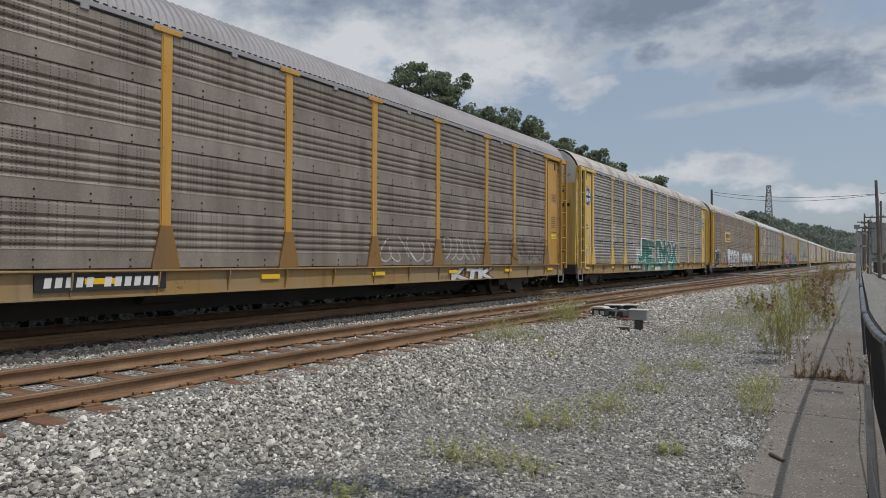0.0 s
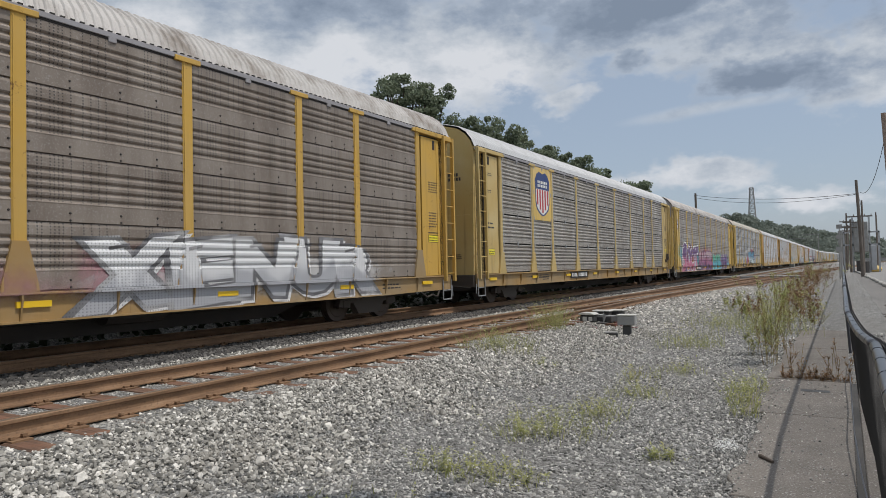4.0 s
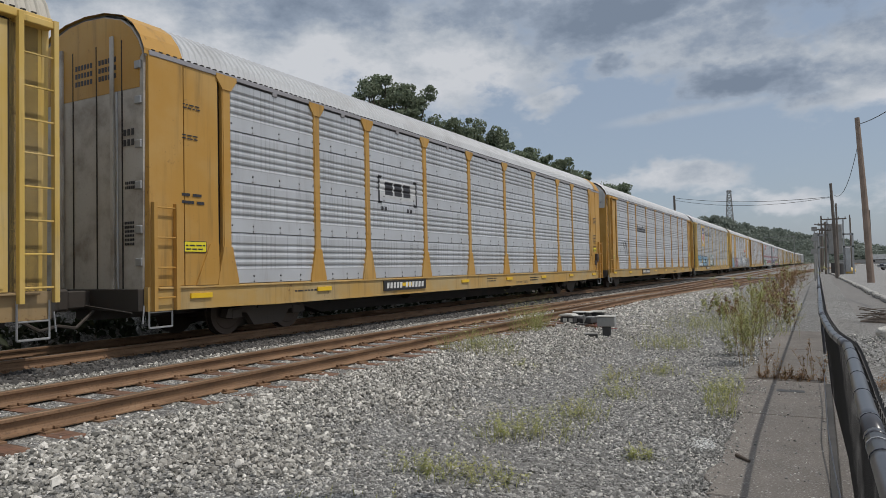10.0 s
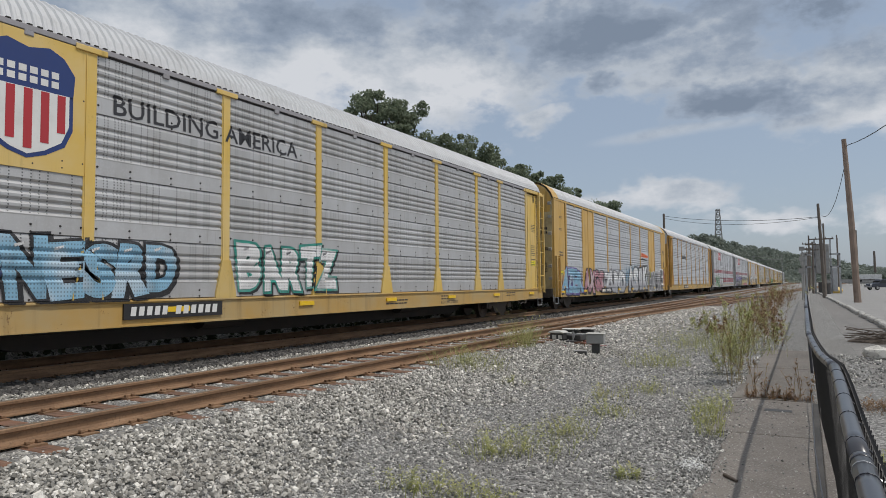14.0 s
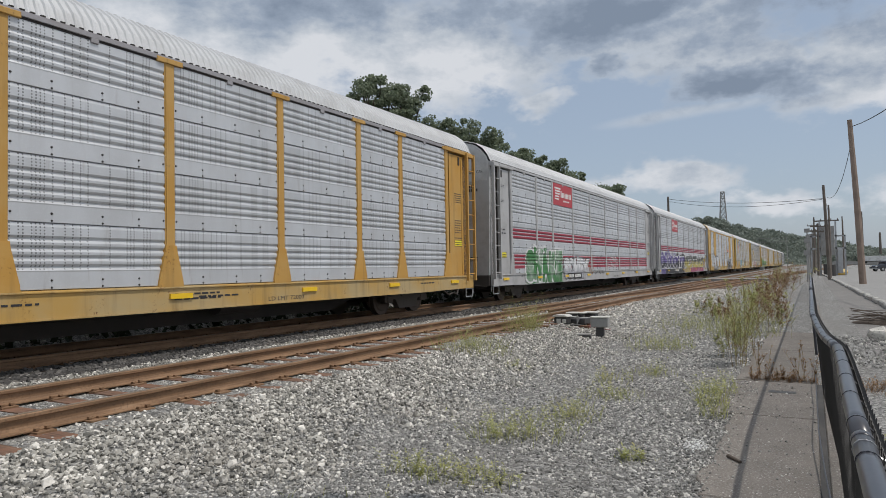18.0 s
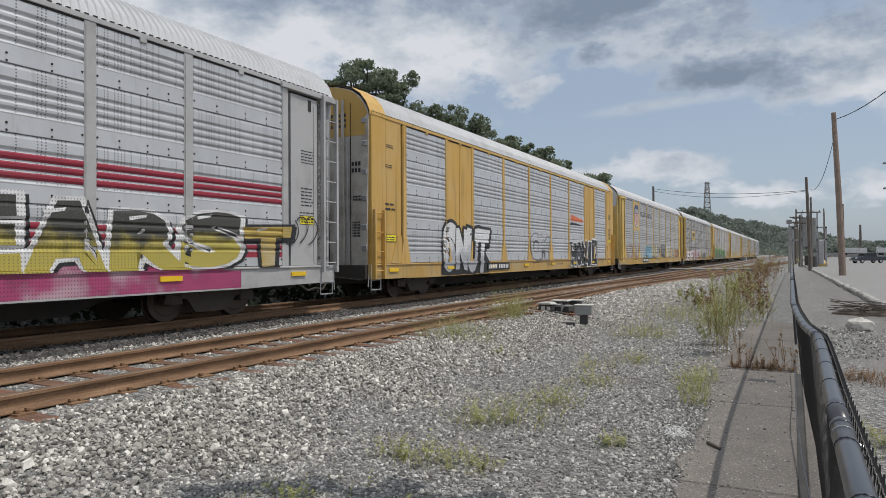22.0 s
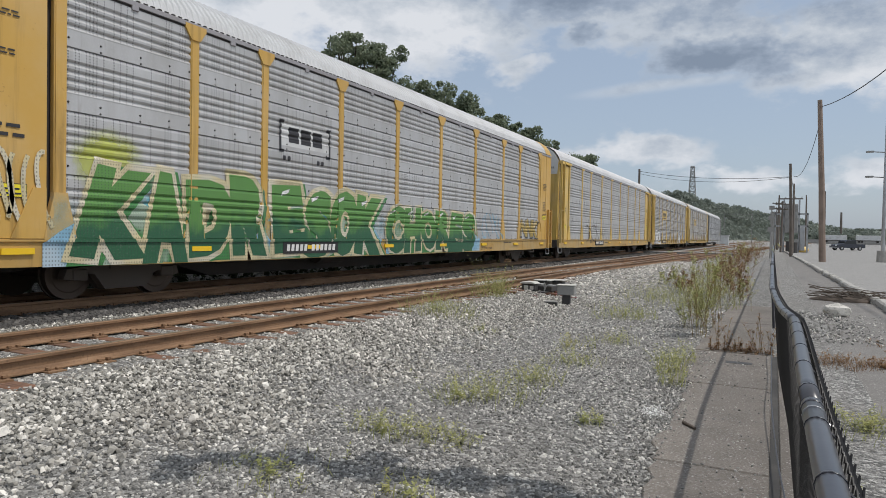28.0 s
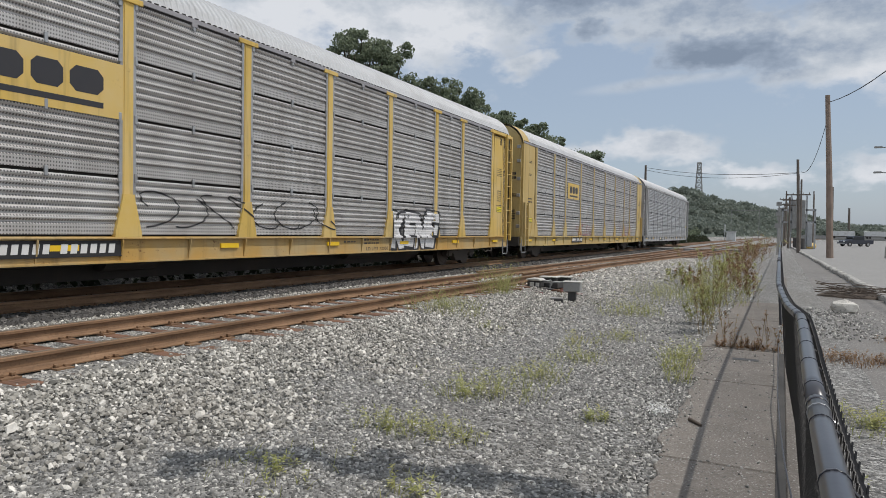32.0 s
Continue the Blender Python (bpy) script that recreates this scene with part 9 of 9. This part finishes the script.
# an unseen tree, added beside the viewpoint: its long leafy limb shades a strip of the gravel
def shade_tree():
    t = thing("tree", "unseen leafy tree with one long limb, added to cast shade", "tree")
    bm = bmesh.new()
    rod(bm, (5.2, -2.6, -0.4), (5.0, -2.4, 3.2), 0.2, 0.15, 10)
    rod(bm, (5.0, -2.4, 3.2), (4.4, -2.6, 6.4), 0.15, 0.06, 8)
    limb = [(5.0, -2.4, 3.2), (3.6, 2.6, 4.6), (1.2, 4.63, 5.0), (0.2, 4.38, 5.0), (-0.7, 4.13, 5.0), (-1.3, 3.98, 5.0)]
    for i, (a, b) in enumerate(zip(limb, limb[1:])):
        rod(bm, a, b, 0.075 - 0.012 * i, 0.063 - 0.012 * i, 7)
    part("trunk", bm, M["bark"], t, "grey-brown trunk with a long limb")
    rng = random.Random(4)
    lumps = []
    for i in range(1, len(limb) - 1):
        for k in range(9):
            c = Vector(limb[i]).lerp(Vector(limb[i + 1]), k / 9)
            lumps.append((c.x + rng.uniform(-0.1, 0.1), c.y + rng.gauss(-0.1, 0.12), c.z + rng.uniform(-0.1, 0.1), rng.uniform(0.08, 0.19)))
    for k in range(30):
        a, r = rng.random() * 6.283, rng.uniform(0.2, 1.7)
        lumps.append((4.6 + r * math.cos(a), -3.2 + r * math.sin(a), rng.uniform(4.2, 7.2), rng.uniform(0.4, 0.8)))
    place("crown", leaf_cloud("crown", lumps, 90, 0.11, M["leaf"], 9), t, "loose green leaves")


shade_tree()


# ---------------------------------------------------------------- what moves
START, SPEED, SLOWING = 25.55, 16.145, 0.006     # leading car's trailing coupling at the start, metres a second


def rolled(t):
    return SPEED * t - SLOWING * t * t


def motions():
    times = [2.0 * k for k in range(17)]
    for i, (car, _) in enumerate(CARS):
        y = START + PITCH * (i - 0.5)
        rows = []
        for t in times:
            at = y - rolled(t)
            rows.append((t, pose(MAIN_X + bend(at), at, RAIL_Z, 0, 0, -math.degrees(math.atan(0.0004 * max(0.0, at - 330.0))))))
        walk(car, rows)
    # wheels roll on the rail: the first is keyed, the others take over its turning
    step, rows, t = 0.033333333, [], 0.0
    while t <= 32.001:
        rows.append((t, pose(0, 0, 0, math.degrees(rolled(t) / 0.42) % 360)))
        t += step
    first = WHEELSETS[0]
    walk(first, rows)
    keys = first.animation_data
    for w in WHEELSETS[1:]:
        w.rotation_mode = "QUATERNION"
        mine = w.animation_data_create()
        mine.action = keys.action
        mine.action_slot = keys.action_slot


motions()
